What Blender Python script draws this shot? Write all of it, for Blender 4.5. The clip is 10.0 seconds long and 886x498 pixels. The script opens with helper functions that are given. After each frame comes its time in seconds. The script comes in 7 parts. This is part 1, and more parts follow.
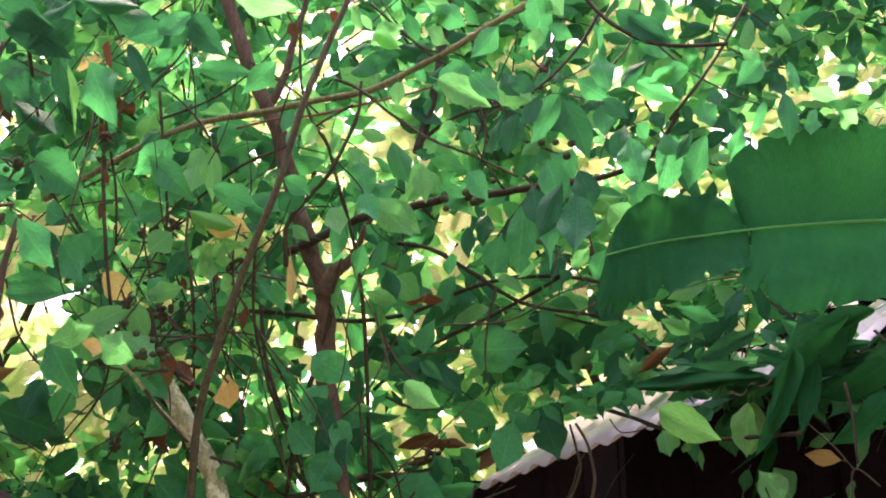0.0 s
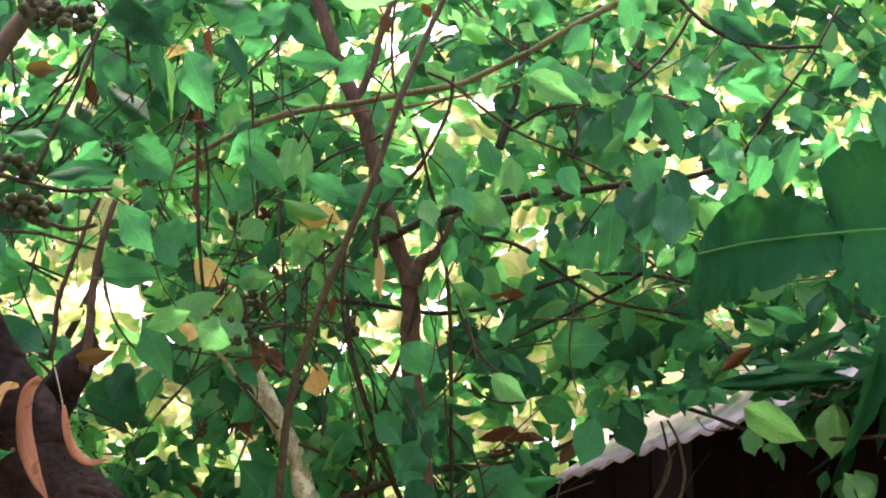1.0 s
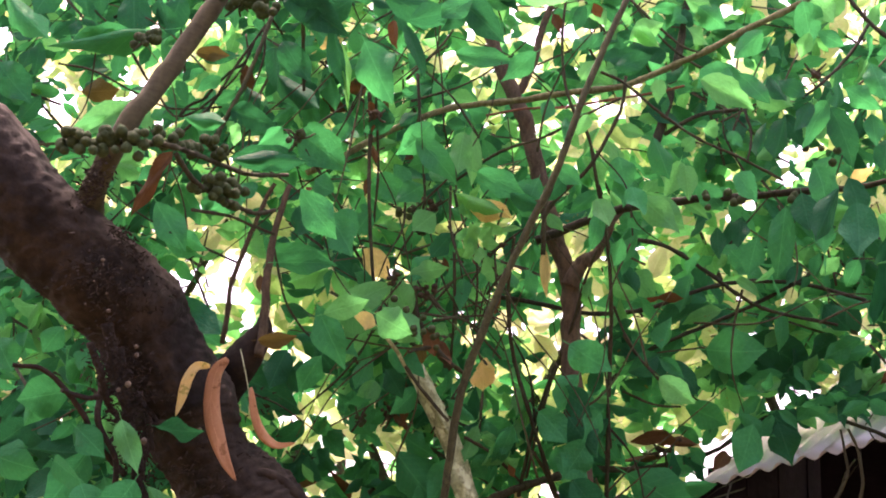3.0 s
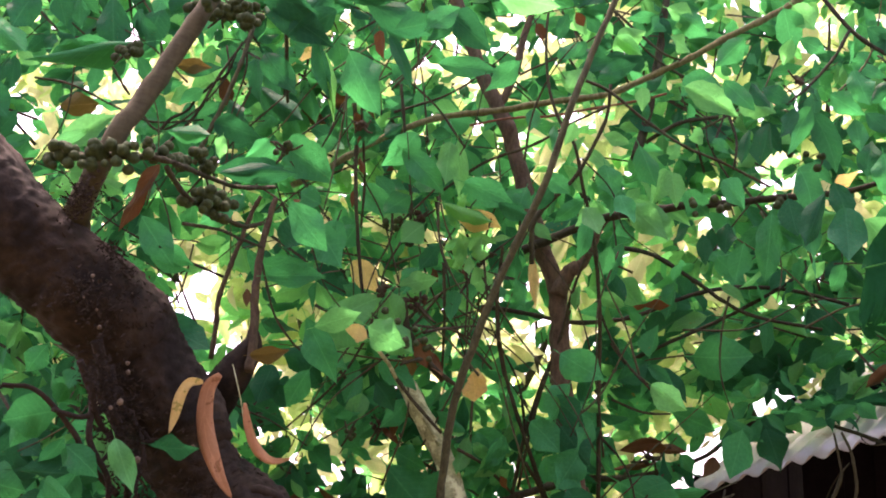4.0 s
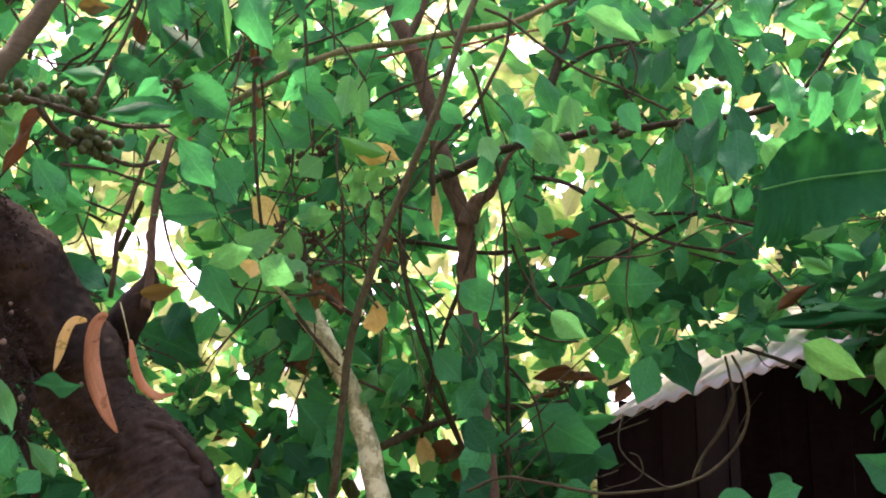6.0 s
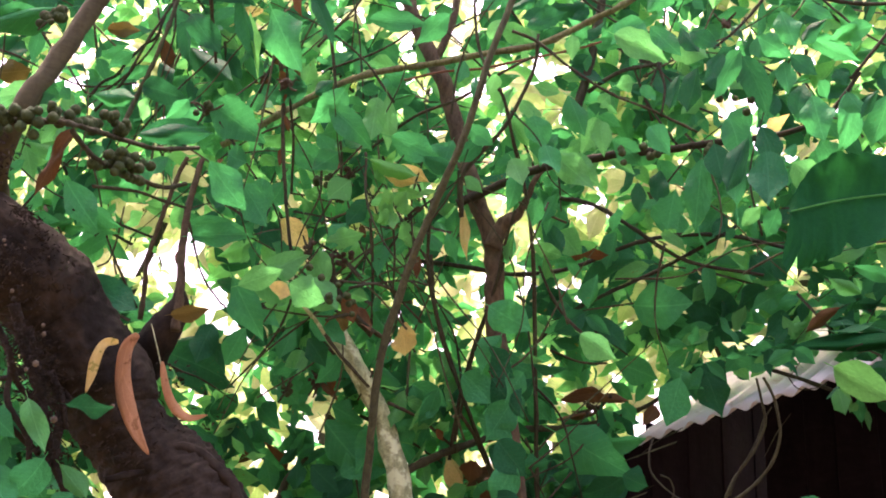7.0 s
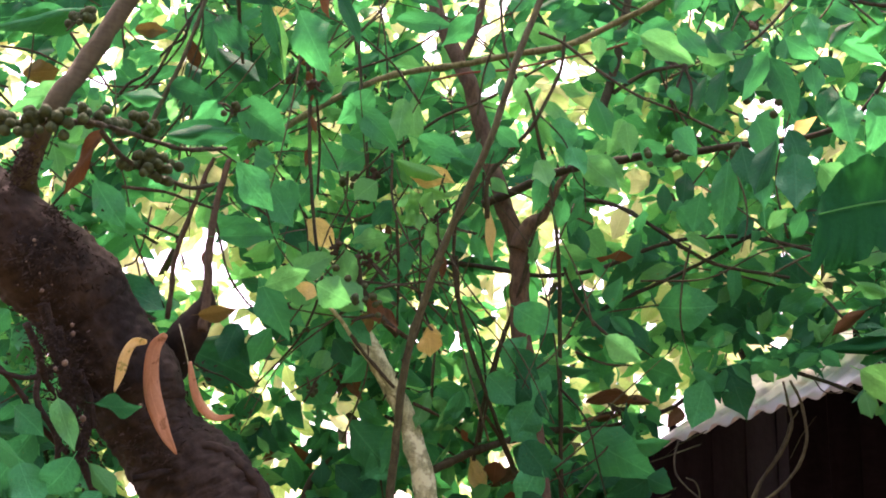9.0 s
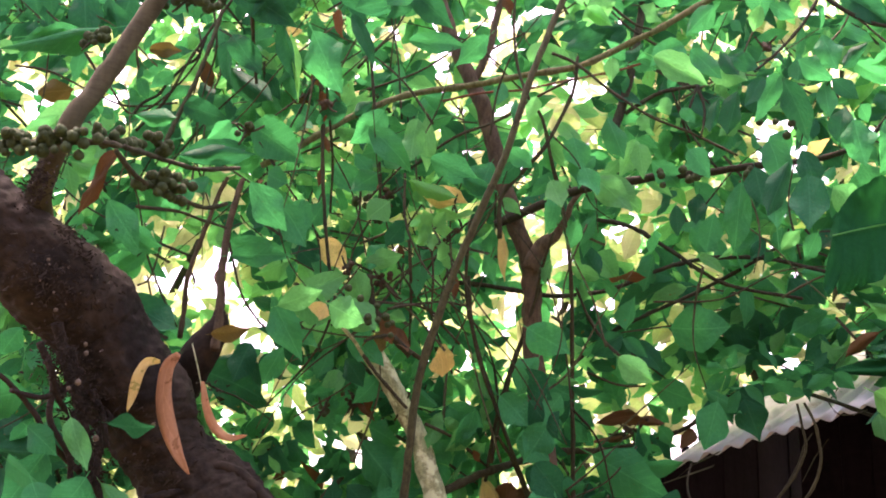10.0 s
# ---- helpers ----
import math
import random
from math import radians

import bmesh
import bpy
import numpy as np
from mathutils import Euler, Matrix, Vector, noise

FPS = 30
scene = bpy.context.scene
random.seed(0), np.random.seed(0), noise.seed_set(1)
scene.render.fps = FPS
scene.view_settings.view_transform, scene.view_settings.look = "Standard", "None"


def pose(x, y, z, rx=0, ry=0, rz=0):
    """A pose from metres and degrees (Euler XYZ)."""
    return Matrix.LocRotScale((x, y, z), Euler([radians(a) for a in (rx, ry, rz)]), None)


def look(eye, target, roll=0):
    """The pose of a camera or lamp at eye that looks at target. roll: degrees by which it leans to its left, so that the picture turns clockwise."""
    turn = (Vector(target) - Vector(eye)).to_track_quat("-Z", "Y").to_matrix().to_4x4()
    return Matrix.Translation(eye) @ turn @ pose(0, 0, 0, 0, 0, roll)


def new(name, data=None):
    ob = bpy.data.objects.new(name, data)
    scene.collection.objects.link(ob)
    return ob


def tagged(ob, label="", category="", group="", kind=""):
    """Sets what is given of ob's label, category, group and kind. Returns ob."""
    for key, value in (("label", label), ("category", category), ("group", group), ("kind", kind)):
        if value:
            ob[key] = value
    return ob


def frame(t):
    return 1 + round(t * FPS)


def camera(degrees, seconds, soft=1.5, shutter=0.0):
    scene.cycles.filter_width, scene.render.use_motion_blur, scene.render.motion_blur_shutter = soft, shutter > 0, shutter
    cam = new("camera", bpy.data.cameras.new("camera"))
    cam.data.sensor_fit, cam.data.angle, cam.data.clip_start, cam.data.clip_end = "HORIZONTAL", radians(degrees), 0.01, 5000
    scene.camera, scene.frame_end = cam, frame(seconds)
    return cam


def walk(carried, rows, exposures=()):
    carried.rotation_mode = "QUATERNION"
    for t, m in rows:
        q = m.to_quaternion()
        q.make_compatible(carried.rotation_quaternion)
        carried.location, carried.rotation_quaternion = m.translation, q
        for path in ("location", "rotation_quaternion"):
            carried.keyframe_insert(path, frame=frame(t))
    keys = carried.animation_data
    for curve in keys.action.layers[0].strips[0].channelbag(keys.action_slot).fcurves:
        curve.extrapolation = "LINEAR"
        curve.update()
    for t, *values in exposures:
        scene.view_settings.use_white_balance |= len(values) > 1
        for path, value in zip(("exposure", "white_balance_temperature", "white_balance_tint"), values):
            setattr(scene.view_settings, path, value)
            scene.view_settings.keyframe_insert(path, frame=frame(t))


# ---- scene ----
cam = camera(40.0, 10.0, soft=1.9)
PATH = [
    (0, (0.53, 0.16, 1.652), (0.421, 2.057, 2.274), -0.4),
    (0.2, (0.498, 0.16, 1.63), (0.433, 2.072, 2.214), -0.2),
    (0.3, (0.482, 0.16, 1.619), (0.431, 2.077, 2.186), 0.0),
    (0.5, (0.451, 0.16, 1.596), (0.372, 2.079, 2.156), 0.1),
    (0.7, (0.398, 0.145, 1.613), (0.287, 2.053, 2.204), 0.3),
    (0.8, (0.371, 0.138, 1.621), (0.254, 2.04, 2.228), -0.3),
    (1, (0.318, 0.123, 1.637), (0.18, 2.021, 2.252), 1.3),
    (1.2, (0.259, 0.121, 1.63), (0.104, 2.024, 2.225), 0.7),
    (1.3, (0.23, 0.12, 1.627), (0.071, 2.023, 2.222), 0.7),
    (1.5, (0.172, 0.118, 1.621), (0.016, 2.015, 2.235), 0.8),
    (2, (0.099, 0.102, 1.638), (-0.048, 1.99, 2.281), 1.6),
    (2.5, (0.016, 0.107, 1.616), (-0.139, 1.998, 2.249), 2.5),
    (2.7, (-0.043, 0.102, 1.599), (-0.222, 1.995, 2.218), 3.6),
    (3.8, (-0.287, 0.122, 1.565), (-0.387, 2.002, 2.238), 3.3),
    (4, (-0.248, 0.123, 1.575), (-0.335, 2.012, 2.228), 2.3),
    (4.2, (-0.168, 0.14, 1.566), (-0.25, 2.046, 2.168), 0.8),
    (4.3, (-0.128, 0.148, 1.562), (-0.186, 2.064, 2.133), 0.2),
    (4.5, (-0.048, 0.165, 1.553), (-0.05, 2.089, 2.101), -0.3),
    (4.7, (0.019, 0.165, 1.554), (0.042, 2.091, 2.093), 0.1),
    (4.8, (0.053, 0.165, 1.554), (0.069, 2.091, 2.093), 0.4),
    (5, (0.121, 0.165, 1.554), (0.118, 2.081, 2.13), -0.6),
    (5.5, (0.164, 0.153, 1.557), (0.083, 2.072, 2.114), 0.7),
    (5.7, (0.161, 0.146, 1.571), (0.045, 2.066, 2.119), 1.1),
    (7, (0.099, 0.137, 1.573), (-0.061, 2.043, 2.158), 1.4),
    (7.5, (0.102, 0.137, 1.575), (-0.058, 2.044, 2.154), 1.4),
    (8, (0.092, 0.137, 1.571), (-0.082, 2.047, 2.139), 1.6),
    (8.5, (0.084, 0.127, 1.585), (-0.096, 2.032, 2.167), 1.9),
    (9, (0.072, 0.127, 1.582), (-0.115, 2.032, 2.162), 1.9),
    (9.5, (0.069, 0.123, 1.586), (-0.125, 2.024, 2.177), 2.1),
    (10, (0.058, 0.124, 1.589), (-0.142, 2.019, 2.196), 2.2),
]
walk(cam, [(t, look(eye, target, roll)) for t, eye, target, roll in PATH], exposures=[(0, 2.20, 7400, 53), (2.6, 2.11, 7400, 51), (3.8, 2.00, 7400, 49), (4.6, 2.14, 7400, 49), (5.5, 2.22, 7400, 49), (10, 2.22, 7400, 49)])

# ---- light ----
world = bpy.data.worlds.new("sky")
scene.world = world
world.use_nodes = True
sky = world.node_tree.nodes.new("ShaderNodeTexSky")
sky.sky_type = "NISHITA"
sky.sun_disc = False
sky.sun_elevation, sky.sun_rotation = radians(69), radians(-25)
sky.air_density, sky.dust_density, sky.ozone_density = 1.0, 6.0, 0.6
back = world.node_tree.nodes["Background"]
back.inputs["Strength"].default_value = 0.24
world.node_tree.links.new(sky.outputs["Color"], back.inputs["Color"])

sun = new("sun", bpy.data.lights.new("sun", "SUN"))
sun.data.energy, sun.data.angle, sun.data.color = 3.0, radians(5), (1.0, 0.92, 0.78)
sun.matrix_world = look((-1.4, 3.0, 8.6), (0, 0, 0))


# ---- materials ----
def material(name):
    m = bpy.data.materials.new(name)
    m.use_nodes = True
    t = m.node_tree
    return m, t, t.nodes["Principled BSDF"]


def node(t, kind, **sockets):
    n = t.nodes.new(kind)
    for key, value in sockets.items():
        n.inputs[key.replace("_", " ")].default_value = value
    return n


def maths(t, op, a, b=None, c=None):
    n = t.nodes.new("ShaderNodeMath")
    n.operation = op
    for i, v in enumerate((a, b, c)):
        if v is None:
            continue
        if isinstance(v, (int, float)):
            n.inputs[i].default_value = v
        else:
            t.links.new(v, n.inputs[i])
    return n.outputs[0]


def ramp(t, fac, *stops):
    n = t.nodes.new("ShaderNodeValToRGB")
    e = n.color_ramp.elements
    while len(e) < len(stops):
        e.new(0.5)
    for el, (pos, col) in zip(e, stops):
        el.position, el.color = pos, (*col, 1)
    t.links.new(fac, n.inputs[0])
    return n.outputs[0]


def mixed(t, fac, a, b, blend="MIX"):
    n = t.nodes.new("ShaderNodeMix")
    n.data_type, n.blend_type = "RGBA", blend
    for sock, v in ((n.inputs[0], fac), (n.inputs[6], a), (n.inputs[7], b)):
        if isinstance(v, (int, float)):
            sock.default_value = v
        elif isinstance(v, tuple):
            sock.default_value = (*v, 1)
        else:
            t.links.new(v, sock)
    return n.outputs[2]


def noise_of(t, scale, detail=4.0, rough=0.6, stretch=None):
    co = t.nodes.new("ShaderNodeTexCoord").outputs["Object"]
    if stretch:
        mp = t.nodes.new("ShaderNodeMapping")
        mp.inputs["Scale"].default_value = stretch
        t.links.new(co, mp.inputs["Vector"])
        co = mp.outputs[0]
    n = node(t, "ShaderNodeTexNoise", Scale=scale, Detail=detail, Roughness=rough)
    t.links.new(co, n.inputs["Vector"])
    return n.outputs["Fac"]


def bump(t, height, strength, distance, target):
    n = node(t, "ShaderNodeBump", Strength=strength, Distance=distance)
    t.links.new(height, n.inputs["Height"])
    t.links.new(n.outputs[0], target.inputs["Normal"])
    return n.outputs[0]


def leaf_material(name, low, high, through_tint, share=0.45, rough=0.58, spots=(0.2, 0.13, 0.03), spot_at=0.72, veins=9.0, gloss=0.09):
    """A living or dry leaf: colour by leaf, veins, spots, and light passing through the blade."""
    m, t, b = material(name)
    uv = t.nodes.new("ShaderNodeTexCoord").outputs["UV"]
    sep = t.nodes.new("ShaderNodeSeparateXYZ")
    t.links.new(uv, sep.inputs[0])
    across = maths(t, "ABSOLUTE", maths(t, "SUBTRACT", sep.outputs[0], 0.5))
    side = maths(t, "PINGPONG", maths(t, "MULTIPLY", maths(t, "SUBTRACT", sep.outputs[1], maths(t, "MULTIPLY", across, 0.55)), veins), 0.5)
    vein = maths(t, "LESS_THAN", side, 0.045)
    rib = maths(t, "LESS_THAN", across, 0.014)
    vein = maths(t, "MAXIMUM", maths(t, "MULTIPLY", vein, 0.55), rib)
    own = t.nodes.new("ShaderNodeObjectInfo").outputs["Random"]
    isle = t.nodes.new("ShaderNodeNewGeometry").outputs["Random Per Island"]
    rnd = maths(t, "FRACT", maths(t, "ADD", own, isle))
    col = ramp(t, rnd, (0.0, low), (0.75, high), (1.0, tuple(min(1, c * 1.35) for c in high)))
    blot = noise_of(t, 14.0, 3.0)
    fine = noise_of(t, 90.0, 4.0, 0.7)
    col = mixed(t, maths(t, "MULTIPLY", blot, 0.8), col, tuple(c * 0.62 for c in low))
    col = mixed(t, maths(t, "MULTIPLY", fine, 0.5), col, tuple(min(1, c * 1.35) for c in high))
    worn = noise_of(t, 38.0, 2.0)
    col = mixed(t, maths(t, "MULTIPLY", maths(t, "GREATER_THAN", worn, spot_at), 0.6), col, spots)
    col = mixed(t, maths(t, "MULTIPLY", vein, 0.16), col, tuple(min(1, c * 1.9 + 0.03) for c in high))
    t.links.new(col, b.inputs["Base Color"])
    t.links.new(maths(t, "ADD", maths(t, "MULTIPLY", rnd, 0.2), rough - 0.12), b.inputs["Roughness"])
    b.inputs["Specular IOR Level"].default_value = gloss * 0.8
    normal = bump(t, maths(t, "ADD", maths(t, "MULTIPLY", vein, 0.5), maths(t, "MULTIPLY", blot, 1.6)), 0.5, 0.006, b)
    lit = t.nodes.new("ShaderNodeBsdfTranslucent")
    t.links.new(mixed(t, 0.85, col, through_tint, "MULTIPLY"), lit.inputs["Color"])
    t.links.new(normal, lit.inputs["Normal"])
    mix = t.nodes.new("ShaderNodeMixShader")
    mix.inputs[0].default_value = share
    t.links.new(b.outputs[0], mix.inputs[1])
    t.links.new(lit.outputs[0], mix.inputs[2])
    t.links.new(mix.outputs[0], t.nodes["Material Output"].inputs["Surface"])
    return m


# Three green tones: middle, then darker with shade and lighter with sunlight painted in.
leaf_mid = leaf_material("mature leaf", (0.011, 0.176, 0.074), (0.024, 0.285, 0.118), (1.3, 2.0, 1.3))
leaf_shaded = leaf_material("shaded-tone leaf", (0.005, 0.086, 0.041), (0.009, 0.140, 0.064), (1.2, 2.0, 1.3), share=0.35)
leaf_lit = leaf_material("lit-tone leaf", (0.040, 0.27, 0.104), (0.098, 0.375, 0.152), (1.5, 2.0, 1.3), share=0.58)
leaf_fresh = leaf_material("fresh yellow-green leaf", (0.055, 0.31, 0.095), (0.115, 0.41, 0.14), (1.4, 1.8, 1.1), share=0.55)
leaf_yellow = leaf_material("yellowed leaf", (0.50, 0.44, 0.16), (0.66, 0.58, 0.26), (1.3, 1.2, 0.9), spots=(0.2, 0.25, 0.04), spot_at=0.6)
leaf_brown = leaf_material("dry brown leaf", (0.055, 0.036, 0.016), (0.135, 0.080, 0.036), (1.4, 1.1, 0.8), share=0.12, rough=0.7)
leaf_olive = leaf_material("olive withered leaf", (0.085, 0.075, 0.025), (0.15, 0.13, 0.045), (1.3, 1.2, 0.8), share=0.25)
leaf_salmon = leaf_material("dry salmon leaf", (0.33, 0.185, 0.09), (0.47, 0.28, 0.15), (1.2, 1.0, 0.9), share=0.3, rough=0.65, spots=(0.16, 0.08, 0.03), spot_at=0.66, veins=3.0)
leaf_banana = leaf_material("banana leaf", (0.0010, 0.062, 0.021), (0.0016, 0.106, 0.035), (1.2, 2.3, 1.3), share=0.2, rough=0.6, spot_at=0.8, veins=60.0, gloss=0.02)
# Raised far-leaf colours put sun glare and overexposure into the leaf tone.
leaf_far = leaf_material("sun-toned far leaf", (0.22, 0.37, 0.13), (0.38, 0.50, 0.24), (1.6, 1.7, 1.4), share=0.55)
leaf_pale = leaf_material("glare-toned far leaf", (0.40, 0.45, 0.25), (0.50, 0.53, 0.35), (1.5, 1.5, 1.3), share=0.55)


def bark_material(name, dark, light, scale=70.0, relief=0.6, patch=None, patch_at=0.58, rough=0.85, patch_size=7.0, even=False, gloss=0.25):
    m, t, b = material(name)
    grain = noise_of(t, scale, 6.0, 0.7, (1, 1, 1) if even else (1, 1, 0.35))
    rings = noise_of(t, scale * 3.1, 4.0, 0.6, (1, 1, 1) if even else (0.6, 0.6, 1.6))
    broad = noise_of(t, scale * 0.22, 3.0, 0.5)
    h = maths(t, "ADD", maths(t, "MULTIPLY", grain, 0.8), maths(t, "ADD", maths(t, "MULTIPLY", rings, 0.4), maths(t, "MULTIPLY", broad, 0.3)))
    col = ramp(t, h, (0.52, dark), (0.95, light))
    if patch:
        big = noise_of(t, patch_size, 5.0, 0.65)
        edge = ramp(t, big, (patch_at - 0.04, (0, 0, 0)), (patch_at + 0.05, (1, 1, 1)))
        col = mixed(t, edge, col, patch)
    t.links.new(col, b.inputs["Base Color"])
    b.inputs["Roughness"].default_value = rough
    b.inputs["Specular IOR Level"].default_value = gloss
    bump(t, h, relief, 0.012, b)
    return m


bark_grey = bark_material("grey bark", (0.018, 0.023, 0.011), (0.105, 0.128, 0.062), 80.0, 0.9)
bark_olive = bark_material("olive bark", (0.046, 0.056, 0.020), (0.215, 0.25, 0.115), 90.0, 0.9)
bark_brown = bark_material("brown bark", (0.010, 0.012, 0.006), (0.060, 0.068, 0.033))
bark_red = bark_material("red bark", (0.10, 0.045, 0.025), (0.22, 0.11, 0.06))
bark_dark = bark_material("dark bark", (0.008, 0.010, 0.005), (0.040, 0.047, 0.025))
bark_rust = bark_material("reddish bark", (0.022, 0.017, 0.009), (0.118, 0.095, 0.054))
bark_smooth = bark_material("smooth bark", (0.030, 0.031, 0.014), (0.088, 0.087, 0.043), 18.0, 0.35)
bark_pale = bark_material("pale bark", (0.075, 0.112, 0.046), (0.50, 0.64, 0.35), 60.0, 1.0, (0.58, 0.74, 0.45), 0.52, patch_size=24.0)
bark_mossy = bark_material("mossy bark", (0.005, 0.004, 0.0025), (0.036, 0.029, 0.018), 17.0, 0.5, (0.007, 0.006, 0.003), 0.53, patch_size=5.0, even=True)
fig_skin = bark_material("fig skin", (0.012, 0.030, 0.010), (0.050, 0.088, 0.030), 90.0, 0.5)
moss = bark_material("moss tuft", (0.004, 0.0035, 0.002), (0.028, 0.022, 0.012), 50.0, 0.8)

tin, tt, tb = material("weathered corrugated iron")
tn = noise_of(tt, 3.0, 5.0)
tcol = ramp(tt, tn, (0.3, (0.46, 0.475, 0.475)), (0.75, (0.68, 0.70, 0.70)))
trust = ramp(tt, noise_of(tt, 7.0, 5.0, 0.7), (0.58, (0, 0, 0)), (0.72, (0.8, 0.8, 0.8)))
tt.links.new(mixed(tt, trust, tcol, (0.33, 0.22, 0.13)), tb.inputs["Base Color"])
tb.inputs["Metallic"].default_value, tb.inputs["Roughness"].default_value = 0.35, 0.45
bump(tt, tn, 0.2, 0.01, tb)

# Near-black plank colour carries the shade of the shed interior.
plank_dark = bark_material("shade-dark plank", (0.0042, 0.0033, 0.0044), (0.014, 0.0108, 0.014), 9.0, 0.5, gloss=0.06)
soil, st, sb = material("leaf-littered soil")
st.links.new(ramp(st, noise_of(st, 3.0, 8.0, 0.7), (0.3, (0.05, 0.035, 0.02)), (0.7, (0.13, 0.10, 0.05))), sb.inputs["Base Color"])
sb.inputs["Roughness"].default_value = 0.95


# ---- builders ----
def part(name, bm, mat, parent, label=""):
    me = bpy.data.meshes.new(name)
    bm.to_mesh(me)
    bm.free()
    me.materials.append(mat)
    ob = new(name, me)
    ob.parent = parent
    return tagged(ob, label)


def thing(name, at, label, category, group=""):
    ob = new(name)
    ob.location = at
    ob.empty_display_size = 0.1
    return tagged(ob, label, category, group)


def under(ob):
    """The inverse of a thing's place, for parts that are built in world metres."""
    return Matrix.Translation(-ob.location)


def spline(pts, steps):
    """Catmull-Rom through the points."""
    p = [Vector(q) for q in pts]
    p = [p[0] * 2 - p[1]] + p + [p[-1] * 2 - p[-2]]
    out = []
    for i in range(1, len(p) - 2):
        a, b, c, d = p[i - 1 : i + 3]
        for k in range(steps):
            u = k / steps
            out.append(0.5 * (2 * b + (c - a) * u + (2 * a - 5 * b + 4 * c - d) * u * u + (3 * b - a - 3 * c + d) * u**3))
    return out + [p[-2]]




def limb(tree, name, pts, r0, r1, mat, label="", sides=0, knobs=0.0):
    """A tapered, slightly crooked and knobbly limb along the points."""
    radii = r0 if isinstance(r0, tuple) else (r0, r1)
    thick = max(radii)
    sides = sides or (80 if thick > 0.12 else 20 if thick > 0.08 else 10 if thick > 0.02 else 7)
    steps = 44 if thick > 0.12 else 10 if thick > 0.08 else 6
    line = spline(pts, steps)
    bm = bmesh.new()
    rings, n = [], len(line)
    ref = Vector((0.3, 1, 0.2)).normalized()
    wob = 0.09 if thick > 0.12 else 0.34 if thick > 0.08 else 0.16
    for i, c in enumerate(line):
        d = (line[min(i + 1, n - 1)] - line[max(i - 1, 0)]).normalized()
        e = d.cross(ref).normalized()
        f = e.cross(d)
        r = float(np.interp(i / (n - 1), np.linspace(0, 1, len(radii)), radii))
        c = c + 0.25 * r * noise.noise_vector(c * (0.7 / max(thick, 0.02)))
        if name in ("branch", "twig", "arching_branch", "fig_branch", "vine") and i % 5 == 3 and thick < 0.014:
            r *= 1.22
        ring = []
        for s in range(sides):
            a = 2 * math.pi * s / sides
            o = e * math.cos(a) + f * math.sin(a)
            q = c + o * r
            k = 1 + wob * noise.noise(q * (0.55 / max(thick, 0.012))) + wob * 0.5 * noise.noise(q * (2.2 / max(thick, 0.012)))
            if thick > 0.12:
                k += 0.06 * noise.noise(q * 11) + 0.06 * abs(noise.noise(q * 23)) + 0.05 * noise.noise(q * 48) + 0.03 * noise.noise(q * 105)
            ring.append(bm.verts.new(c + o * r * k - tree.location))
        rings.append(ring)
    for a, b in zip(rings, rings[1:]):
        for s in range(sides):
            bm.faces.new((a[s], a[(s + 1) % sides], b[(s + 1) % sides], b[s])).smooth = True
    bm.faces.new(rings[0][::-1])
    bm.faces.new(rings[-1])
    return part(name, bm, mat, tree, label)


def blade(cols, stations, fold, droop, wave, seed, long=False):
    """Verts, faces and uvs of a leaf of length 1 along +y with its petiole at the origin."""
    rng = random.Random(seed * 7 + 1)
    verts, faces, uvs = [], [], []
    half = cols // 2
    ph, p, q = rng.random() * 6, rng.uniform(0.78, 1.02), rng.uniform(0.80, 0.98)
    if long:
        p, q = 0.8, 0.7
    twist, bend = rng.uniform(-0.5, 0.5), rng.uniform(-0.12, 0.12)
    for i in range(stations):
        v = 0.5 - 0.5 * math.cos(math.pi * i / (stations - 1))
        tip = max(0.0, (v - 0.68) / 0.32)
        w = 0.41 * max(0.0, math.sin(math.pi * v**p)) ** q * (1 - 0.45 * tip**1.2) + 0.003
        for c in range(cols):
            u = (c - half) / half
            edge = abs(u)
            x = u * w * (1 + edge * (0.07 * math.sin(v * 11 + ph * 3 + 2.1 * (u > 0)) + 0.03 * math.sin(v * 31 + ph + 4 * (u > 0))) + rng.uniform(-0.018, 0.018) * (edge == 1))
            z = 0.7 * fold * (math.hypot(x, 0.05) - 0.05) - 0.5 * x * x - droop * v * v + wave * edge * w * math.sin(v * 8 + ph + (u > 0) * 1.7)
            ang = twist * v
            verts.append((x * math.cos(ang) - z * math.sin(ang) + bend * v * v, 0.12 + 0.88 * v, x * math.sin(ang) + z * math.cos(ang)))
            uvs.append((0.5 + x, v))
    for i in range(stations - 1):
        for c in range(cols - 1):
            k = i * cols + c
            faces.append((k, k + 1, k + cols + 1, k + cols))
    k = len(verts)
    verts += [(-0.009, -0.02, 0.02), (0.009, -0.02, 0.02), (0.011, 0.14, -0.004), (-0.011, 0.14, -0.004)]
    uvs += [(0.5, 0.0)] * 4
    faces.append((k, k + 1, k + 2, k + 3))
    return verts, faces, uvs


def mesh_of(name, verts, faces, uvs, mat):
    me = bpy.data.meshes.new(name)
    me.from_pydata(verts, [], faces)
    layer = me.uv_layers.new(name="UVMap")
    index = np.empty(len(me.loops), dtype=np.int32)
    me.loops.foreach_get("vertex_index", index)
    layer.data.foreach_set("uv", np.asarray(uvs, dtype=np.float32)[index].ravel())
    me.polygons.foreach_set("use_smooth", np.ones(len(me.polygons), dtype=bool))
    me.materials.append(mat)
    me.update()
    return me


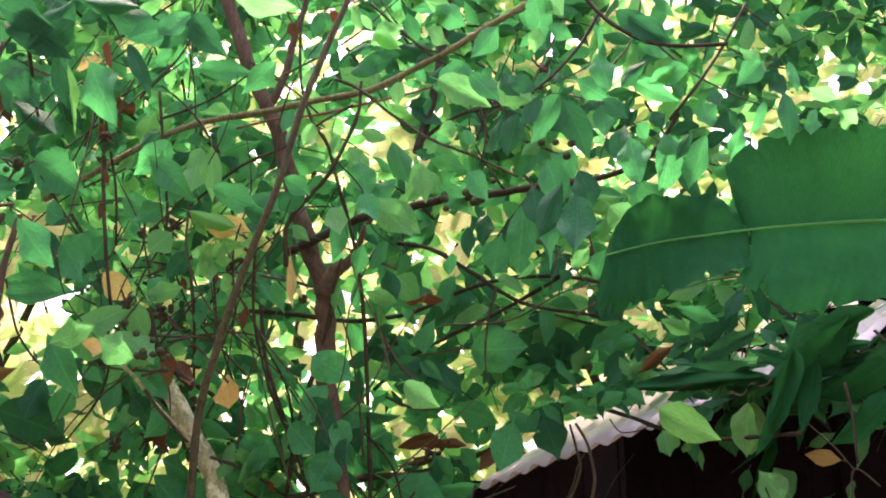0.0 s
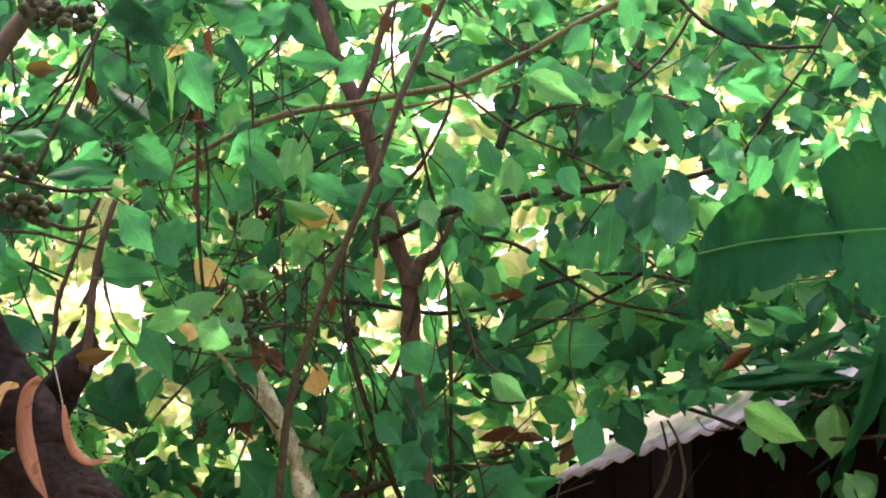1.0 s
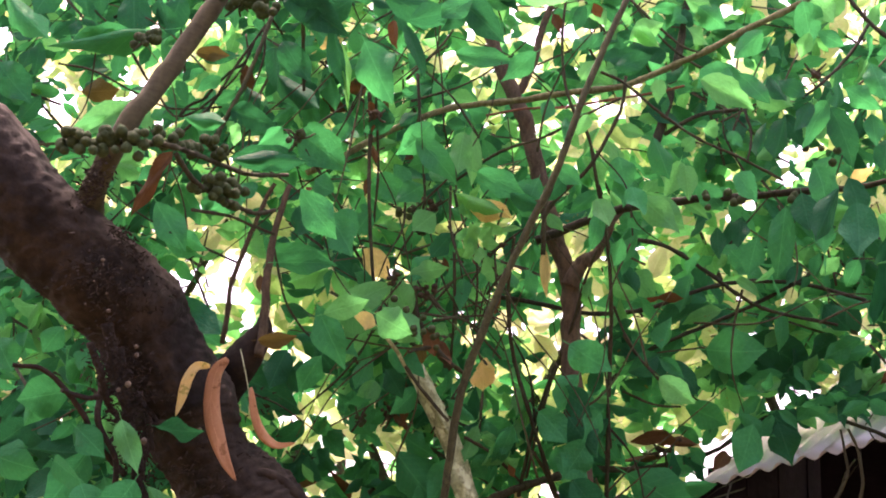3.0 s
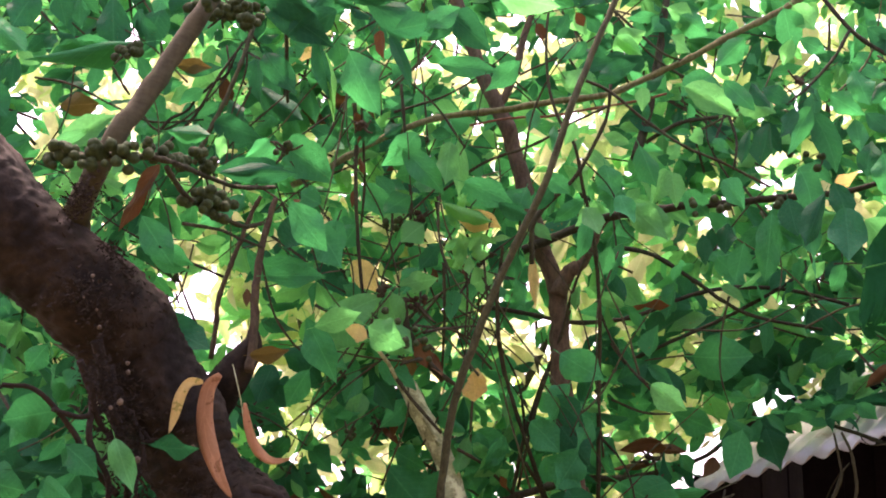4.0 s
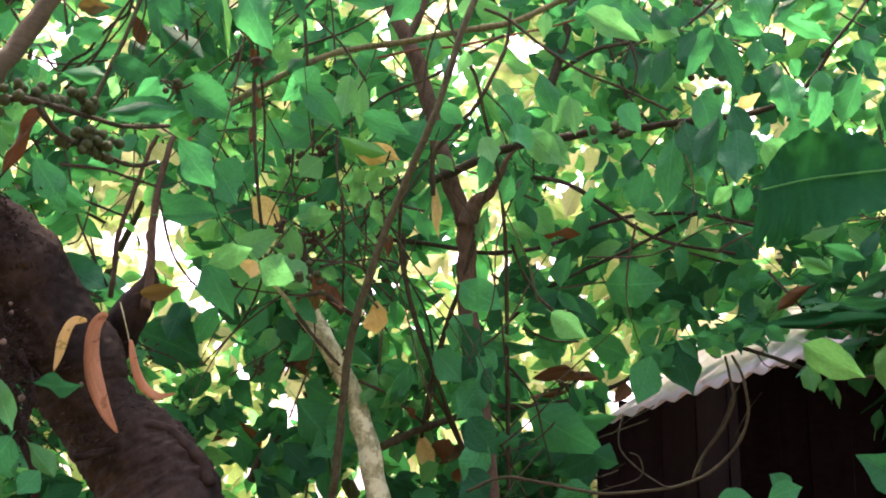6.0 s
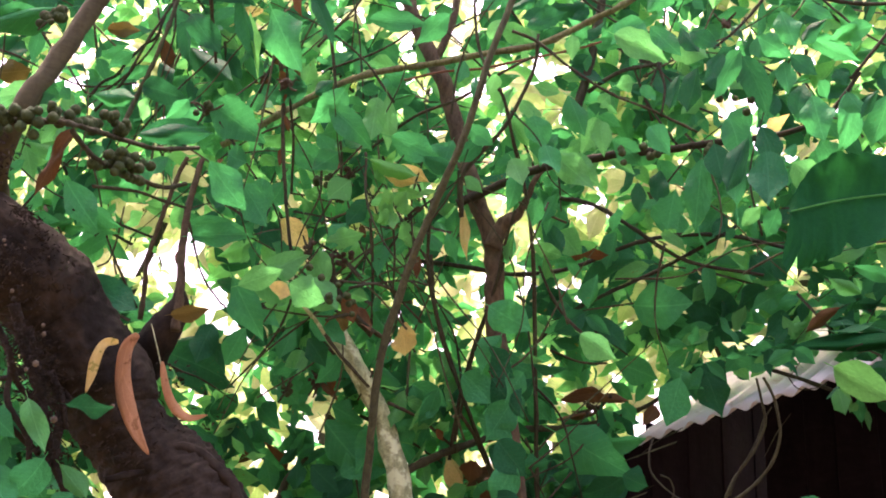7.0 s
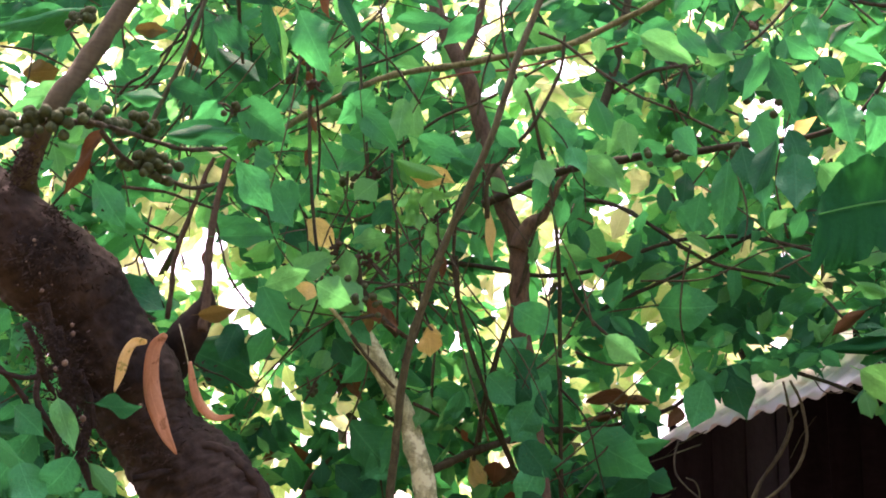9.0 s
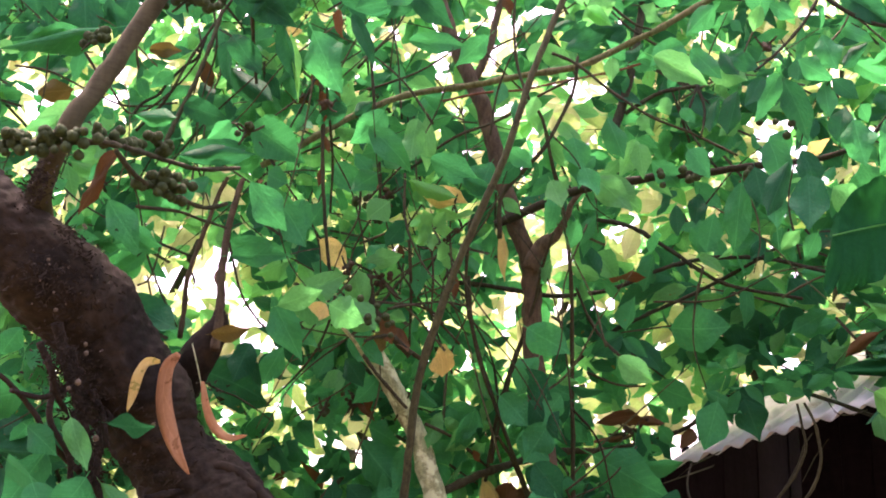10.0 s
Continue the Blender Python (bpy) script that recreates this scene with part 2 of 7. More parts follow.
SHAPES = [(0.4, 0.08, 0.10), (0.22, 0.18, 0.2), (0.7, 0.12, 0.08), (0.3, -0.08, 0.22), (-0.3, 0.16, 0.14), (0.42, 0.28, 0.18), (0.85, 0.2, 0.1), (0.15, 0.04, 0.28), (0.55, -0.12, 0.14), (-0.5, 0.1, 0.2), (0.5, 0.38, 0.14), (0.3, 0.12, 0.3)]
LEAF_MESHES = {}
leaf_count = 0


def leaf_pose(base, tip, width, tilt):
    base, tip = Vector(base), Vector(tip)
    way = tip - base
    length = way.length
    yv = way.normalized()
    seen = Vector((0.05, -1, -0.45)).normalized()
    zv = (seen - yv * seen.dot(yv)).normalized()
    xv = yv.cross(zv)
    turn = Matrix((xv, yv, zv)).transposed().to_4x4() @ Matrix.Rotation(radians(tilt), 4, "Y")
    return Matrix.Translation(base) @ turn @ Matrix.Diagonal((width / 0.82, length, length, 1))


def leaf(tree, base, tip, width, mat, tilt=0, name="leaf", label=""):
    """One leaf of a tree, from the foot of its stalk to its tip."""
    global leaf_count
    kind = leaf_count * 7 % len(SHAPES)
    leaf_count += 1
    key = (mat.name, kind, name)
    if key not in LEAF_MESHES:
        LEAF_MESHES[key] = mesh_of("leaf", *blade(7, 16, *SHAPES[kind], kind, name == "side_leaf"), mat)
    ob = new(name, LEAF_MESHES[key])
    ob.parent = tree
    ob.matrix_basis = under(tree) @ leaf_pose(base, tip, width, tilt)
    return tagged(ob, label)


def strap_leaf(tree, name, pts, width, mat, label):
    """A long narrow dry leaf that hangs along the points, cupped and curling."""
    line = spline(pts, 6)
    verts, faces, uvs = [], [], []
    n = len(line)
    for i, c in enumerate(line):
        v = i / (n - 1)
        d = (line[min(i + 1, n - 1)] - line[max(i - 1, 0)]).normalized()
        e = d.cross(Vector((0, 1, 0))).normalized()
        w = width * 0.5 * (0.04 + 1.55 * (v + 0.02) ** 0.6 * (1 - v) ** 0.72)
        for u in (-1, -0.5, 0, 0.5, 1):
            verts.append(c + e * u * w + Vector((0, -0.14 * w * (1 - u * u) + 0.25 * w * math.sin(v * 9 + u * 2), 0)) - tree.location)
            uvs.append((0.5 + 0.4 * u, v))
    for i in range(n - 1):
        for k in range(4):
            a = i * 5 + k
            faces.append((a, a + 1, a + 6, a + 5))
    ob = new(name, mesh_of(name, verts, faces, uvs, mat))
    ob.parent = tree
    solid = ob.modifiers.new("thickness", "SOLIDIFY")
    solid.thickness = 0.0015
    return tagged(ob, label)


def joined_leaves(name, mats, poses, owner, label, seed):
    """Leaves too many to count, in one mesh: a list of poses and material numbers."""
    shapes = [blade(5, 10, *s, 40 + i) for i, s in enumerate(SHAPES)]
    verts, faces, uvs, which, base = [], [], [], [], 0
    rng = random.Random(seed)
    for m, mi in poses:
        v, f, uv = shapes[rng.randrange(len(shapes))]
        a = np.c_[np.array(v), np.ones(len(v))] @ np.array(m).T
        verts.append(a[:, :3])
        faces += [tuple(i + base for i in face) for face in f]
        uvs += uv
        which += [mi] * len(f)
        base += len(v)
    me = mesh_of(name, np.concatenate(verts).tolist(), faces, uvs, mats[0])
    for m in mats[1:]:
        me.materials.append(m)
    me.polygons.foreach_set("material_index", np.array(which, dtype=np.int32))
    ob = new(name, me)
    if owner:
        ob.parent = owner
        ob.matrix_basis = under(owner)
    return tagged(ob, label, kind="stuff")


# ---- ground ----
gbm = bmesh.new()
bmesh.ops.create_grid(gbm, x_segments=60, y_segments=60, size=1.0)
for v in gbm.verts:
    v.co.x *= 400 * abs(v.co.x) ** 1.5
    v.co.y *= 400 * abs(v.co.y) ** 1.5
    v.co.z = 0.03 * noise.noise(v.co * 0.6) - 0.02
gme = bpy.data.meshes.new("ground")
gbm.to_mesh(gme)
gbm.free()
gme.materials.append(soil)
tagged(new("ground", gme), "bare brown soil with leaf litter", "ground", kind="structure")

# an unseen brown wall, added behind the camera to block skylight from the front
plaster, pt, pb = material("brown blocking wall")
pt.links.new(ramp(pt, noise_of(pt, 2.5, 8.0, 0.65), (0.3, (0.07, 0.05, 0.035)), (0.75, (0.13, 0.10, 0.07))), pb.inputs["Base Color"])
pb.inputs["Roughness"].default_value = 0.9
for name, size, at in (("unseen_wall", (18, 0.25, 6.5), (0, -2.8, 3.2)),):
    wbm = bmesh.new()
    bmesh.ops.create_cube(wbm, size=1.0, matrix=Matrix.Diagonal((*size, 1)))
    bmesh.ops.bevel(wbm, geom=wbm.edges[:], offset=0.02, segments=1, affect="EDGES")
    wme = bpy.data.meshes.new(name)
    wbm.to_mesh(wme)
    wbm.free()
    wme.materials.append(plaster)
    wall = tagged(new(name, wme), "unseen brown wall added to block front skylight", "wall", kind="structure")
    wall.location = at

# ---- trees ----
old_tree = thing("old_tree", (-0.79, 3.45, 0), "old leaning tree with a thick dark mossy trunk and fig clusters", "tree")
fig_tree = thing("fig_tree", (-0.25, 3.42, 0), "leafy fig tree with a pale trunk and slender grey stems", "tree")
brown_tree = thing("brown_tree", (0.25, 3.75, 0), "reddish brown forked tree with dense green leaves", "tree")
shrub = thing("shrub", (1.5, 3.55, 0), "low green shrub shoots before the dark shed", "shrub")
liana = thing("liana", (0.2, 3.6, 1.7), "looping bare grey liana hanging before the dark shed", "vine")
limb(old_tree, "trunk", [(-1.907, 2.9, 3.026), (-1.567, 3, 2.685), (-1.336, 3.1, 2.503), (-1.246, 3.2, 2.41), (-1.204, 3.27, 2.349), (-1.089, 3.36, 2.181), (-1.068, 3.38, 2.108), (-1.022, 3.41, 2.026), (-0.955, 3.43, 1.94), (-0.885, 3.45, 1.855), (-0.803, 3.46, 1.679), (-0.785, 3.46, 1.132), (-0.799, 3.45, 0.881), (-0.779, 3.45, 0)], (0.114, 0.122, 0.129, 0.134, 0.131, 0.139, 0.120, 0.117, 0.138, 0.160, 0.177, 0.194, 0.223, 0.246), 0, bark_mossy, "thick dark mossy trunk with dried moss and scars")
limb(old_tree, "branch", [(-1.368, 3.13, 2.621), (-1.323, 3.02, 2.676), (-1.235, 2.932, 2.798), (-1.147, 2.982, 3.022), (-1.068, 3.033, 3.245), (-0.968, 3.094, 3.513), (-0.834, 3.174, 3.871)], (0.044, 0.034, 0.0285, 0.027, 0.025, 0.023, 0.0215), 0, bark_smooth)
limb(old_tree, "branch", [(-0.923, 3.4, 2.334), (-0.92, 3.406, 2.41), (-0.924, 3.411, 2.494), (-0.929, 3.417, 2.564), (-0.93, 3.423, 2.634), (-0.925, 3.429, 2.714), (-0.912, 3.434, 2.8), (-0.9, 3.44, 2.865)], 0.0150, 0.0085, bark_rust)
limb(old_tree, "gnarl", [(-1.028, 3.301, 1.958), (-0.936, 3.343, 1.997), (-0.828, 3.377, 1.996), (-0.737, 3.381, 1.921), (-0.701, 3.381, 1.847)], 0.0126, 0.0203, bark_mossy)
limb(old_tree, "gnarl", [(-1.039, 3.28, 1.905), (-0.941, 3.326, 1.933), (-0.839, 3.36, 1.917), (-0.788, 3.366, 1.844), (-0.781, 3.366, 1.756)], 0.0101, 0.0167, bark_mossy)
limb(old_tree, "branch_collar", [(-1.051, 3.5, 2.232), (-1.009, 3.478, 2.294), (-0.961, 3.455, 2.355), (-0.931, 3.432, 2.408), (-0.924, 3.41, 2.452)], (0.062, 0.060, 0.050, 0.034, 0.016), 0, bark_mossy, "dark swollen branch collar")
limb(old_tree, "branch", [(-1.048, 3.46, 2.381), (-1.041, 3.453, 2.464), (-1.039, 3.447, 2.555), (-1.014, 3.44, 2.653), (-0.986, 3.433, 2.742), (-0.962, 3.427, 2.819), (-0.939, 3.42, 2.864)], 0.0080, 0.0062, bark_rust)
limb(old_tree, "twig", [(-1.159, 3.46, 2.978), (-1.127, 3.46, 3.08), (-1.094, 3.46, 3.164), (-1.067, 3.46, 3.25), (-1.044, 3.46, 3.336), (-1.021, 3.46, 3.443)], 0.0078, 0.0065, bark_grey)
limb(old_tree, "twig", [(-1.292, 3.5, 3.096), (-1.257, 3.5, 3.145), (-1.213, 3.5, 3.171), (-1.182, 3.5, 3.217), (-1.135, 3.5, 3.271), (-1.099, 3.5, 3.299), (-1.077, 3.5, 3.371)], 0.0048, 0.0040, bark_dark)
limb(old_tree, "fig_branch", [(-1.359, 2.84, 2.723), (-1.248, 2.848, 2.737), (-1.156, 2.854, 2.74), (-1.07, 2.86, 2.736), (-1.038, 2.988, 2.764), (-1.003, 3.105, 2.786), (-0.959, 3.213, 2.808), (-0.889, 3.36, 2.868)], 0.0092, 0.0060, bark_brown)
limb(old_tree, "fig_branch", [(-1.065, 2.869, 2.721), (-1.051, 2.927, 2.698), (-1.036, 2.985, 2.686), (-1.013, 3.063, 2.689), (-0.981, 3.151, 2.696), (-0.941, 3.245, 2.705), (-0.904, 3.322, 2.745)], 0.0074, 0.0060, bark_brown)
limb(old_tree, "twig", [(-1.04, 2.984, 2.615), (-0.986, 3.15, 2.66), (-0.949, 3.236, 2.667), (-0.904, 3.332, 2.676)], 0.0047, 0.0037, bark_brown)
limb(old_tree, "twig", [(-1.27, 3.5, 3.049), (-1.185, 3.5, 3.154), (-1.128, 3.5, 3.281), (-1.052, 3.5, 3.421), (-1.005, 3.5, 3.501)], 0.0049, 0.0039, bark_brown)
limb(old_tree, "twig", [(-1.745, 3.6, 3.326), (-1.628, 3.6, 3.306), (-1.486, 3.6, 3.237), (-1.347, 3.6, 3.179), (-1.182, 3.6, 3.19)], 0.0040, 0.0030, bark_brown)
limb(old_tree, "twig", [(-1.392, 3.55, 3.224), (-1.306, 3.55, 3.127), (-1.188, 3.55, 3.207), (-1.11, 3.55, 3.326), (-1.121, 3.55, 3.427)], 0.0040, 0.0030, bark_brown)
limb(old_tree, "twig", [(-1.144, 3.5, 2.738), (-1.157, 3.5, 2.631), (-1.175, 3.5, 2.569), (-1.207, 3.5, 2.551)], 0.0029, 0.0029, bark_brown)
limb(old_tree, "twig", [(-0.926, 3.45, 2.672), (-0.877, 3.45, 2.519), (-0.82, 3.45, 2.437), (-0.793, 3.45, 2.412)], 0.0038, 0.0029, bark_brown)
limb(old_tree, "root_shoot", [(-1.248, 3.067, 2.211), (-1.222, 3.112, 2.119), (-1.17, 3.181, 2.09), (-1.092, 3.248, 2.118)], 0.0095, 0.0057, bark_mossy)
limb(old_tree, "root_shoot", [(-1.184, 3.188, 1.96), (-1.235, 3.109, 2.018), (-1.282, 3.047, 2.106), (-1.349, 2.978, 2.175), (-1.421, 2.944, 2.18)], 0.0086, 0.0057, bark_mossy)
limb(fig_tree, "stem", [(-0.415, 3.77, 0), (-0.421, 3.717, 1.672), (-0.406, 3.652, 1.886), (-0.389, 3.605, 2.036), (-0.357, 3.523, 2.285), (-0.279, 3.444, 2.515), (-0.209, 3.384, 2.682), (-0.116, 3.31, 2.878), (-0.049, 3.27, 3.088), (0.013, 3.27, 3.267), (0.084, 3.27, 3.452), (0.132, 3.27, 3.643), (0.182, 3.27, 3.92)], 0.0138, 0.0083, bark_grey, "slender grey-brown leaning stem")
limb(fig_tree, "arching_branch", [(-0.87, 3.53, 2.945), (-0.762, 3.572, 3.029), (-0.616, 3.613, 3.144), (-0.446, 3.655, 3.238), (-0.268, 3.678, 3.276), (-0.087, 3.672, 3.31), (0.094, 3.667, 3.339), (0.239, 3.661, 3.407), (0.363, 3.647, 3.466), (0.489, 3.63, 3.539), (0.631, 3.613, 3.613), (0.774, 3.597, 3.706), (0.901, 3.58, 3.82)], 0.0101, 0.0101, bark_olive)
limb(fig_tree, "twig", [(-0.344, 3.74, 3.254), (-0.216, 3.74, 3.282), (-0.086, 3.74, 3.293), (0.059, 3.74, 3.324), (0.206, 3.74, 3.355), (0.297, 3.74, 3.382)], 0.0041, 0.0041, bark_red)
limb(fig_tree, "branch", [(0.088, 3.92, 1.892), (0.086, 3.92, 2.091), (0.081, 3.848, 2.398), (0.077, 3.758, 2.627), (0.056, 3.679, 2.822), (0.013, 3.603, 2.997), (-0.015, 3.554, 3.107), (-0.063, 3.54, 3.185), (-0.098, 3.54, 3.31), (-0.106, 3.54, 3.488), (-0.084, 3.54, 3.692)], 0.0072, 0.0041, bark_brown)
limb(fig_tree, "twig", [(0.013, 3.481, 3.292), (0.091, 3.489, 3.257), (0.195, 3.496, 3.168), (0.313, 3.504, 3.089), (0.43, 3.511, 3.039), (0.562, 3.519, 2.971)], 0.0049, 0.0039, bark_brown)
limb(fig_tree, "twig", [(0.108, 3.598, 3.612), (0.198, 3.595, 3.515), (0.27, 3.593, 3.448), (0.322, 3.59, 3.426)], 0.0050, 0.0030, bark_brown)
limb(fig_tree, "branch", [(-0.287, 3.8, 2.658), (-0.166, 3.875, 2.664), (0.016, 3.95, 2.657), (0.2, 3.985, 2.689), (0.348, 3.994, 2.754), (0.479, 4.003, 2.798), (0.627, 4.012, 2.812), (0.757, 4.021, 2.804), (0.923, 4.03, 2.765)], 0.0077, 0.0066, bark_dark)
limb(fig_tree, "twig", [(0.082, 4, 2.44), (0.201, 4.007, 2.547), (0.312, 4.013, 2.608), (0.479, 4.02, 2.69), (0.628, 4.027, 2.773), (0.724, 4.033, 2.836), (0.812, 4.04, 2.903)], 0.0067, 0.0056, bark_dark)
limb(fig_tree, "twig", [(0.161, 3.96, 2.923), (0.273, 3.964, 2.899), (0.402, 3.968, 2.819), (0.493, 3.972, 2.754), (0.601, 3.976, 2.701), (0.816, 3.98, 2.664)], 0.0078, 0.0055, bark_dark)
limb(fig_tree, "twig", [(0.078, 3.903, 2.715), (0.124, 3.879, 2.587), (0.177, 3.855, 2.491), (0.237, 3.831, 2.416)], 0.0043, 0.0032, bark_brown)
limb(fig_tree, "twig", [(-0.185, 3.946, 2.055), (-0.152, 3.884, 2.238), (-0.102, 3.823, 2.405), (-0.044, 3.761, 2.553), (-0.011, 3.699, 2.681), (0.022, 3.638, 2.77)], 0.0063, 0.0043, bark_brown)
limb(fig_tree, "arching_branch", [(0.352, 4.15, 2.225), (0.463, 4.15, 2.273), (0.539, 4.15, 2.336), (0.614, 4.15, 2.382), (0.746, 4.15, 2.412), (0.887, 4.041, 2.35), (1.015, 3.926, 2.275), (1.104, 3.82, 2.235), (1.213, 3.74, 2.226), (1.348, 3.66, 2.223)], 0.0077, 0.0057, bark_dark)
limb(fig_tree, "branch", [(-0.305, 3.82, 2.005), (-0.203, 3.91, 2.069), (-0.085, 4, 2.125), (0.057, 4.05, 2.167), (0.202, 4.1, 2.182), (0.352, 4.15, 2.225)], 0.0131, 0.0103, bark_brown)
limb(fig_tree, "pale_trunk", [(-0.551, 3.76, 2.455), (-0.497, 3.773, 2.369), (-0.451, 3.787, 2.283), (-0.386, 3.8, 2.164), (-0.338, 3.803, 2.029), (-0.308, 3.806, 1.912), (-0.289, 3.809, 1.813), (-0.237, 3.811, 1.556), (-0.159, 3.814, 1.105), (-0.137, 3.817, 0.828), (-0.117, 3.82, 0)], 0.0275, 0.0444, bark_pale, "pale lichen-grey fig trunk with a broken top")
limb(fig_tree, "offshoot", [(-0.581, 3.44, 2.428), (-0.541, 3.507, 2.386), (-0.508, 3.573, 2.335), (-0.439, 3.645, 2.256), (-0.403, 3.72, 2.203)], 0.0058, 0.0058, bark_pale)
limb(fig_tree, "twig", [(-0.687, 3.448, 3.184), (-0.676, 3.467, 3.08), (-0.672, 3.486, 2.94), (-0.654, 3.505, 2.749), (-0.631, 3.524, 2.58)], 0.0069, 0.0049, bark_brown)
limb(fig_tree, "twig", [(-0.661, 3.409, 3.165), (-0.655, 3.472, 3.063), (-0.651, 3.536, 2.96), (-0.661, 3.599, 2.817)], 0.0039, 0.0039, bark_brown)
limb(fig_tree, "twig", [(-0.564, 3.609, 3.341), (-0.537, 3.608, 3.124), (-0.511, 3.606, 2.915), (-0.52, 3.604, 2.785)], 0.0050, 0.0040, bark_brown)
limb(fig_tree, "twig", [(-0.896, 3.348, 3.397), (-0.898, 3.419, 3.301), (-0.898, 3.49, 3.202)], 0.0066, 0.0047, bark_brown)
limb(fig_tree, "twig", [(-0.4, 3.504, 2.701), (-0.393, 3.551, 2.559), (-0.397, 3.598, 2.399)], 0.0049, 0.0040, bark_brown)
limb(fig_tree, "twig", [(-0.344, 3.493, 2.768), (-0.328, 3.526, 2.621), (-0.332, 3.559, 2.494)], 0.0039, 0.0029, bark_brown)
limb(fig_tree, "twig", [(-0.228, 3.576, 2.781), (-0.24, 3.658, 2.592), (-0.203, 3.74, 2.402), (-0.151, 3.821, 2.262), (-0.097, 3.903, 2.121)], 0.0052, 0.0042, bark_brown)
limb(fig_tree, "twig", [(-0.481, 3.456, 2.496), (-0.395, 3.55, 2.515), (-0.305, 3.644, 2.55), (-0.243, 3.738, 2.56)], 0.0040, 0.0030, bark_brown)
limb(fig_tree, "twig", [(-0.346, 3.631, 2.357), (-0.409, 3.574, 2.393), (-0.452, 3.517, 2.412), (-0.508, 3.46, 2.382)], 0.0069, 0.0040, bark_brown)
limb(fig_tree, "twig", [(-0.142, 3.819, 2.176), (-0.101, 3.862, 2.114), (-0.057, 3.905, 2.016), (-0.014, 3.949, 1.901)], 0.0055, 0.0055, bark_brown)
limb(brown_tree, "trunk", [(0.149, 3.79, 0), (0.119, 3.79, 1.139), (0.03, 3.79, 1.9), (-0.037, 3.79, 2.431), (-0.041, 3.79, 2.52), (-0.048, 3.79, 2.629), (-0.054, 3.79, 2.712), (-0.086, 3.79, 2.811), (-0.115, 3.79, 2.901), (-0.145, 3.79, 2.997), (-0.179, 3.79, 3.125), (-0.209, 3.79, 3.244), (-0.278, 3.79, 3.393), (-0.325, 3.79, 3.51), (-0.371, 3.79, 3.643), (-0.405, 3.79, 3.752), (-0.525, 3.79, 4.115)], 0.0330, 0.0235, bark_rust, "reddish brown trunk forking between the leaves")
limb(brown_tree, "branch", [(-0.264, 3.79, 3.327), (-0.225, 3.79, 3.4), (-0.195, 3.79, 3.494), (-0.175, 3.79, 3.601), (-0.144, 3.79, 3.709), (-0.119, 3.79, 3.819)], 0.0150, 0.0100, bark_rust)
limb(brown_tree, "branch", [(-0.053, 3.77, 2.693), (-0.032, 3.77, 2.742), (-0.003, 3.77, 2.783), (0.03, 3.77, 2.807), (0.061, 3.76, 2.863), (0.084, 3.76, 2.92), (0.129, 3.76, 2.969)], (0.028, 0.026, 0.022, 0.016, 0.010, 0.009, 0.008), 0, bark_rust)
limb(brown_tree, "branch", [(-0.165, 3.76, 2.835), (-0.023, 3.735, 2.891), (0.1, 3.71, 2.935), (0.222, 3.685, 2.946), (0.324, 3.66, 2.957), (0.461, 3.639, 2.962), (0.595, 3.621, 2.975), (0.676, 3.603, 2.978), (0.824, 3.585, 2.992), (0.938, 3.566, 3.032), (0.986, 3.548, 3.079), (1.046, 3.53, 3.164)], (0.0145, 0.014, 0.013, 0.011, 0.008, 0.0065), 0, bark_dark)
limb(brown_tree, "branch", [(1.018, 3.53, 3.145), (1.061, 3.513, 3.194), (1.168, 3.497, 3.336), (1.263, 3.48, 3.499)], 0.0059, 0.0040, bark_dark)
limb(brown_tree, "branch", [(-0.138, 3.604, 2.737), (-0.137, 3.584, 2.857), (-0.073, 3.565, 2.942), (-0.007, 3.545, 3.009), (0.076, 3.526, 3.179), (0.092, 3.506, 3.293)], 0.0079, 0.0050, bark_brown)
limb(brown_tree, "twig", [(-0.429, 3.637, 2.974), (-0.287, 3.591, 3.062), (-0.146, 3.545, 3.1), (-0.026, 3.499, 3.157), (0.075, 3.454, 3.192)], 0.0049, 0.0039, bark_brown)
limb(brown_tree, "branch", [(0.221, 4, 3.26), (0.27, 4, 3.431), (0.31, 4, 3.65), (0.342, 4, 3.876), (0.364, 4, 4.062)], 0.0167, 0.0123, bark_brown)
limb(brown_tree, "branch", [(0.26, 4, 3.324), (0.377, 4, 3.399), (0.513, 4, 3.427)], 0.0078, 0.0067, bark_brown)
limb(brown_tree, "branch", [(0.729, 3.47, 3.609), (0.823, 3.463, 3.469), (0.934, 3.457, 3.379), (1.042, 3.45, 3.349), (1.191, 3.443, 3.346)], 0.0068, 0.0058, bark_dark)
limb(brown_tree, "twig", [(0.814, 3.457, 3.466), (0.758, 3.454, 3.367), (0.678, 3.45, 3.271), (0.609, 3.447, 3.209)], 0.0057, 0.0038, bark_dark)
limb(brown_tree, "twig", [(0.452, 3.525, 3.202), (0.469, 3.514, 3.113), (0.454, 3.503, 3.017)], 0.0049, 0.0029, bark_dark)
limb(liana, "vine", [(-0.024, 3.62, 1.864), (0.071, 3.61, 1.903), (0.181, 3.6, 1.891), (0.337, 3.59, 1.863), (0.445, 3.58, 1.867), (0.538, 3.57, 1.879), (0.616, 3.56, 1.904), (0.677, 3.537, 1.947), (0.723, 3.513, 2.005), (0.743, 3.49, 2.064), (0.738, 3.467, 2.122), (0.722, 3.443, 2.177), (0.695, 3.42, 2.22)], 0.0049, 0.0039, bark_brown)
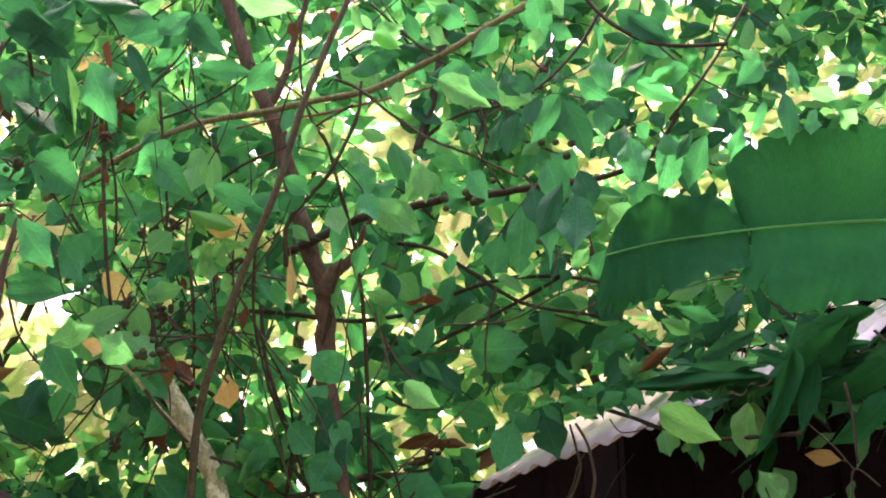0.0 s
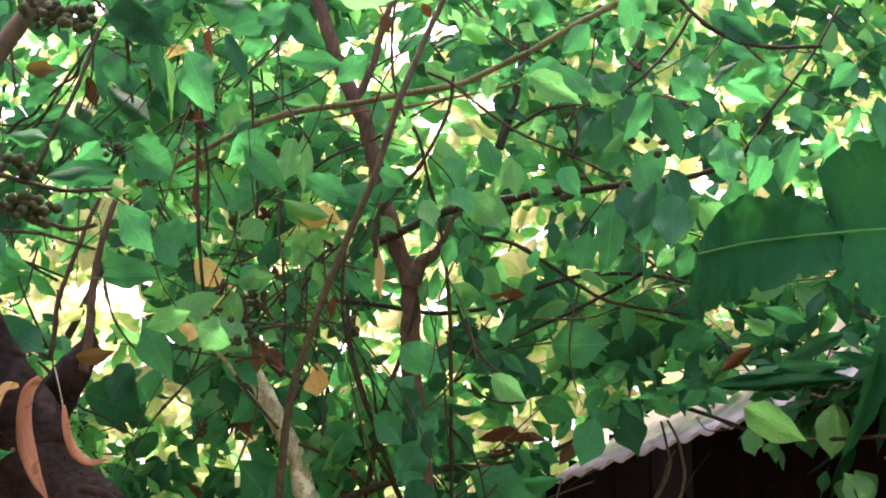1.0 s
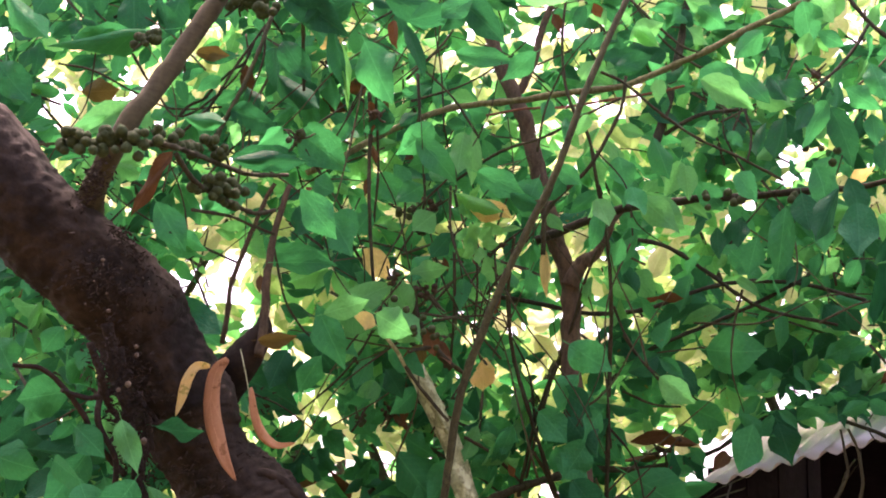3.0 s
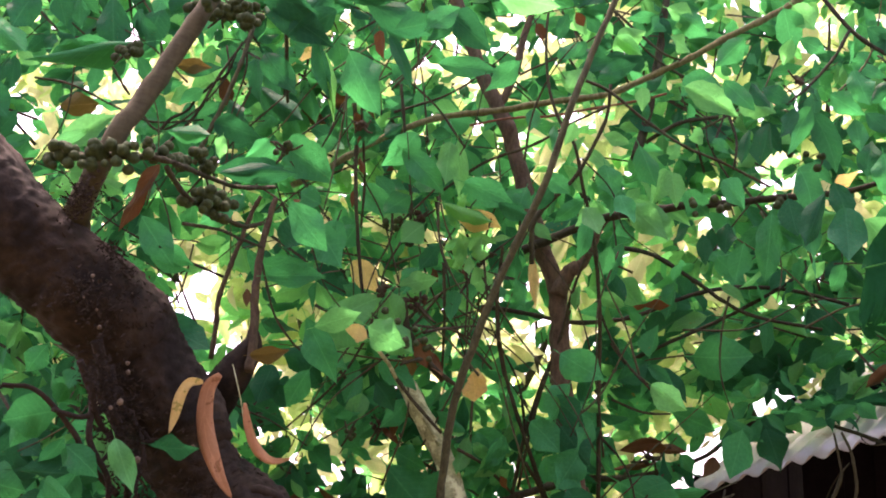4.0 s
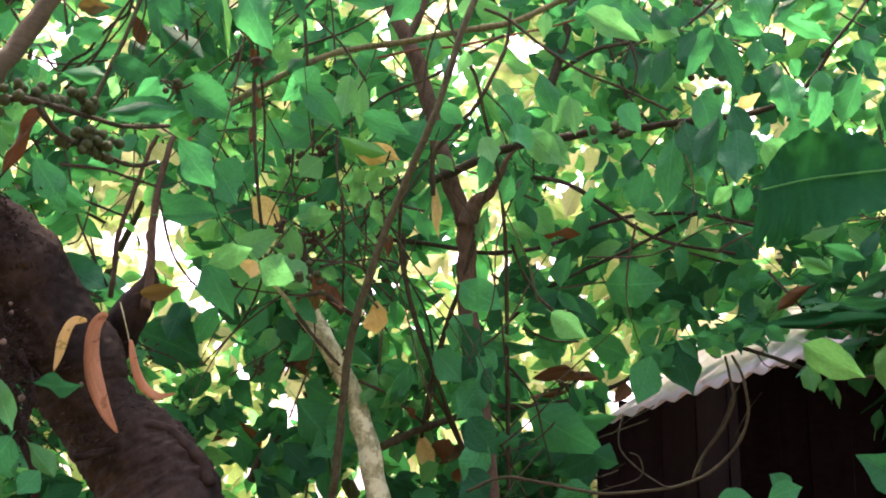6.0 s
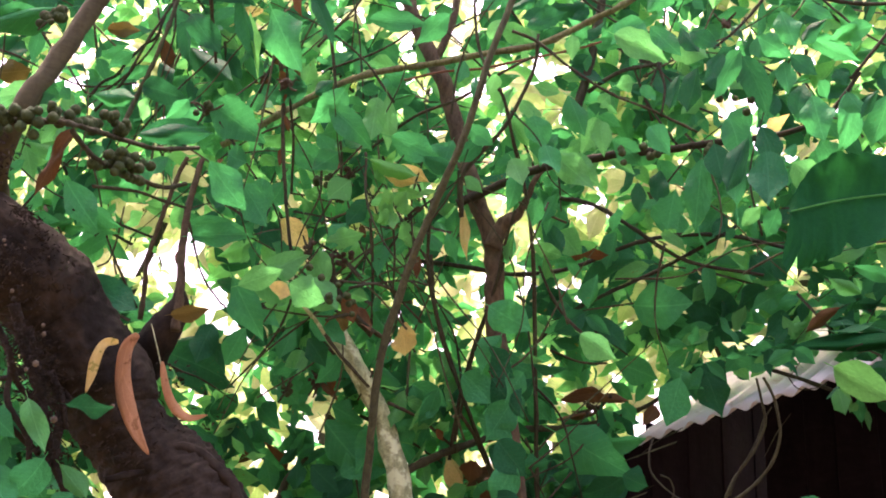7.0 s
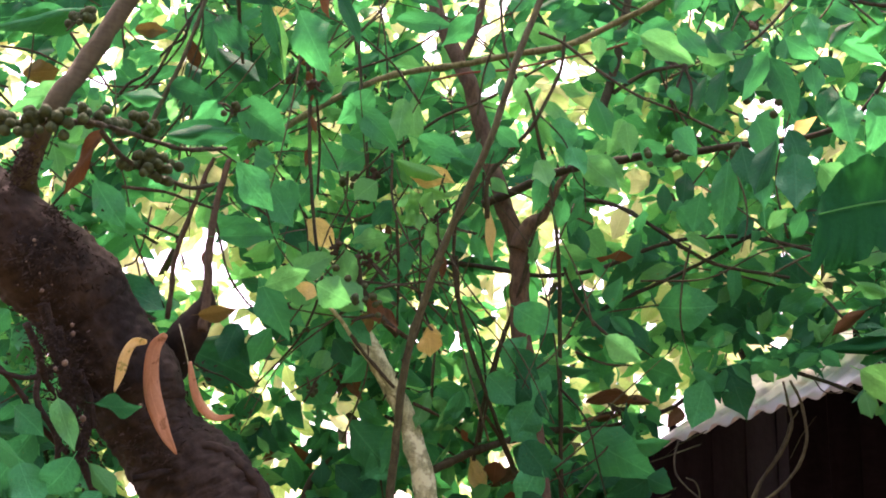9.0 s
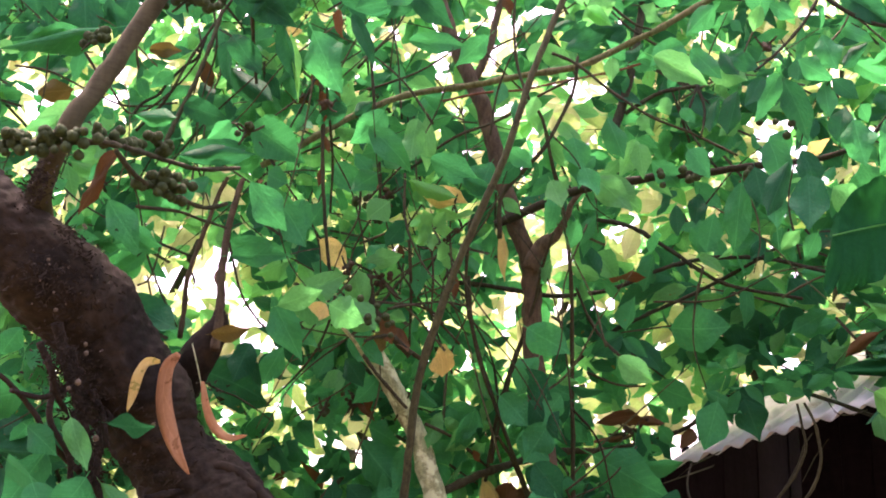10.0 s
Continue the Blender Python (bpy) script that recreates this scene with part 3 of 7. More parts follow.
limb(liana, "vine", [(0.601, 3.6, 1.899), (0.621, 3.577, 1.95), (0.652, 3.554, 1.998), (0.682, 3.531, 2.04), (0.697, 3.509, 2.075), (0.707, 3.486, 2.116), (0.694, 3.463, 2.169), (0.681, 3.44, 2.221)], 0.0041, 0.0034, bark_brown)
limb(liana, "vine", [(0.617, 3.58, 1.922), (0.635, 3.552, 1.976), (0.664, 3.524, 2.023), (0.688, 3.496, 2.073), (0.699, 3.468, 2.113), (0.716, 3.44, 2.142)], 0.0027, 0.0019, bark_dark)
limb(liana, "tendril", [(0.418, 3.63, 2.086), (0.404, 3.618, 2.039), (0.405, 3.607, 1.99), (0.434, 3.595, 1.949), (0.465, 3.583, 1.921), (0.508, 3.572, 1.89), (0.54, 3.56, 1.873)], 0.0031, 0.0024, bark_dark)
limb(liana, "tendril", [(0.428, 3.55, 1.97), (0.453, 3.558, 1.96), (0.464, 3.567, 1.928), (0.454, 3.575, 1.905), (0.422, 3.583, 1.89), (0.377, 3.592, 1.879), (0.314, 3.6, 1.856)], 0.0024, 0.0019, bark_dark)
limb(liana, "tendril", [(0.805, 3.65, 2.271), (0.832, 3.65, 2.234), (0.881, 3.65, 2.235), (0.914, 3.65, 2.248)], 0.0020, 0.0015, bark_dark)
leaf(old_tree, (-1.626, 3.35, 3.299), (-1.37, 3.375, 3.317), 0.084, leaf_mid, 24)
leaf(old_tree, (-1.624, 3.34, 3.255), (-1.435, 3.374, 3.331), 0.077, leaf_mid, 24)
leaf(old_tree, (-0.988, 3.352, 3.477), (-0.742, 3.303, 3.32), 0.110, leaf_shaded, -17)
leaf(fig_tree, (-0.739, 3.336, 3.528), (-0.89, 3.304, 3.355), 0.103, leaf_shaded, 25)
leaf(fig_tree, (-0.581, 3.277, 3.337), (-0.42, 3.243, 3.351), 0.073, leaf_shaded, 21)
leaf(fig_tree, (-0.347, 3.507, 2.794), (-0.409, 3.486, 2.889), 0.039, leaf_lit, -18)
leaf(fig_tree, (-0.347, 3.509, 2.791), (-0.283, 3.527, 2.838), 0.034, leaf_lit, -17)
leaf(fig_tree, (-0.342, 3.463, 2.769), (-0.404, 3.51, 2.735), 0.035, leaf_lit, -18)
leaf(fig_tree, (-0.342, 3.474, 2.772), (-0.353, 3.513, 2.683), 0.033, leaf_lit, -11)
leaf(fig_tree, (-0.348, 3.517, 2.788), (-0.287, 3.509, 2.749), 0.030, leaf_lit, 29)
leaf(fig_tree, (-0.763, 3.466, 2.484), (-0.564, 3.447, 2.574), 0.073, leaf_lit, 14)
leaf(fig_tree, (-0.609, 3.671, 2.892), (-0.536, 3.696, 2.968), 0.071, leaf_lit, 24)
leaf(fig_tree, (0.885, 3.455, 3.468), (1.012, 3.454, 3.362), 0.078, leaf_shaded, 16)
leaf(fig_tree, (0.73, 3.478, 3.27), (0.833, 3.442, 3.173), 0.072, leaf_mid, 28)
leaf(fig_tree, (0.617, 3.468, 3.567), (0.662, 3.498, 3.405), 0.088, leaf_mid, -9)
leaf(fig_tree, (0.691, 3.38, 2.917), (0.607, 3.343, 2.733), 0.071, leaf_shaded, 16)
leaf(fig_tree, (0.202, 4.023, 2.627), (0.42, 3.987, 2.699), 0.084, leaf_shaded, 29)
leaf(fig_tree, (0.619, 4.013, 2.359), (0.67, 4.003, 2.208), 0.110, leaf_shaded, -21)
leaf(fig_tree, (0.126, 3.875, 2.44), (0.249, 3.887, 2.519), 0.081, leaf_shaded, 1)
leaf(fig_tree, (-0.801, 3.748, 2.441), (-0.88, 3.754, 2.316), 0.075, leaf_mid, 12)
leaf(fig_tree, (-0.65, 3.701, 2.435), (-0.675, 3.699, 2.311), 0.064, leaf_mid, 19)
leaf(old_tree, (-0.932, 3.835, 2.477), (-0.981, 3.803, 2.324), 0.090, leaf_shaded, 24)
leaf(fig_tree, (-0.076, 3.532, 2.968), (-0.142, 3.537, 2.878), 0.069, leaf_shaded, -14)
leaf(fig_tree, (0.305, 3.626, 3.009), (0.407, 3.626, 2.918), 0.073, leaf_mid, 13)
leaf(fig_tree, (0.508, 3.635, 2.85), (0.474, 3.659, 2.714), 0.077, leaf_mid, 23)
leaf(fig_tree, (0.913, 3.544, 2.968), (0.983, 3.586, 2.877), 0.083, leaf_mid, -19)
leaf(fig_tree, (0.81, 3.472, 2.868), (0.904, 3.491, 2.773), 0.087, leaf_lit, -7)
leaf(fig_tree, (0.092, 3.61, 3.465), (0.216, 3.577, 3.509), 0.073, leaf_lit, 23)
leaf(fig_tree, (0.304, 3.548, 3.574), (0.412, 3.583, 3.513), 0.083, leaf_mid, -12)
leaf(old_tree, (-0.961, 3.231, 2.766), (-1.056, 3.199, 2.702), 0.076, leaf_mid, 19)
leaf(old_tree, (-1.211, 3.374, 2.71), (-1.117, 3.376, 2.627), 0.077, leaf_mid, 29)
leaf(fig_tree, (-0.591, 3.462, 3.115), (-0.686, 3.439, 3.048), 0.081, leaf_shaded, -29)
leaf(fig_tree, (-0.472, 3.242, 3.322), (-0.378, 3.255, 3.404), 0.082, leaf_mid, -28)
leaf(fig_tree, (0.852, 4.067, 2.653), (0.722, 4.071, 2.575), 0.095, leaf_shaded, -4)
leaf(fig_tree, (-0.31, 3.845, 2.28), (-0.201, 3.816, 2.209), 0.076, leaf_mid, 15)
leaf(fig_tree, (-0.5, 3.787, 2.369), (-0.556, 3.737, 2.253), 0.076, leaf_mid, -5)
leaf(old_tree, (-1.215, 3.334, 2.121), (-1.033, 3.319, 2.135), 0.072, leaf_shaded, -22)
leaf(old_tree, (-1.426, 3.337, 2.345), (-1.372, 3.369, 2.225), 0.077, leaf_mid, 11)
leaf(old_tree, (-1.417, 3.371, 2.098), (-1.334, 3.367, 1.978), 0.074, leaf_mid, -20)
leaf(old_tree, (-1.49, 3.325, 2.47), (-1.428, 3.331, 2.375), 0.066, leaf_mid, -18)
leaf(fig_tree, (1.215, 4.147, 2.389), (1.239, 4.153, 2.232), 0.094, leaf_mid, 9)
leaf(fig_tree, (-0.355, 3.803, 2.166), (-0.456, 3.791, 1.985), 0.110, leaf_mid, -3)
leaf(fig_tree, (1.181, 4.043, 2.025), (1.315, 4.043, 1.938), 0.098, leaf_mid, 0)
leaf(fig_tree, (1.293, 4.112, 2.071), (1.365, 4.1, 2.161), 0.081, leaf_lit, 24)
leaf(fig_tree, (1.287, 4.043, 2.043), (1.441, 4.052, 1.957), 0.132, leaf_mid, -14)
leaf(fig_tree, (1.281, 4.123, 2.198), (1.23, 4.103, 2.085), 0.054, leaf_mid, -14)
leaf(fig_tree, (0.644, 3.56, 1.838), (0.765, 3.542, 1.855), 0.071, leaf_mid, -11)
leaf(fig_tree, (0.796, 3.631, 1.851), (0.904, 3.61, 1.893), 0.070, leaf_mid, 0)
leaf(fig_tree, (0.907, 3.697, 1.882), (0.834, 3.713, 1.934), 0.056, leaf_mid, -2)
leaf(fig_tree, (1.092, 3.992, 2.182), (1.075, 3.946, 2.263), 0.040, leaf_mid, -22)
leaf(fig_tree, (-0.125, 3.926, 1.898), (-0.206, 3.9, 1.828), 0.079, leaf_mid, 0)
leaf(fig_tree, (0.355, 3.853, 1.896), (0.22, 3.863, 1.862), 0.091, leaf_mid, 0)
leaf(fig_tree, (0.119, 4.041, 2.089), (0.049, 4.019, 1.961), 0.077, leaf_mid, 15)
leaf(fig_tree, (-0.716, 3.985, 1.934), (-0.626, 4.003, 1.867), 0.079, leaf_shaded, -24)
leaf(fig_tree, (-0.217, 3.769, 2.213), (-0.282, 3.773, 2.111), 0.074, leaf_lit, -30)
leaf(fig_tree, (-0.243, 3.75, 2.14), (-0.215, 3.781, 2.248), 0.053, leaf_mid, 8)
leaf(fig_tree, (-0.335, 3.522, 2.882), (-0.23, 3.544, 2.837), 0.041, leaf_yellow, 10, "leaf", "yellowed leaf")
leaf(fig_tree, (-0.588, 3.362, 2.427), (-0.658, 3.402, 2.47), 0.050, leaf_yellow, 10, "leaf", "yellowed leaf")
leaf(fig_tree, (-0.689, 3.558, 2.726), (-0.598, 3.555, 2.638), 0.077, leaf_yellow, 10, "leaf", "yellowed leaf")
leaf(fig_tree, (-0.309, 3.592, 2.396), (-0.288, 3.618, 2.314), 0.076, leaf_yellow, 10, "leaf", "yellowed leaf")
leaf(fig_tree, (-0.139, 3.665, 2.812), (-0.126, 3.645, 2.617), 0.035, leaf_yellow, 10, "leaf", "yellowed leaf")
leaf(fig_tree, (0.761, 3.585, 2.996), (0.835, 3.535, 3.032), 0.044, leaf_yellow, 10, "leaf", "yellowed leaf")
leaf(fig_tree, (-0.598, 3.206, 3.311), (-0.582, 3.214, 3.212), 0.047, leaf_brown, 30, "leaf", "dry brown curled leaf")
leaf(brown_tree, (1.043, 3.909, 2.551), (0.924, 3.924, 2.464), 0.047, leaf_brown, 10, "leaf", "withered orange-brown leaf")
leaf(fig_tree, (-0.202, 3.99, 2.093), (-0.149, 3.987, 1.942), 0.049, leaf_yellow, 0, "leaf", "yellowed leaf")
leaf(old_tree, (-1.131, 3.07, 2.835), (-1.224, 3.03, 2.618), 0.040, leaf_brown, 10, "leaf", "long dry red-brown leaf")
strap_leaf(old_tree, "dry_leaf", [(-0.949, 3.17, 2.272), (-0.975, 3.17, 2.235), (-0.979, 3.17, 2.174), (-0.97, 3.17, 2.116), (-0.951, 3.17, 2.065), (-0.923, 3.17, 2.007), (-0.89, 3.17, 1.959)], 0.066, leaf_salmon, "long dry salmon-brown leaf hanging from the trunk")
strap_leaf(old_tree, "dry_leaf", [(-0.977, 3.11, 2.237), (-1.011, 3.11, 2.234), (-1.031, 3.11, 2.199), (-1.039, 3.11, 2.15), (-1.049, 3.11, 2.104)], 0.040, leaf_yellow, "narrow yellow leaf hanging from the trunk")
strap_leaf(old_tree, "dry_leaf", [(-0.881, 3.18, 2.201), (-0.865, 3.18, 2.135), (-0.839, 3.18, 2.083), (-0.798, 3.18, 2.055), (-0.75, 3.18, 2.063)], 0.036, leaf_salmon, "curled dry brown leaf caught on the trunk")
limb(old_tree, "leaf_stalk", [(-0.926, 3.2, 2.307), (-0.909, 3.207, 2.252), (-0.895, 3.213, 2.2), (-0.882, 3.22, 2.139)], 0.0018, 0.0015, bark_pale, "thin pale leaf stalk")
leaf(old_tree, (-0.915, 3.28, 2.351), (-0.797, 3.26, 2.357), 0.050, leaf_olive, 12, "leaf", "olive-brown withered leaf")
leaf(old_tree, (-1.112, 3.1, 2.079), (-0.97, 3.08, 2.04), 0.066, leaf_shaded, 45)
leaf(old_tree, (-1.319, 3.3, 2.051), (-1.411, 3.254, 1.849), 0.104, leaf_mid, -24)
leaf(old_tree, (-1.221, 3.3, 1.959), (-1.119, 3.257, 1.853), 0.072, leaf_mid, -27)
leaf(old_tree, (-1.441, 3.3, 2.3), (-1.373, 3.324, 2.202), 0.062, leaf_mid, 26)
leaf(old_tree, (-1.377, 3.3, 2.127), (-1.425, 3.312, 2.036), 0.067, leaf_mid, -30)
leaf(old_tree, (-1.374, 3.3, 2.349), (-1.426, 3.293, 2.274), 0.039, leaf_shaded, -10)
leaf(old_tree, (-1.122, 3.44, 1.889), (-1.24, 3.459, 1.943), 0.054, leaf_lit, 1)
leaf(old_tree, (-1.387, 3.3, 1.974), (-1.486, 3.299, 1.896), 0.091, leaf_shaded, 30)
leaf(old_tree, (-1.47, 3.3, 2.22), (-1.54, 3.316, 2.096), 0.077, leaf_mid, 28)
leaf(fig_tree, (-0.675, 3.837, 2.338), (-0.693, 3.838, 2.194), 0.067, leaf_mid, 28)
leaf(fig_tree, (-0.524, 3.833, 1.98), (-0.386, 3.805, 2.064), 0.092, leaf_mid, -26)
leaf(old_tree, (-0.946, 3.468, 1.881), (-1.002, 3.473, 1.941), 0.026, leaf_shaded, -14)
leaf(fig_tree, (-0.347, 3.525, 2.826), (-0.279, 3.558, 2.896), 0.033, leaf_fresh, -12)
leaf(fig_tree, (-0.351, 3.5, 2.814), (-0.401, 3.502, 2.879), 0.030, leaf_fresh, -22)
leaf(fig_tree, (-0.34, 3.474, 2.777), (-0.37, 3.505, 2.711), 0.033, leaf_fresh, 25)
leaf(fig_tree, (-0.335, 3.518, 2.799), (-0.255, 3.505, 2.766), 0.028, leaf_fresh, 17)
leaf(fig_tree, (-0.276, 3.51, 2.771), (-0.209, 3.499, 2.793), 0.026, leaf_fresh, -22)
leaf(fig_tree, (-0.405, 3.496, 2.714), (-0.341, 3.517, 2.686), 0.031, leaf_fresh, 11)
leaf(fig_tree, (-0.376, 3.595, 2.892), (-0.339, 3.579, 2.949), 0.023, leaf_fresh, 6)
leaf(fig_tree, (-0.682, 3.431, 3.157), (-0.667, 3.448, 3.087), 0.023, leaf_brown, -25)
leaf(fig_tree, (-0.648, 3.418, 3.109), (-0.673, 3.454, 3.053), 0.020, leaf_brown, 2)
leaf(fig_tree, (-0.661, 3.434, 3.011), (-0.644, 3.443, 2.951), 0.018, leaf_brown, -15)
leaf(fig_tree, (-0.673, 3.493, 2.928), (-0.679, 3.482, 2.86), 0.020, leaf_brown, -1)
leaf(fig_tree, (-0.644, 3.464, 3.19), (-0.628, 3.462, 3.115), 0.018, leaf_brown, -10)
leaf(fig_tree, (-0.527, 3.554, 3.099), (-0.507, 3.515, 3.025), 0.018, leaf_brown, 3)
leaf(fig_tree, (-0.531, 3.702, 2.97), (-0.533, 3.655, 2.891), 0.021, leaf_brown, 16)
leaf(fig_tree, (-0.346, 3.548, 2.732), (-0.332, 3.536, 2.664), 0.020, leaf_brown, 24)
leaf(fig_tree, (-0.27, 3.684, 2.648), (-0.28, 3.649, 2.574), 0.023, leaf_brown, 30)
leaf(fig_tree, (-0.435, 3.531, 2.699), (-0.42, 3.524, 2.65), 0.018, leaf_brown, 20)
leaf(fig_tree, (-0.988, 3.575, 2.635), (-0.977, 3.547, 2.565), 0.026, leaf_brown, -23)
leaf(fig_tree, (-0.837, 3.367, 2.841), (-0.8, 3.325, 2.773), 0.038, leaf_brown, 28)
leaf(brown_tree, (1.136, 3.805, 2.332), (1.042, 3.818, 2.262), 0.050, leaf_shaded, 24)
leaf(brown_tree, (1.219, 3.845, 2.378), (0.96, 3.798, 2.222), 0.037, leaf_shaded, -19)
leaf(brown_tree, (1.283, 4.115, 2.398), (1.198, 4.072, 2.32), 0.048, leaf_shaded, 25)
leaf(brown_tree, (1.302, 4.037, 2.438), (1.215, 4.016, 2.387), 0.038, leaf_shaded, -15)
leaf(brown_tree, (1.322, 3.976, 2.463), (1.233, 3.928, 2.382), 0.048, leaf_shaded, -1)
leaf(brown_tree, (1.341, 3.936, 2.427), (1.278, 3.959, 2.391), 0.051, leaf_shaded, -20)
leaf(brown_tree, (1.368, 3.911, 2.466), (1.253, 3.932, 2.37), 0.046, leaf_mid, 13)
leaf(brown_tree, (1.4, 3.926, 2.455), (1.227, 3.9, 2.389), 0.048, leaf_shaded, 13)
leaf(brown_tree, (1.43, 3.922, 2.472), (1.171, 3.918, 2.368), 0.047, leaf_shaded, 13)
leaf(brown_tree, (1.463, 3.94, 2.467), (1.197, 3.9, 2.365), 0.052, leaf_shaded, -26)
leaf(brown_tree, (1.457, 3.791, 2.457), (1.363, 3.791, 2.421), 0.042, leaf_shaded, 20)
leaf(brown_tree, (1.477, 3.749, 2.47), (1.282, 3.796, 2.406), 0.041, leaf_shaded, -19)
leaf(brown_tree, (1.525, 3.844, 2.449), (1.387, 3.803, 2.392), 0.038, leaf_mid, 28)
leaf(brown_tree, (1.549, 3.807, 2.491), (1.3, 3.799, 2.374), 0.045, leaf_shaded, 19)
leaf(brown_tree, (1.576, 3.805, 2.482), (1.447, 3.838, 2.371), 0.050, leaf_shaded, -16)
leaf(brown_tree, (1.609, 3.823, 2.48), (1.368, 3.786, 2.388), 0.048, leaf_shaded, 4)
leaf(brown_tree, (1.62, 3.752, 2.509), (1.407, 3.708, 2.466), 0.041, leaf_shaded, 14)
leaf(brown_tree, (1.649, 3.753, 2.504), (1.534, 3.78, 2.385), 0.051, leaf_shaded, -6)
limb(fig_tree, "twig", [(-0.511, 3.494, 2.59), (-0.499, 3.52, 2.505), (-0.455, 3.545, 2.43), (-0.387, 3.571, 2.368)], 0.0098, 0.0118, bark_brown)
limb(fig_tree, "twig", [(-0.586, 3.378, 2.489), (-0.647, 3.583, 2.439), (-0.747, 3.787, 2.377), (-0.908, 3.992, 2.292)], 0.0041, 0.0031, bark_brown)
limb(fig_tree, "twig", [(-0.241, 3.745, 2.662), (-0.226, 3.78, 2.5), (-0.177, 3.815, 2.34), (-0.117, 3.85, 2.18), (-0.057, 3.885, 2.034), (0.002, 3.92, 1.912)], 0.0064, 0.0053, bark_brown)
limb(fig_tree, "twig", [(-0.015, 3.748, 2.639), (-0.062, 3.79, 2.504), (-0.119, 3.833, 2.319), (-0.164, 3.876, 2.101)], 0.0053, 0.0043, bark_brown)
limb(fig_tree, "twig", [(-0.449, 3.48, 2.482), (-0.378, 3.536, 2.509), (-0.304, 3.593, 2.489)], 0.0049, 0.0030, bark_brown)
limb(fig_tree, "twig", [(-0.541, 3.543, 2.383), (-0.481, 3.542, 2.305), (-0.389, 3.542, 2.206)], 0.0059, 0.0049, bark_brown)
limb(fig_tree, "twig", [(-0.737, 4.032, 1.92), (-0.706, 4.038, 2.007), (-0.649, 4.044, 2.069)], 0.0158, 0.0068, bark_brown)
limb(fig_tree, "twig", [(-0.342, 3.632, 2.177), (-0.265, 3.789, 2.157), (-0.178, 3.945, 2.098)], 0.0053, 0.0042, bark_brown)
limb(fig_tree, "twig", [(0.106, 3.96, 2.635), (0.164, 3.893, 2.517), (0.233, 3.826, 2.429)], 0.0044, 0.0033, bark_brown)
limb(fig_tree, "twig", [(0.13, 3.936, 2.403), (0.224, 3.904, 2.358), (0.304, 3.872, 2.349)], 0.0044, 0.0033, bark_brown)
leaf(fig_tree, (-0.473, 3.502, 2.476), (-0.429, 3.527, 2.393), 0.050, leaf_brown, 5)
leaf(fig_tree, (-0.452, 3.599, 2.467), (-0.395, 3.549, 2.363), 0.044, leaf_brown, -12)
leaf(fig_tree, (-0.546, 3.806, 2.371), (-0.553, 3.821, 2.241), 0.032, leaf_brown, 18)
leaf(fig_tree, (-0.6, 3.877, 2.287), (-0.531, 3.84, 2.233), 0.027, leaf_brown, -29)
leaf(fig_tree, (-0.221, 3.842, 2.143), (-0.197, 3.836, 2.096), 0.029, leaf_brown, 22)
leaf(fig_tree, (-0.115, 3.984, 2.069), (-0.127, 4.003, 1.988), 0.074, leaf_brown, 20)
leaf(fig_tree, (-0.068, 3.913, 1.967), (-0.051, 3.958, 1.909), 0.059, leaf_brown, 16)
leaf(fig_tree, (0.256, 4.079, 2.283), (0.375, 4.034, 2.257), 0.029, leaf_brown, -3)
leaf(fig_tree, (0.307, 4.115, 2.239), (0.134, 4.092, 2.208), 0.024, leaf_brown, 21)
leaf(fig_tree, (-0.257, 3.599, 2.376), (-0.326, 3.617, 2.38), 0.070, leaf_yellow, -12)
leaf(fig_tree, (-0.2, 4.007, 2.071), (-0.153, 3.96, 1.948), 0.050, leaf_yellow, 4)
leaf(fig_tree, (-0.31, 3.756, 2.21), (-0.248, 3.782, 2.181), 0.039, leaf_lit, 5)
leaf(fig_tree, (-0.676, 4.023, 1.968), (-0.7, 3.986, 1.893), 0.078, leaf_mid, -18)
leaf(fig_tree, (0.063, 4.085, 2.085), (0.185, 4.068, 1.989), 0.081, leaf_shaded, -30)
leaf(fig_tree, (0.37, 3.96, 2.027), (0.251, 3.926, 1.929), 0.096, leaf_shaded, 9)
leaf(fig_tree, (-0.909, 4.095, 2.32), (-0.81, 4.128, 2.232), 0.048, leaf_mid, 16, "leaf", "green leaf hanging across a gap")
leaf(fig_tree, (-0.756, 4.096, 2.191), (-0.652, 4.144, 2.121), 0.037, leaf_shaded, -13, "leaf", "green leaf hanging across a gap")
leaf(fig_tree, (-0.665, 4.089, 2.173), (-0.719, 4.092, 2.072), 0.034, leaf_mid, -20, "leaf", "green leaf hanging across a gap")
leaf(fig_tree, (-0.832, 4.115, 2.325), (-0.894, 4.128, 2.223), 0.029, leaf_lit, -21, "leaf", "green leaf hanging across a gap")
leaf(fig_tree, (-0.684, 4.071, 2.11), (-0.753, 4.066, 2.05), 0.032, leaf_shaded, 30, "leaf", "green leaf hanging across a gap")
leaf(fig_tree, (-0.745, 4.055, 2.227), (-0.662, 4.048, 2.181), 0.026, leaf_mid, -3, "leaf", "green leaf hanging across a gap")
leaf(old_tree, (-1.38, 3.408, 3.489), (-1.316, 3.39, 3.325), 0.076, leaf_shaded, 45)
leaf(old_tree, (-1.604, 3.335, 3.486), (-1.565, 3.345, 3.383), 0.070, leaf_shaded, -20)
leaf(old_tree, (-1.529, 3.329, 3.483), (-1.542, 3.356, 3.38), 0.059, leaf_shaded, 29)
leaf(old_tree, (-1.274, 3.337, 3.488), (-1.289, 3.335, 3.409), 0.047, leaf_mid, 1)
leaf(old_tree, (-1.147, 3.463, 3.233), (-1.238, 3.482, 3.193), 0.048, leaf_mid, -17)
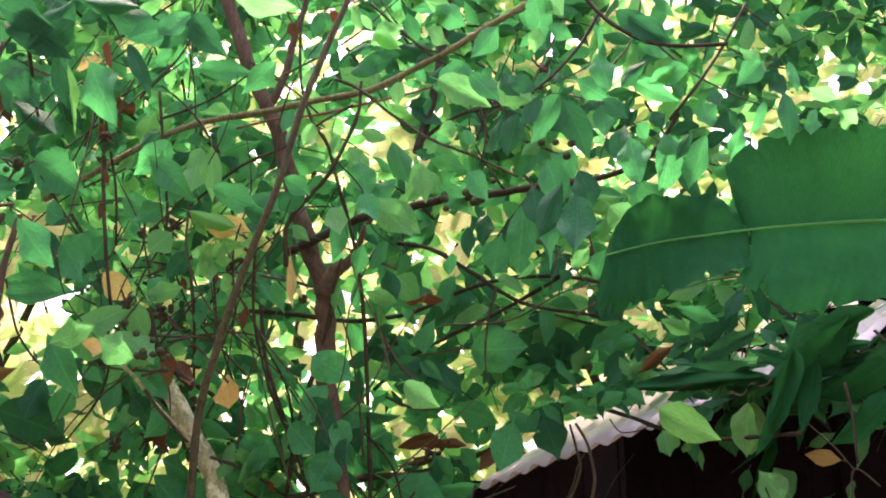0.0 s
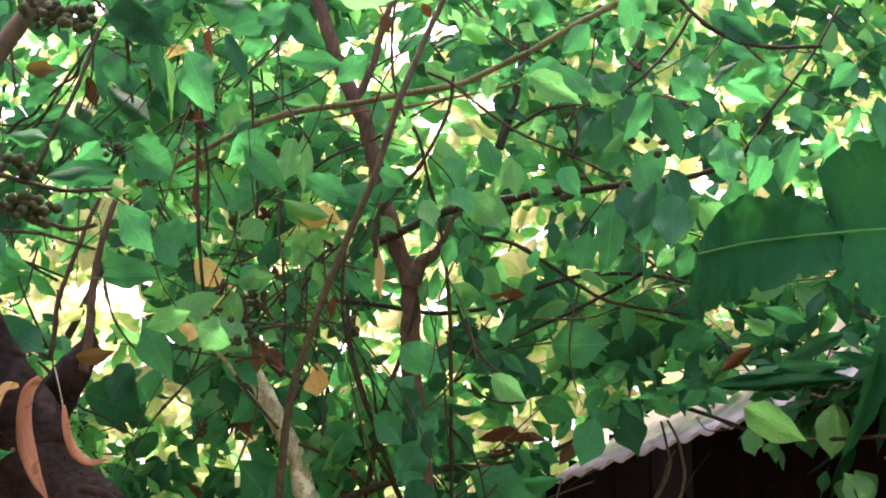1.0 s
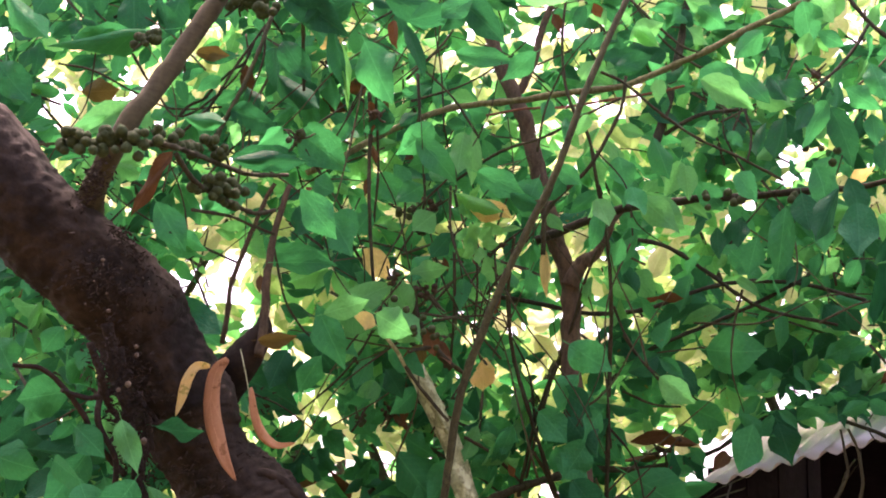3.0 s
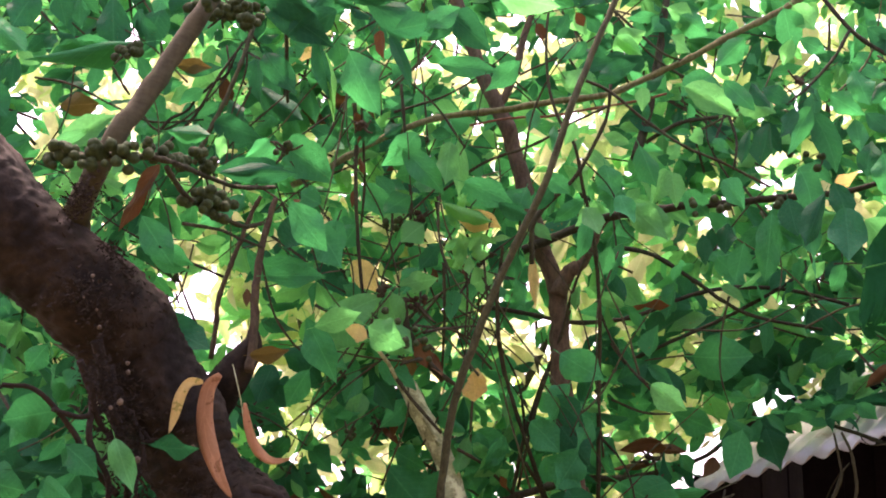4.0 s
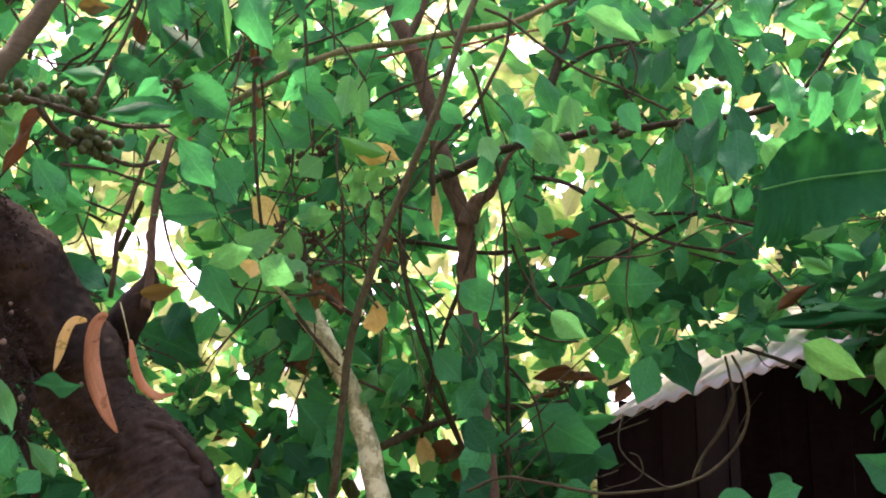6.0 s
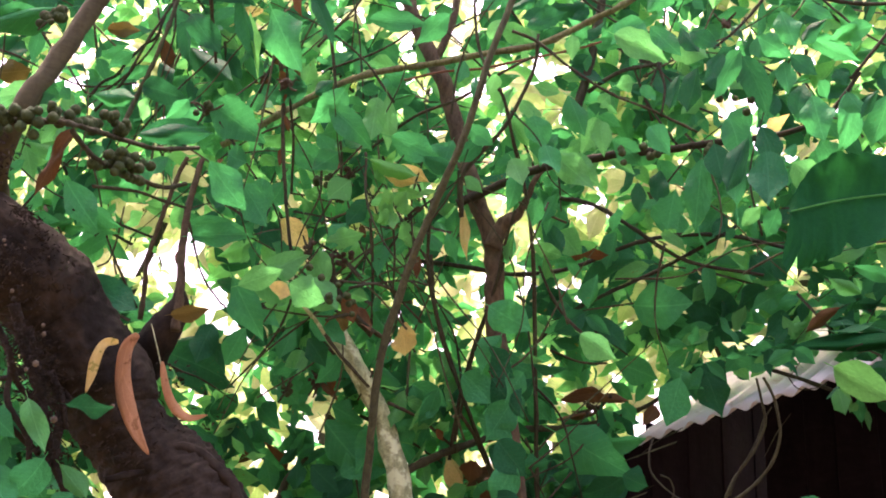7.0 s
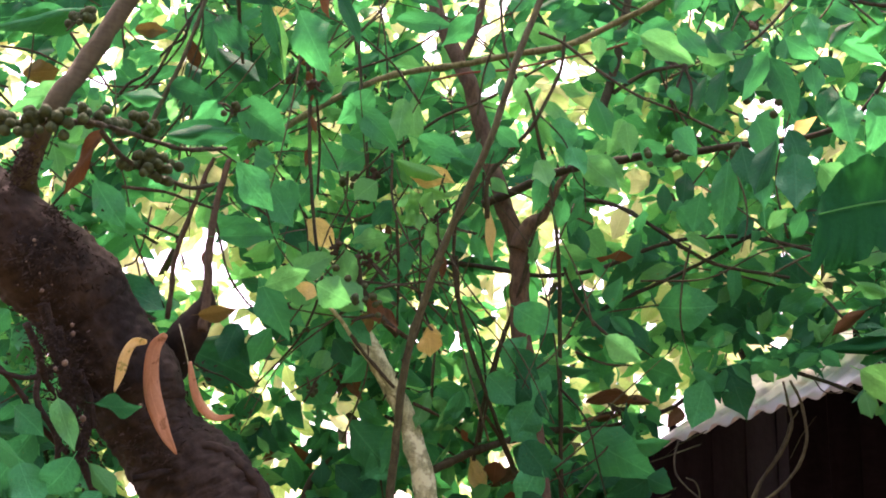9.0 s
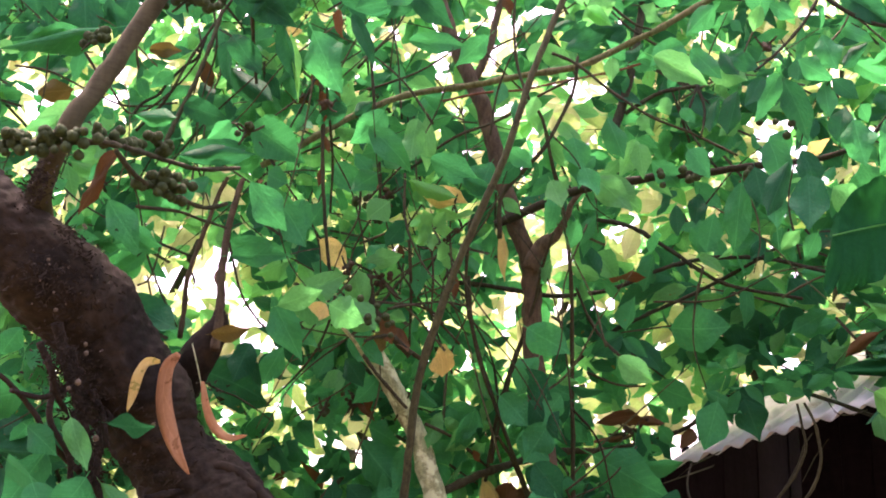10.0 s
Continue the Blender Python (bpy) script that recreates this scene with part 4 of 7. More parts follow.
leaf(old_tree, (-1.128, 3.582, 3.242), (-1.181, 3.536, 3.181), 0.037, leaf_mid, 6)
leaf(old_tree, (-1.421, 3.314, 3.03), (-1.556, 3.334, 2.965), 0.040, leaf_lit, -8)
leaf(old_tree, (-1.258, 3.486, 3.273), (-1.3, 3.52, 3.23), 0.030, leaf_shaded, 24)
leaf(old_tree, (-1.298, 3.299, 3.044), (-1.266, 3.298, 2.998), 0.041, leaf_mid, -8)
leaf(old_tree, (-1.007, 3.241, 3.395), (-0.976, 3.262, 3.445), 0.034, leaf_mid, 27)
leaf(old_tree, (-1.026, 3.301, 3.352), (-1.022, 3.331, 3.32), 0.034, leaf_shaded, 18)
leaf(old_tree, (-1.095, 3.529, 3.237), (-1.038, 3.488, 3.141), 0.055, leaf_shaded, -18)
leaf(old_tree, (-1.039, 3.299, 3.01), (-1.051, 3.311, 2.935), 0.041, leaf_lit, 22)
leaf(old_tree, (-0.89, 3.249, 2.98), (-0.943, 3.23, 2.903), 0.047, leaf_mid, -29)
leaf(fig_tree, (-0.728, 3.317, 3.438), (-0.842, 3.318, 3.362), 0.082, leaf_shaded, 2)
leaf(fig_tree, (-0.418, 3.312, 3.417), (-0.334, 3.321, 3.395), 0.046, leaf_mid, 13)
leaf(fig_tree, (-0.38, 3.29, 3.386), (-0.473, 3.261, 3.304), 0.054, leaf_shaded, -12)
leaf(fig_tree, (-0.591, 3.341, 3.376), (-0.506, 3.3, 3.206), 0.046, leaf_shaded, -8)
leaf(fig_tree, (-0.603, 3.534, 3.381), (-0.529, 3.57, 3.301), 0.043, leaf_shaded, 30)
leaf(fig_tree, (-0.616, 3.614, 3.272), (-0.568, 3.571, 3.243), 0.026, leaf_mid, 18)
leaf(fig_tree, (-0.834, 3.61, 3.142), (-0.932, 3.657, 3.111), 0.069, leaf_mid, -11)
leaf(fig_tree, (-0.687, 3.448, 3.164), (-0.608, 3.467, 3.117), 0.048, leaf_shaded, 23)
leaf(fig_tree, (-0.612, 3.595, 3.136), (-0.546, 3.605, 3.191), 0.049, leaf_shaded, 5)
leaf(fig_tree, (-0.468, 3.57, 3.146), (-0.387, 3.571, 3.129), 0.047, leaf_shaded, 27)
leaf(fig_tree, (-0.173, 3.576, 3.417), (-0.288, 3.565, 3.292), 0.072, leaf_mid, -19)
leaf(fig_tree, (-0.141, 3.518, 3.515), (-0.113, 3.521, 3.452), 0.036, leaf_brown, -17)
leaf(fig_tree, (-0.035, 3.54, 3.568), (-0.069, 3.551, 3.473), 0.049, leaf_shaded, -6)
leaf(fig_tree, (-0.017, 3.525, 3.56), (0.018, 3.56, 3.529), 0.035, leaf_brown, 26)
leaf(fig_tree, (-0.082, 3.447, 3.34), (-0.014, 3.469, 3.41), 0.048, leaf_mid, -7)
leaf(fig_tree, (-0.051, 3.338, 3.183), (-0.02, 3.298, 3.245), 0.051, leaf_lit, -12)
leaf(fig_tree, (0.019, 3.51, 3.452), (-0.014, 3.486, 3.38), 0.042, leaf_mid, 9)
leaf(fig_tree, (0.072, 3.57, 3.566), (0.113, 3.615, 3.526), 0.030, leaf_lit, -26)
leaf(fig_tree, (0.039, 3.524, 3.322), (0.183, 3.55, 3.392), 0.060, leaf_shaded, -16)
leaf(fig_tree, (0.109, 3.588, 3.514), (0.203, 3.595, 3.448), 0.055, leaf_lit, 10)
leaf(brown_tree, (0.27, 3.576, 3.609), (0.358, 3.569, 3.565), 0.062, leaf_lit, 27)
leaf(brown_tree, (0.358, 3.573, 3.547), (0.304, 3.564, 3.53), 0.037, leaf_lit, -25)
leaf(brown_tree, (0.277, 3.555, 3.497), (0.364, 3.602, 3.459), 0.062, leaf_lit, -29)
leaf(brown_tree, (0.198, 3.583, 3.333), (0.197, 3.562, 3.242), 0.048, leaf_lit, 6)
leaf(fig_tree, (0.026, 3.656, 3.151), (0.1, 3.639, 3.064), 0.061, leaf_lit, -26)
leaf(brown_tree, (0.17, 3.624, 3.149), (0.074, 3.622, 3.166), 0.048, leaf_lit, 23)
leaf(brown_tree, (0.272, 3.64, 3.105), (0.324, 3.597, 3.139), 0.049, leaf_lit, -18)
leaf(brown_tree, (0.236, 3.622, 3.11), (0.31, 3.637, 3.088), 0.033, leaf_shaded, 29)
leaf(brown_tree, (0.313, 3.497, 3.113), (0.395, 3.537, 3.149), 0.051, leaf_lit, 21)
leaf(fig_tree, (-0.136, 3.584, 3.253), (-0.149, 3.544, 3.154), 0.050, leaf_mid, -18)
leaf(fig_tree, (-0.091, 3.366, 3.096), (-0.077, 3.327, 2.986), 0.036, leaf_mid, -9)
leaf(fig_tree, (-0.025, 3.354, 3.1), (-0.05, 3.365, 3.021), 0.041, leaf_lit, -24)
leaf(fig_tree, (0.025, 3.59, 3.171), (-0.026, 3.585, 3.059), 0.036, leaf_lit, -10)
leaf(brown_tree, (0.524, 3.52, 3.482), (0.421, 3.55, 3.392), 0.078, leaf_mid, 15)
leaf(brown_tree, (0.53, 3.461, 3.276), (0.626, 3.432, 3.203), 0.053, leaf_shaded, -7)
leaf(brown_tree, (0.638, 3.45, 3.441), (0.618, 3.49, 3.362), 0.048, leaf_lit, 17)
leaf(brown_tree, (0.654, 3.46, 3.446), (0.723, 3.434, 3.372), 0.050, leaf_mid, 30)
leaf(brown_tree, (0.644, 3.479, 3.574), (0.723, 3.467, 3.477), 0.077, leaf_lit, 8)
leaf(brown_tree, (0.669, 3.481, 3.304), (0.695, 3.444, 3.208), 0.043, leaf_shaded, -30)
leaf(brown_tree, (0.798, 3.431, 3.431), (0.838, 3.477, 3.357), 0.045, leaf_mid, -26)
leaf(brown_tree, (1.045, 3.461, 3.298), (0.966, 3.492, 3.235), 0.061, leaf_mid, -8)
leaf(brown_tree, (0.811, 3.471, 3.189), (0.817, 3.441, 3.064), 0.062, leaf_mid, -9)
leaf(brown_tree, (0.96, 3.486, 3.161), (0.987, 3.465, 3.094), 0.049, leaf_shaded, 1)
leaf(brown_tree, (0.913, 3.502, 3.132), (0.953, 3.529, 3.085), 0.049, leaf_mid, -25)
leaf(brown_tree, (0.982, 3.465, 3.079), (1.019, 3.445, 2.997), 0.075, leaf_mid, -9)
leaf(brown_tree, (0.521, 3.537, 3.18), (0.485, 3.494, 3.045), 0.038, leaf_shaded, -3)
leaf(brown_tree, (0.398, 3.509, 3.128), (0.43, 3.477, 3.057), 0.037, leaf_mid, 24)
leaf(old_tree, (-1.258, 3.417, 2.69), (-1.129, 3.375, 2.607), 0.050, leaf_mid, 22)
leaf(old_tree, (-1.41, 3.261, 2.753), (-1.352, 3.236, 2.783), 0.034, leaf_mid, -1)
leaf(old_tree, (-0.96, 3.316, 2.833), (-1.011, 3.288, 2.75), 0.057, leaf_mid, 21)
leaf(old_tree, (-1.232, 3.243, 2.835), (-1.295, 3.24, 2.795), 0.048, leaf_mid, -25)
leaf(fig_tree, (-0.748, 3.413, 2.838), (-0.841, 3.423, 2.879), 0.071, leaf_mid, 23)
leaf(fig_tree, (-0.642, 3.634, 2.839), (-0.584, 3.625, 2.805), 0.031, leaf_lit, 25)
leaf(fig_tree, (-0.416, 3.529, 2.924), (-0.506, 3.578, 3.002), 0.054, leaf_mid, 18)
leaf(fig_tree, (-0.404, 3.51, 2.773), (-0.469, 3.502, 2.677), 0.061, leaf_shaded, -26)
leaf(fig_tree, (-0.369, 3.557, 2.648), (-0.37, 3.529, 2.532), 0.049, leaf_mid, -4)
leaf(fig_tree, (-0.272, 3.58, 2.675), (-0.336, 3.544, 2.606), 0.047, leaf_mid, -7)
leaf(fig_tree, (-0.629, 3.516, 2.578), (-0.705, 3.533, 2.633), 0.054, leaf_mid, -23)
leaf(fig_tree, (-0.239, 3.474, 2.923), (-0.136, 3.5, 2.876), 0.061, leaf_mid, -26)
leaf(fig_tree, (-0.257, 3.48, 2.89), (-0.15, 3.468, 2.831), 0.057, leaf_shaded, 27)
leaf(fig_tree, (-0.158, 3.498, 2.951), (-0.19, 3.463, 2.863), 0.059, leaf_mid, 11)
leaf(fig_tree, (-0.121, 3.387, 2.944), (-0.036, 3.419, 2.901), 0.057, leaf_mid, -10)
leaf(fig_tree, (0.071, 3.645, 2.958), (-0.015, 3.632, 2.874), 0.050, leaf_lit, 9)
leaf(fig_tree, (0.028, 3.611, 2.908), (0.02, 3.58, 2.765), 0.057, leaf_mid, -3)
leaf(fig_tree, (-0.143, 3.668, 2.897), (-0.088, 3.631, 2.836), 0.039, leaf_lit, 11)
leaf(fig_tree, (0.097, 3.576, 2.805), (0.073, 3.603, 2.703), 0.054, leaf_mid, -21)
leaf(fig_tree, (0.104, 3.531, 2.843), (0.151, 3.571, 2.811), 0.042, leaf_mid, 27)
leaf(brown_tree, (0.146, 4.009, 2.835), (0.241, 3.968, 2.724), 0.084, leaf_lit, -23)
leaf(fig_tree, (0.014, 3.701, 2.718), (-0.002, 3.691, 2.621), 0.041, leaf_lit, -11)
leaf(brown_tree, (0.35, 3.992, 2.833), (0.324, 3.956, 2.683), 0.077, leaf_mid, -29)
leaf(fig_tree, (-0.191, 3.644, 2.714), (-0.151, 3.667, 2.611), 0.046, leaf_mid, -22)
leaf(fig_tree, (0.128, 4.08, 2.758), (0.261, 4.031, 2.704), 0.057, leaf_mid, -17)
leaf(brown_tree, (0.824, 3.708, 2.808), (0.782, 3.714, 2.715), 0.065, leaf_mid, -2)
leaf(brown_tree, (0.716, 3.788, 2.759), (0.77, 3.766, 2.831), 0.049, leaf_lit, 7)
leaf(brown_tree, (0.44, 3.801, 2.851), (0.526, 3.768, 2.745), 0.073, leaf_mid, 29)
leaf(brown_tree, (0.474, 3.945, 2.798), (0.587, 3.959, 2.762), 0.055, leaf_lit, -27)
leaf(brown_tree, (0.642, 3.938, 2.865), (0.564, 3.941, 2.779), 0.030, leaf_lit, -6)
leaf(brown_tree, (0.721, 3.999, 2.883), (0.659, 4, 2.8), 0.048, leaf_shaded, 22)
leaf(brown_tree, (0.777, 4.034, 2.758), (0.861, 4.005, 2.652), 0.085, leaf_shaded, -1)
leaf(brown_tree, (0.833, 3.955, 2.718), (0.895, 3.979, 2.647), 0.060, leaf_shaded, -23)
leaf(old_tree, (-1.453, 3.353, 2.267), (-1.361, 3.317, 2.313), 0.059, leaf_mid, -9)
leaf(old_tree, (-1.425, 3.329, 2.208), (-1.383, 3.307, 2.275), 0.058, leaf_mid, 20)
leaf(old_tree, (-1.375, 3.293, 2.034), (-1.32, 3.256, 2.101), 0.046, leaf_mid, -14)
leaf(old_tree, (-1.239, 3.3, 2.047), (-1.205, 3.329, 1.971), 0.057, leaf_mid, 14)
leaf(old_tree, (-1.288, 3.329, 2.035), (-1.251, 3.367, 1.974), 0.058, leaf_mid, -2)
leaf(old_tree, (-1.036, 3.685, 2.298), (-0.977, 3.64, 2.217), 0.046, leaf_mid, 17)
leaf(fig_tree, (-0.74, 3.614, 2.462), (-0.682, 3.629, 2.392), 0.048, leaf_mid, -29)
leaf(fig_tree, (-0.594, 3.85, 2.308), (-0.665, 3.861, 2.23), 0.054, leaf_mid, 9)
leaf(fig_tree, (-0.73, 3.815, 2.279), (-0.65, 3.819, 2.205), 0.072, leaf_mid, 14)
leaf(old_tree, (-0.951, 3.867, 2.411), (-0.875, 3.824, 2.324), 0.069, leaf_shaded, 13)
leaf(fig_tree, (-0.868, 4.087, 2.195), (-0.773, 4.041, 2.111), 0.072, leaf_shaded, 15)
leaf(fig_tree, (-0.392, 3.562, 2.425), (-0.371, 3.577, 2.501), 0.033, leaf_mid, 27)
leaf(fig_tree, (-0.452, 3.492, 2.473), (-0.402, 3.526, 2.453), 0.041, leaf_lit, 11)
leaf(fig_tree, (-0.266, 3.781, 2.198), (-0.303, 3.761, 2.217), 0.029, leaf_lit, -1)
leaf(fig_tree, (-0.334, 3.815, 2.098), (-0.277, 3.765, 2.15), 0.051, leaf_mid, 18)
leaf(fig_tree, (-0.199, 3.78, 2.253), (-0.264, 3.744, 2.137), 0.056, leaf_mid, -13)
leaf(fig_tree, (-0.159, 3.875, 2.478), (-0.253, 3.875, 2.507), 0.068, leaf_mid, 30)
leaf(fig_tree, (-0.188, 3.823, 2.456), (-0.228, 3.829, 2.398), 0.030, leaf_lit, 12)
leaf(fig_tree, (0.108, 3.924, 2.562), (0.219, 3.93, 2.488), 0.070, leaf_shaded, -14)
leaf(brown_tree, (0.253, 3.932, 2.51), (0.379, 3.911, 2.429), 0.078, leaf_shaded, -24)
leaf(brown_tree, (0.351, 4.06, 2.265), (0.407, 4.062, 2.205), 0.051, leaf_mid, 1)
leaf(brown_tree, (0.869, 4.003, 2.544), (0.901, 3.987, 2.46), 0.036, leaf_lit, 19)
leaf(brown_tree, (0.922, 4.042, 2.649), (0.783, 4.032, 2.563), 0.070, leaf_mid, -9)
leaf(brown_tree, (0.898, 4.042, 2.572), (0.831, 4.023, 2.466), 0.070, leaf_shaded, -12)
leaf(brown_tree, (1.11, 3.884, 2.572), (1, 3.875, 2.629), 0.045, leaf_lit, 25)
leaf(brown_tree, (0.782, 3.872, 2.348), (0.863, 3.829, 2.384), 0.049, leaf_mid, -26)
leaf(brown_tree, (1.086, 3.45, 3.282), (0.971, 3.494, 3.265), 0.062, leaf_mid, 11)
leaf(brown_tree, (1.295, 3.452, 3.297), (1.214, 3.426, 3.208), 0.072, leaf_mid, 9)
leaf(brown_tree, (1.366, 3.469, 3.305), (1.374, 3.427, 3.188), 0.036, leaf_mid, 12)
leaf(brown_tree, (1.118, 3.418, 3.193), (1.149, 3.412, 3.129), 0.049, leaf_shaded, -13)
leaf(brown_tree, (1.097, 3.404, 3.15), (1.109, 3.399, 3.052), 0.061, leaf_mid, 22)
leaf(brown_tree, (1.286, 3.453, 3.17), (1.252, 3.424, 3.06), 0.037, leaf_mid, 2)
leaf(brown_tree, (1.339, 3.452, 3.206), (1.35, 3.415, 3.032), 0.064, leaf_shaded, 12)
leaf(brown_tree, (1.395, 3.416, 3.187), (1.497, 3.458, 3.158), 0.050, leaf_lit, 21)
leaf(brown_tree, (1.434, 3.459, 3.144), (1.398, 3.416, 3.037), 0.048, leaf_mid, -11)
leaf(brown_tree, (1.483, 3.416, 3.111), (1.546, 3.46, 3.071), 0.060, leaf_lit, -1)
leaf(brown_tree, (1.074, 3.438, 3.076), (1.011, 3.443, 2.984), 0.031, leaf_shaded, 21)
leaf(brown_tree, (1.12, 3.477, 3.092), (1.059, 3.49, 2.914), 0.072, leaf_mid, -5)
leaf(brown_tree, (1.214, 3.441, 3.095), (1.173, 3.452, 2.969), 0.048, leaf_mid, -18)
leaf(brown_tree, (1.183, 3.504, 2.961), (1.214, 3.549, 2.847), 0.037, leaf_mid, 19)
leaf(brown_tree, (1.101, 3.76, 2.617), (1.083, 3.809, 2.534), 0.060, leaf_shaded, -22)
leaf(brown_tree, (1.004, 3.673, 2.609), (1.145, 3.687, 2.577), 0.048, leaf_mid, 16)
leaf(brown_tree, (1.044, 3.806, 2.616), (1.117, 3.818, 2.539), 0.025, leaf_lit, 24)
leaf(shrub, (1.273, 4.131, 2.406), (1.277, 4.139, 2.288), 0.078, leaf_lit, -14)
leaf(shrub, (1.062, 3.924, 2.249), (1.054, 3.944, 2.21), 0.033, leaf_lit, 4)
leaf(shrub, (1.103, 3.97, 2.238), (1.099, 3.932, 2.161), 0.019, leaf_lit, 18)
leaf(shrub, (1.3, 4.108, 2.085), (1.347, 4.115, 2.166), 0.068, leaf_lit, 0)
leaf(shrub, (1.4, 4.051, 2.08), (1.372, 4.05, 1.971), 0.049, leaf_lit, 25)
leaf(shrub, (1.321, 4.041, 1.953), (1.201, 4.052, 2.031), 0.074, leaf_lit, 8)
leaf(shrub, (1.423, 4.022, 1.935), (1.289, 4.06, 1.98), 0.087, leaf_lit, -22)
leaf(shrub, (1.44, 4.032, 2.238), (1.534, 4.011, 2.277), 0.037, leaf_lit, -7)
leaf(shrub, (1.618, 3.993, 2.308), (1.58, 3.956, 2.17), 0.038, leaf_lit, 11)
leaf(shrub, (1.562, 3.992, 2.145), (1.565, 4.037, 2.039), 0.051, leaf_lit, -28)
leaf(shrub, (1.511, 4.023, 2.096), (1.408, 4.068, 2.007), 0.072, leaf_shaded, -11)
leaf(brown_tree, (1.513, 3.461, 3.281), (1.538, 3.453, 3.221), 0.072, leaf_lit, -12)
leaf(fig_tree, (-0.202, 3.74, 2.259), (-0.255, 3.755, 2.103), 0.053, leaf_mid, 4)
leaf(fig_tree, (-0.327, 3.781, 2.148), (-0.287, 3.808, 2.078), 0.053, leaf_mid, 23)
leaf(fig_tree, (-0.628, 3.926, 2.041), (-0.523, 3.888, 1.944), 0.085, leaf_shaded, -18)
leaf(fig_tree, (-0.694, 4.021, 1.928), (-0.65, 3.988, 1.966), 0.046, leaf_lit, 2)
leaf(fig_tree, (-0.891, 4.065, 2.173), (-0.82, 4.056, 2.073), 0.071, leaf_shaded, 25)
leaf(brown_tree, (0.137, 4.065, 2.088), (0.069, 4.042, 1.954), 0.086, leaf_shaded, -30)
leaf(fig_tree, (-0.126, 3.969, 1.989), (-0.176, 3.942, 1.915), 0.070, leaf_lit, -26)
leaf(fig_tree, (0.121, 3.496, 2.913), (0.251, 3.466, 2.779), 0.083, leaf_lit, -15)
leaf(brown_tree, (0.301, 3.544, 3.32), (0.479, 3.514, 3.215), 0.090, leaf_lit, -9)
leaf(brown_tree, (0.413, 3.447, 3.295), (0.501, 3.417, 3.18), 0.066, leaf_mid, -3)
leaf(brown_tree, (0.639, 3.441, 3.205), (0.568, 3.411, 3.067), 0.049, leaf_shaded, 3)
leaf(brown_tree, (0.701, 3.482, 3.238), (0.588, 3.452, 3.043), 0.066, leaf_mid, 9)
leaf(brown_tree, (0.694, 3.513, 3.234), (0.768, 3.483, 3.043), 0.084, leaf_shaded, 15)
leaf(brown_tree, (0.86, 3.553, 3.006), (0.868, 3.523, 3.139), 0.073, leaf_shaded, -10)
leaf(brown_tree, (0.798, 3.354, 3.147), (0.87, 3.324, 3.064), 0.053, leaf_shaded, -4)
leaf(brown_tree, (0.796, 3.411, 3.323), (0.831, 3.381, 3.181), 0.076, leaf_mid, 2)
leaf(brown_tree, (0.898, 3.558, 3.304), (1.05, 3.528, 3.208), 0.062, leaf_mid, 8)
leaf(brown_tree, (0.967, 3.514, 3.344), (0.872, 3.484, 3.244), 0.045, leaf_shaded, 14)
leaf(brown_tree, (0.569, 3.496, 3.186), (0.535, 3.466, 3.026), 0.067, leaf_shaded, -11)
leaf(fig_tree, (0.077, 3.592, 3.076), (0.104, 3.562, 2.942), 0.080, leaf_mid, -5)
leaf(brown_tree, (0.272, 3.54, 3.031), (0.288, 3.51, 2.908), 0.062, leaf_lit, 1)
leaf(brown_tree, (0.584, 3.588, 2.942), (0.546, 3.558, 2.7), 0.091, leaf_mid, 7)
leaf(brown_tree, (0.717, 3.325, 2.856), (0.724, 3.295, 2.656), 0.105, leaf_shaded, 13)
leaf(brown_tree, (0.653, 3.416, 2.861), (0.626, 3.386, 2.632), 0.065, leaf_mid, -12)
leaf(brown_tree, (1.012, 3.542, 3.127), (1.016, 3.512, 2.928), 0.101, leaf_mid, -6)
leaf(brown_tree, (0.736, 3.639, 3.122), (0.686, 3.609, 2.982), 0.093, leaf_mid, 0)
leaf(brown_tree, (0.401, 3.757, 2.917), (0.402, 3.727, 2.792), 0.048, leaf_shaded, 6)
leaf(brown_tree, (0.466, 3.675, 2.924), (0.447, 3.645, 2.801), 0.059, leaf_shaded, 12)
leaf(brown_tree, (0.947, 3.608, 2.97), (0.895, 3.578, 2.835), 0.069, leaf_mid, -13)
leaf(brown_tree, (0.515, 3.516, 3.321), (0.566, 3.486, 3.219), 0.061, leaf_shaded, -7)
leaf(fig_tree, (0.158, 3.73, 2.87), (0.104, 3.7, 2.753), 0.048, leaf_mid, -1)
leaf(fig_tree, (-0.068, 3.602, 2.473), (0.066, 3.572, 2.376), 0.103, leaf_mid, 5)
leaf(fig_tree, (0.203, 3.641, 2.397), (0.307, 3.611, 2.308), 0.081, leaf_lit, 11)
leaf(fig_tree, (-0.055, 3.877, 2.383), (0.094, 3.847, 2.296), 0.087, leaf_mid, -14)
leaf(fig_tree, (-0.147, 3.716, 2.291), (-0.034, 3.686, 2.195), 0.095, leaf_mid, -8)
leaf(brown_tree, (0.373, 3.981, 2.564), (0.583, 3.951, 2.543), 0.153, leaf_mid, -2)
leaf(brown_tree, (0.523, 4.112, 2.656), (0.776, 4.082, 2.539), 0.145, leaf_shaded, 4)
leaf(fig_tree, (0.322, 4.071, 2.4), (0.472, 4.041, 2.338), 0.091, leaf_mid, 10)
leaf(fig_tree, (0.534, 3.903, 2.332), (0.486, 3.873, 2.158), 0.112, leaf_mid, -15)
leaf(fig_tree, (0.594, 4.047, 2.387), (0.689, 4.017, 2.305), 0.116, leaf_shaded, -9)
leaf(fig_tree, (0.178, 4.138, 2.196), (0.398, 4.108, 2.041), 0.146, leaf_mid, -3)
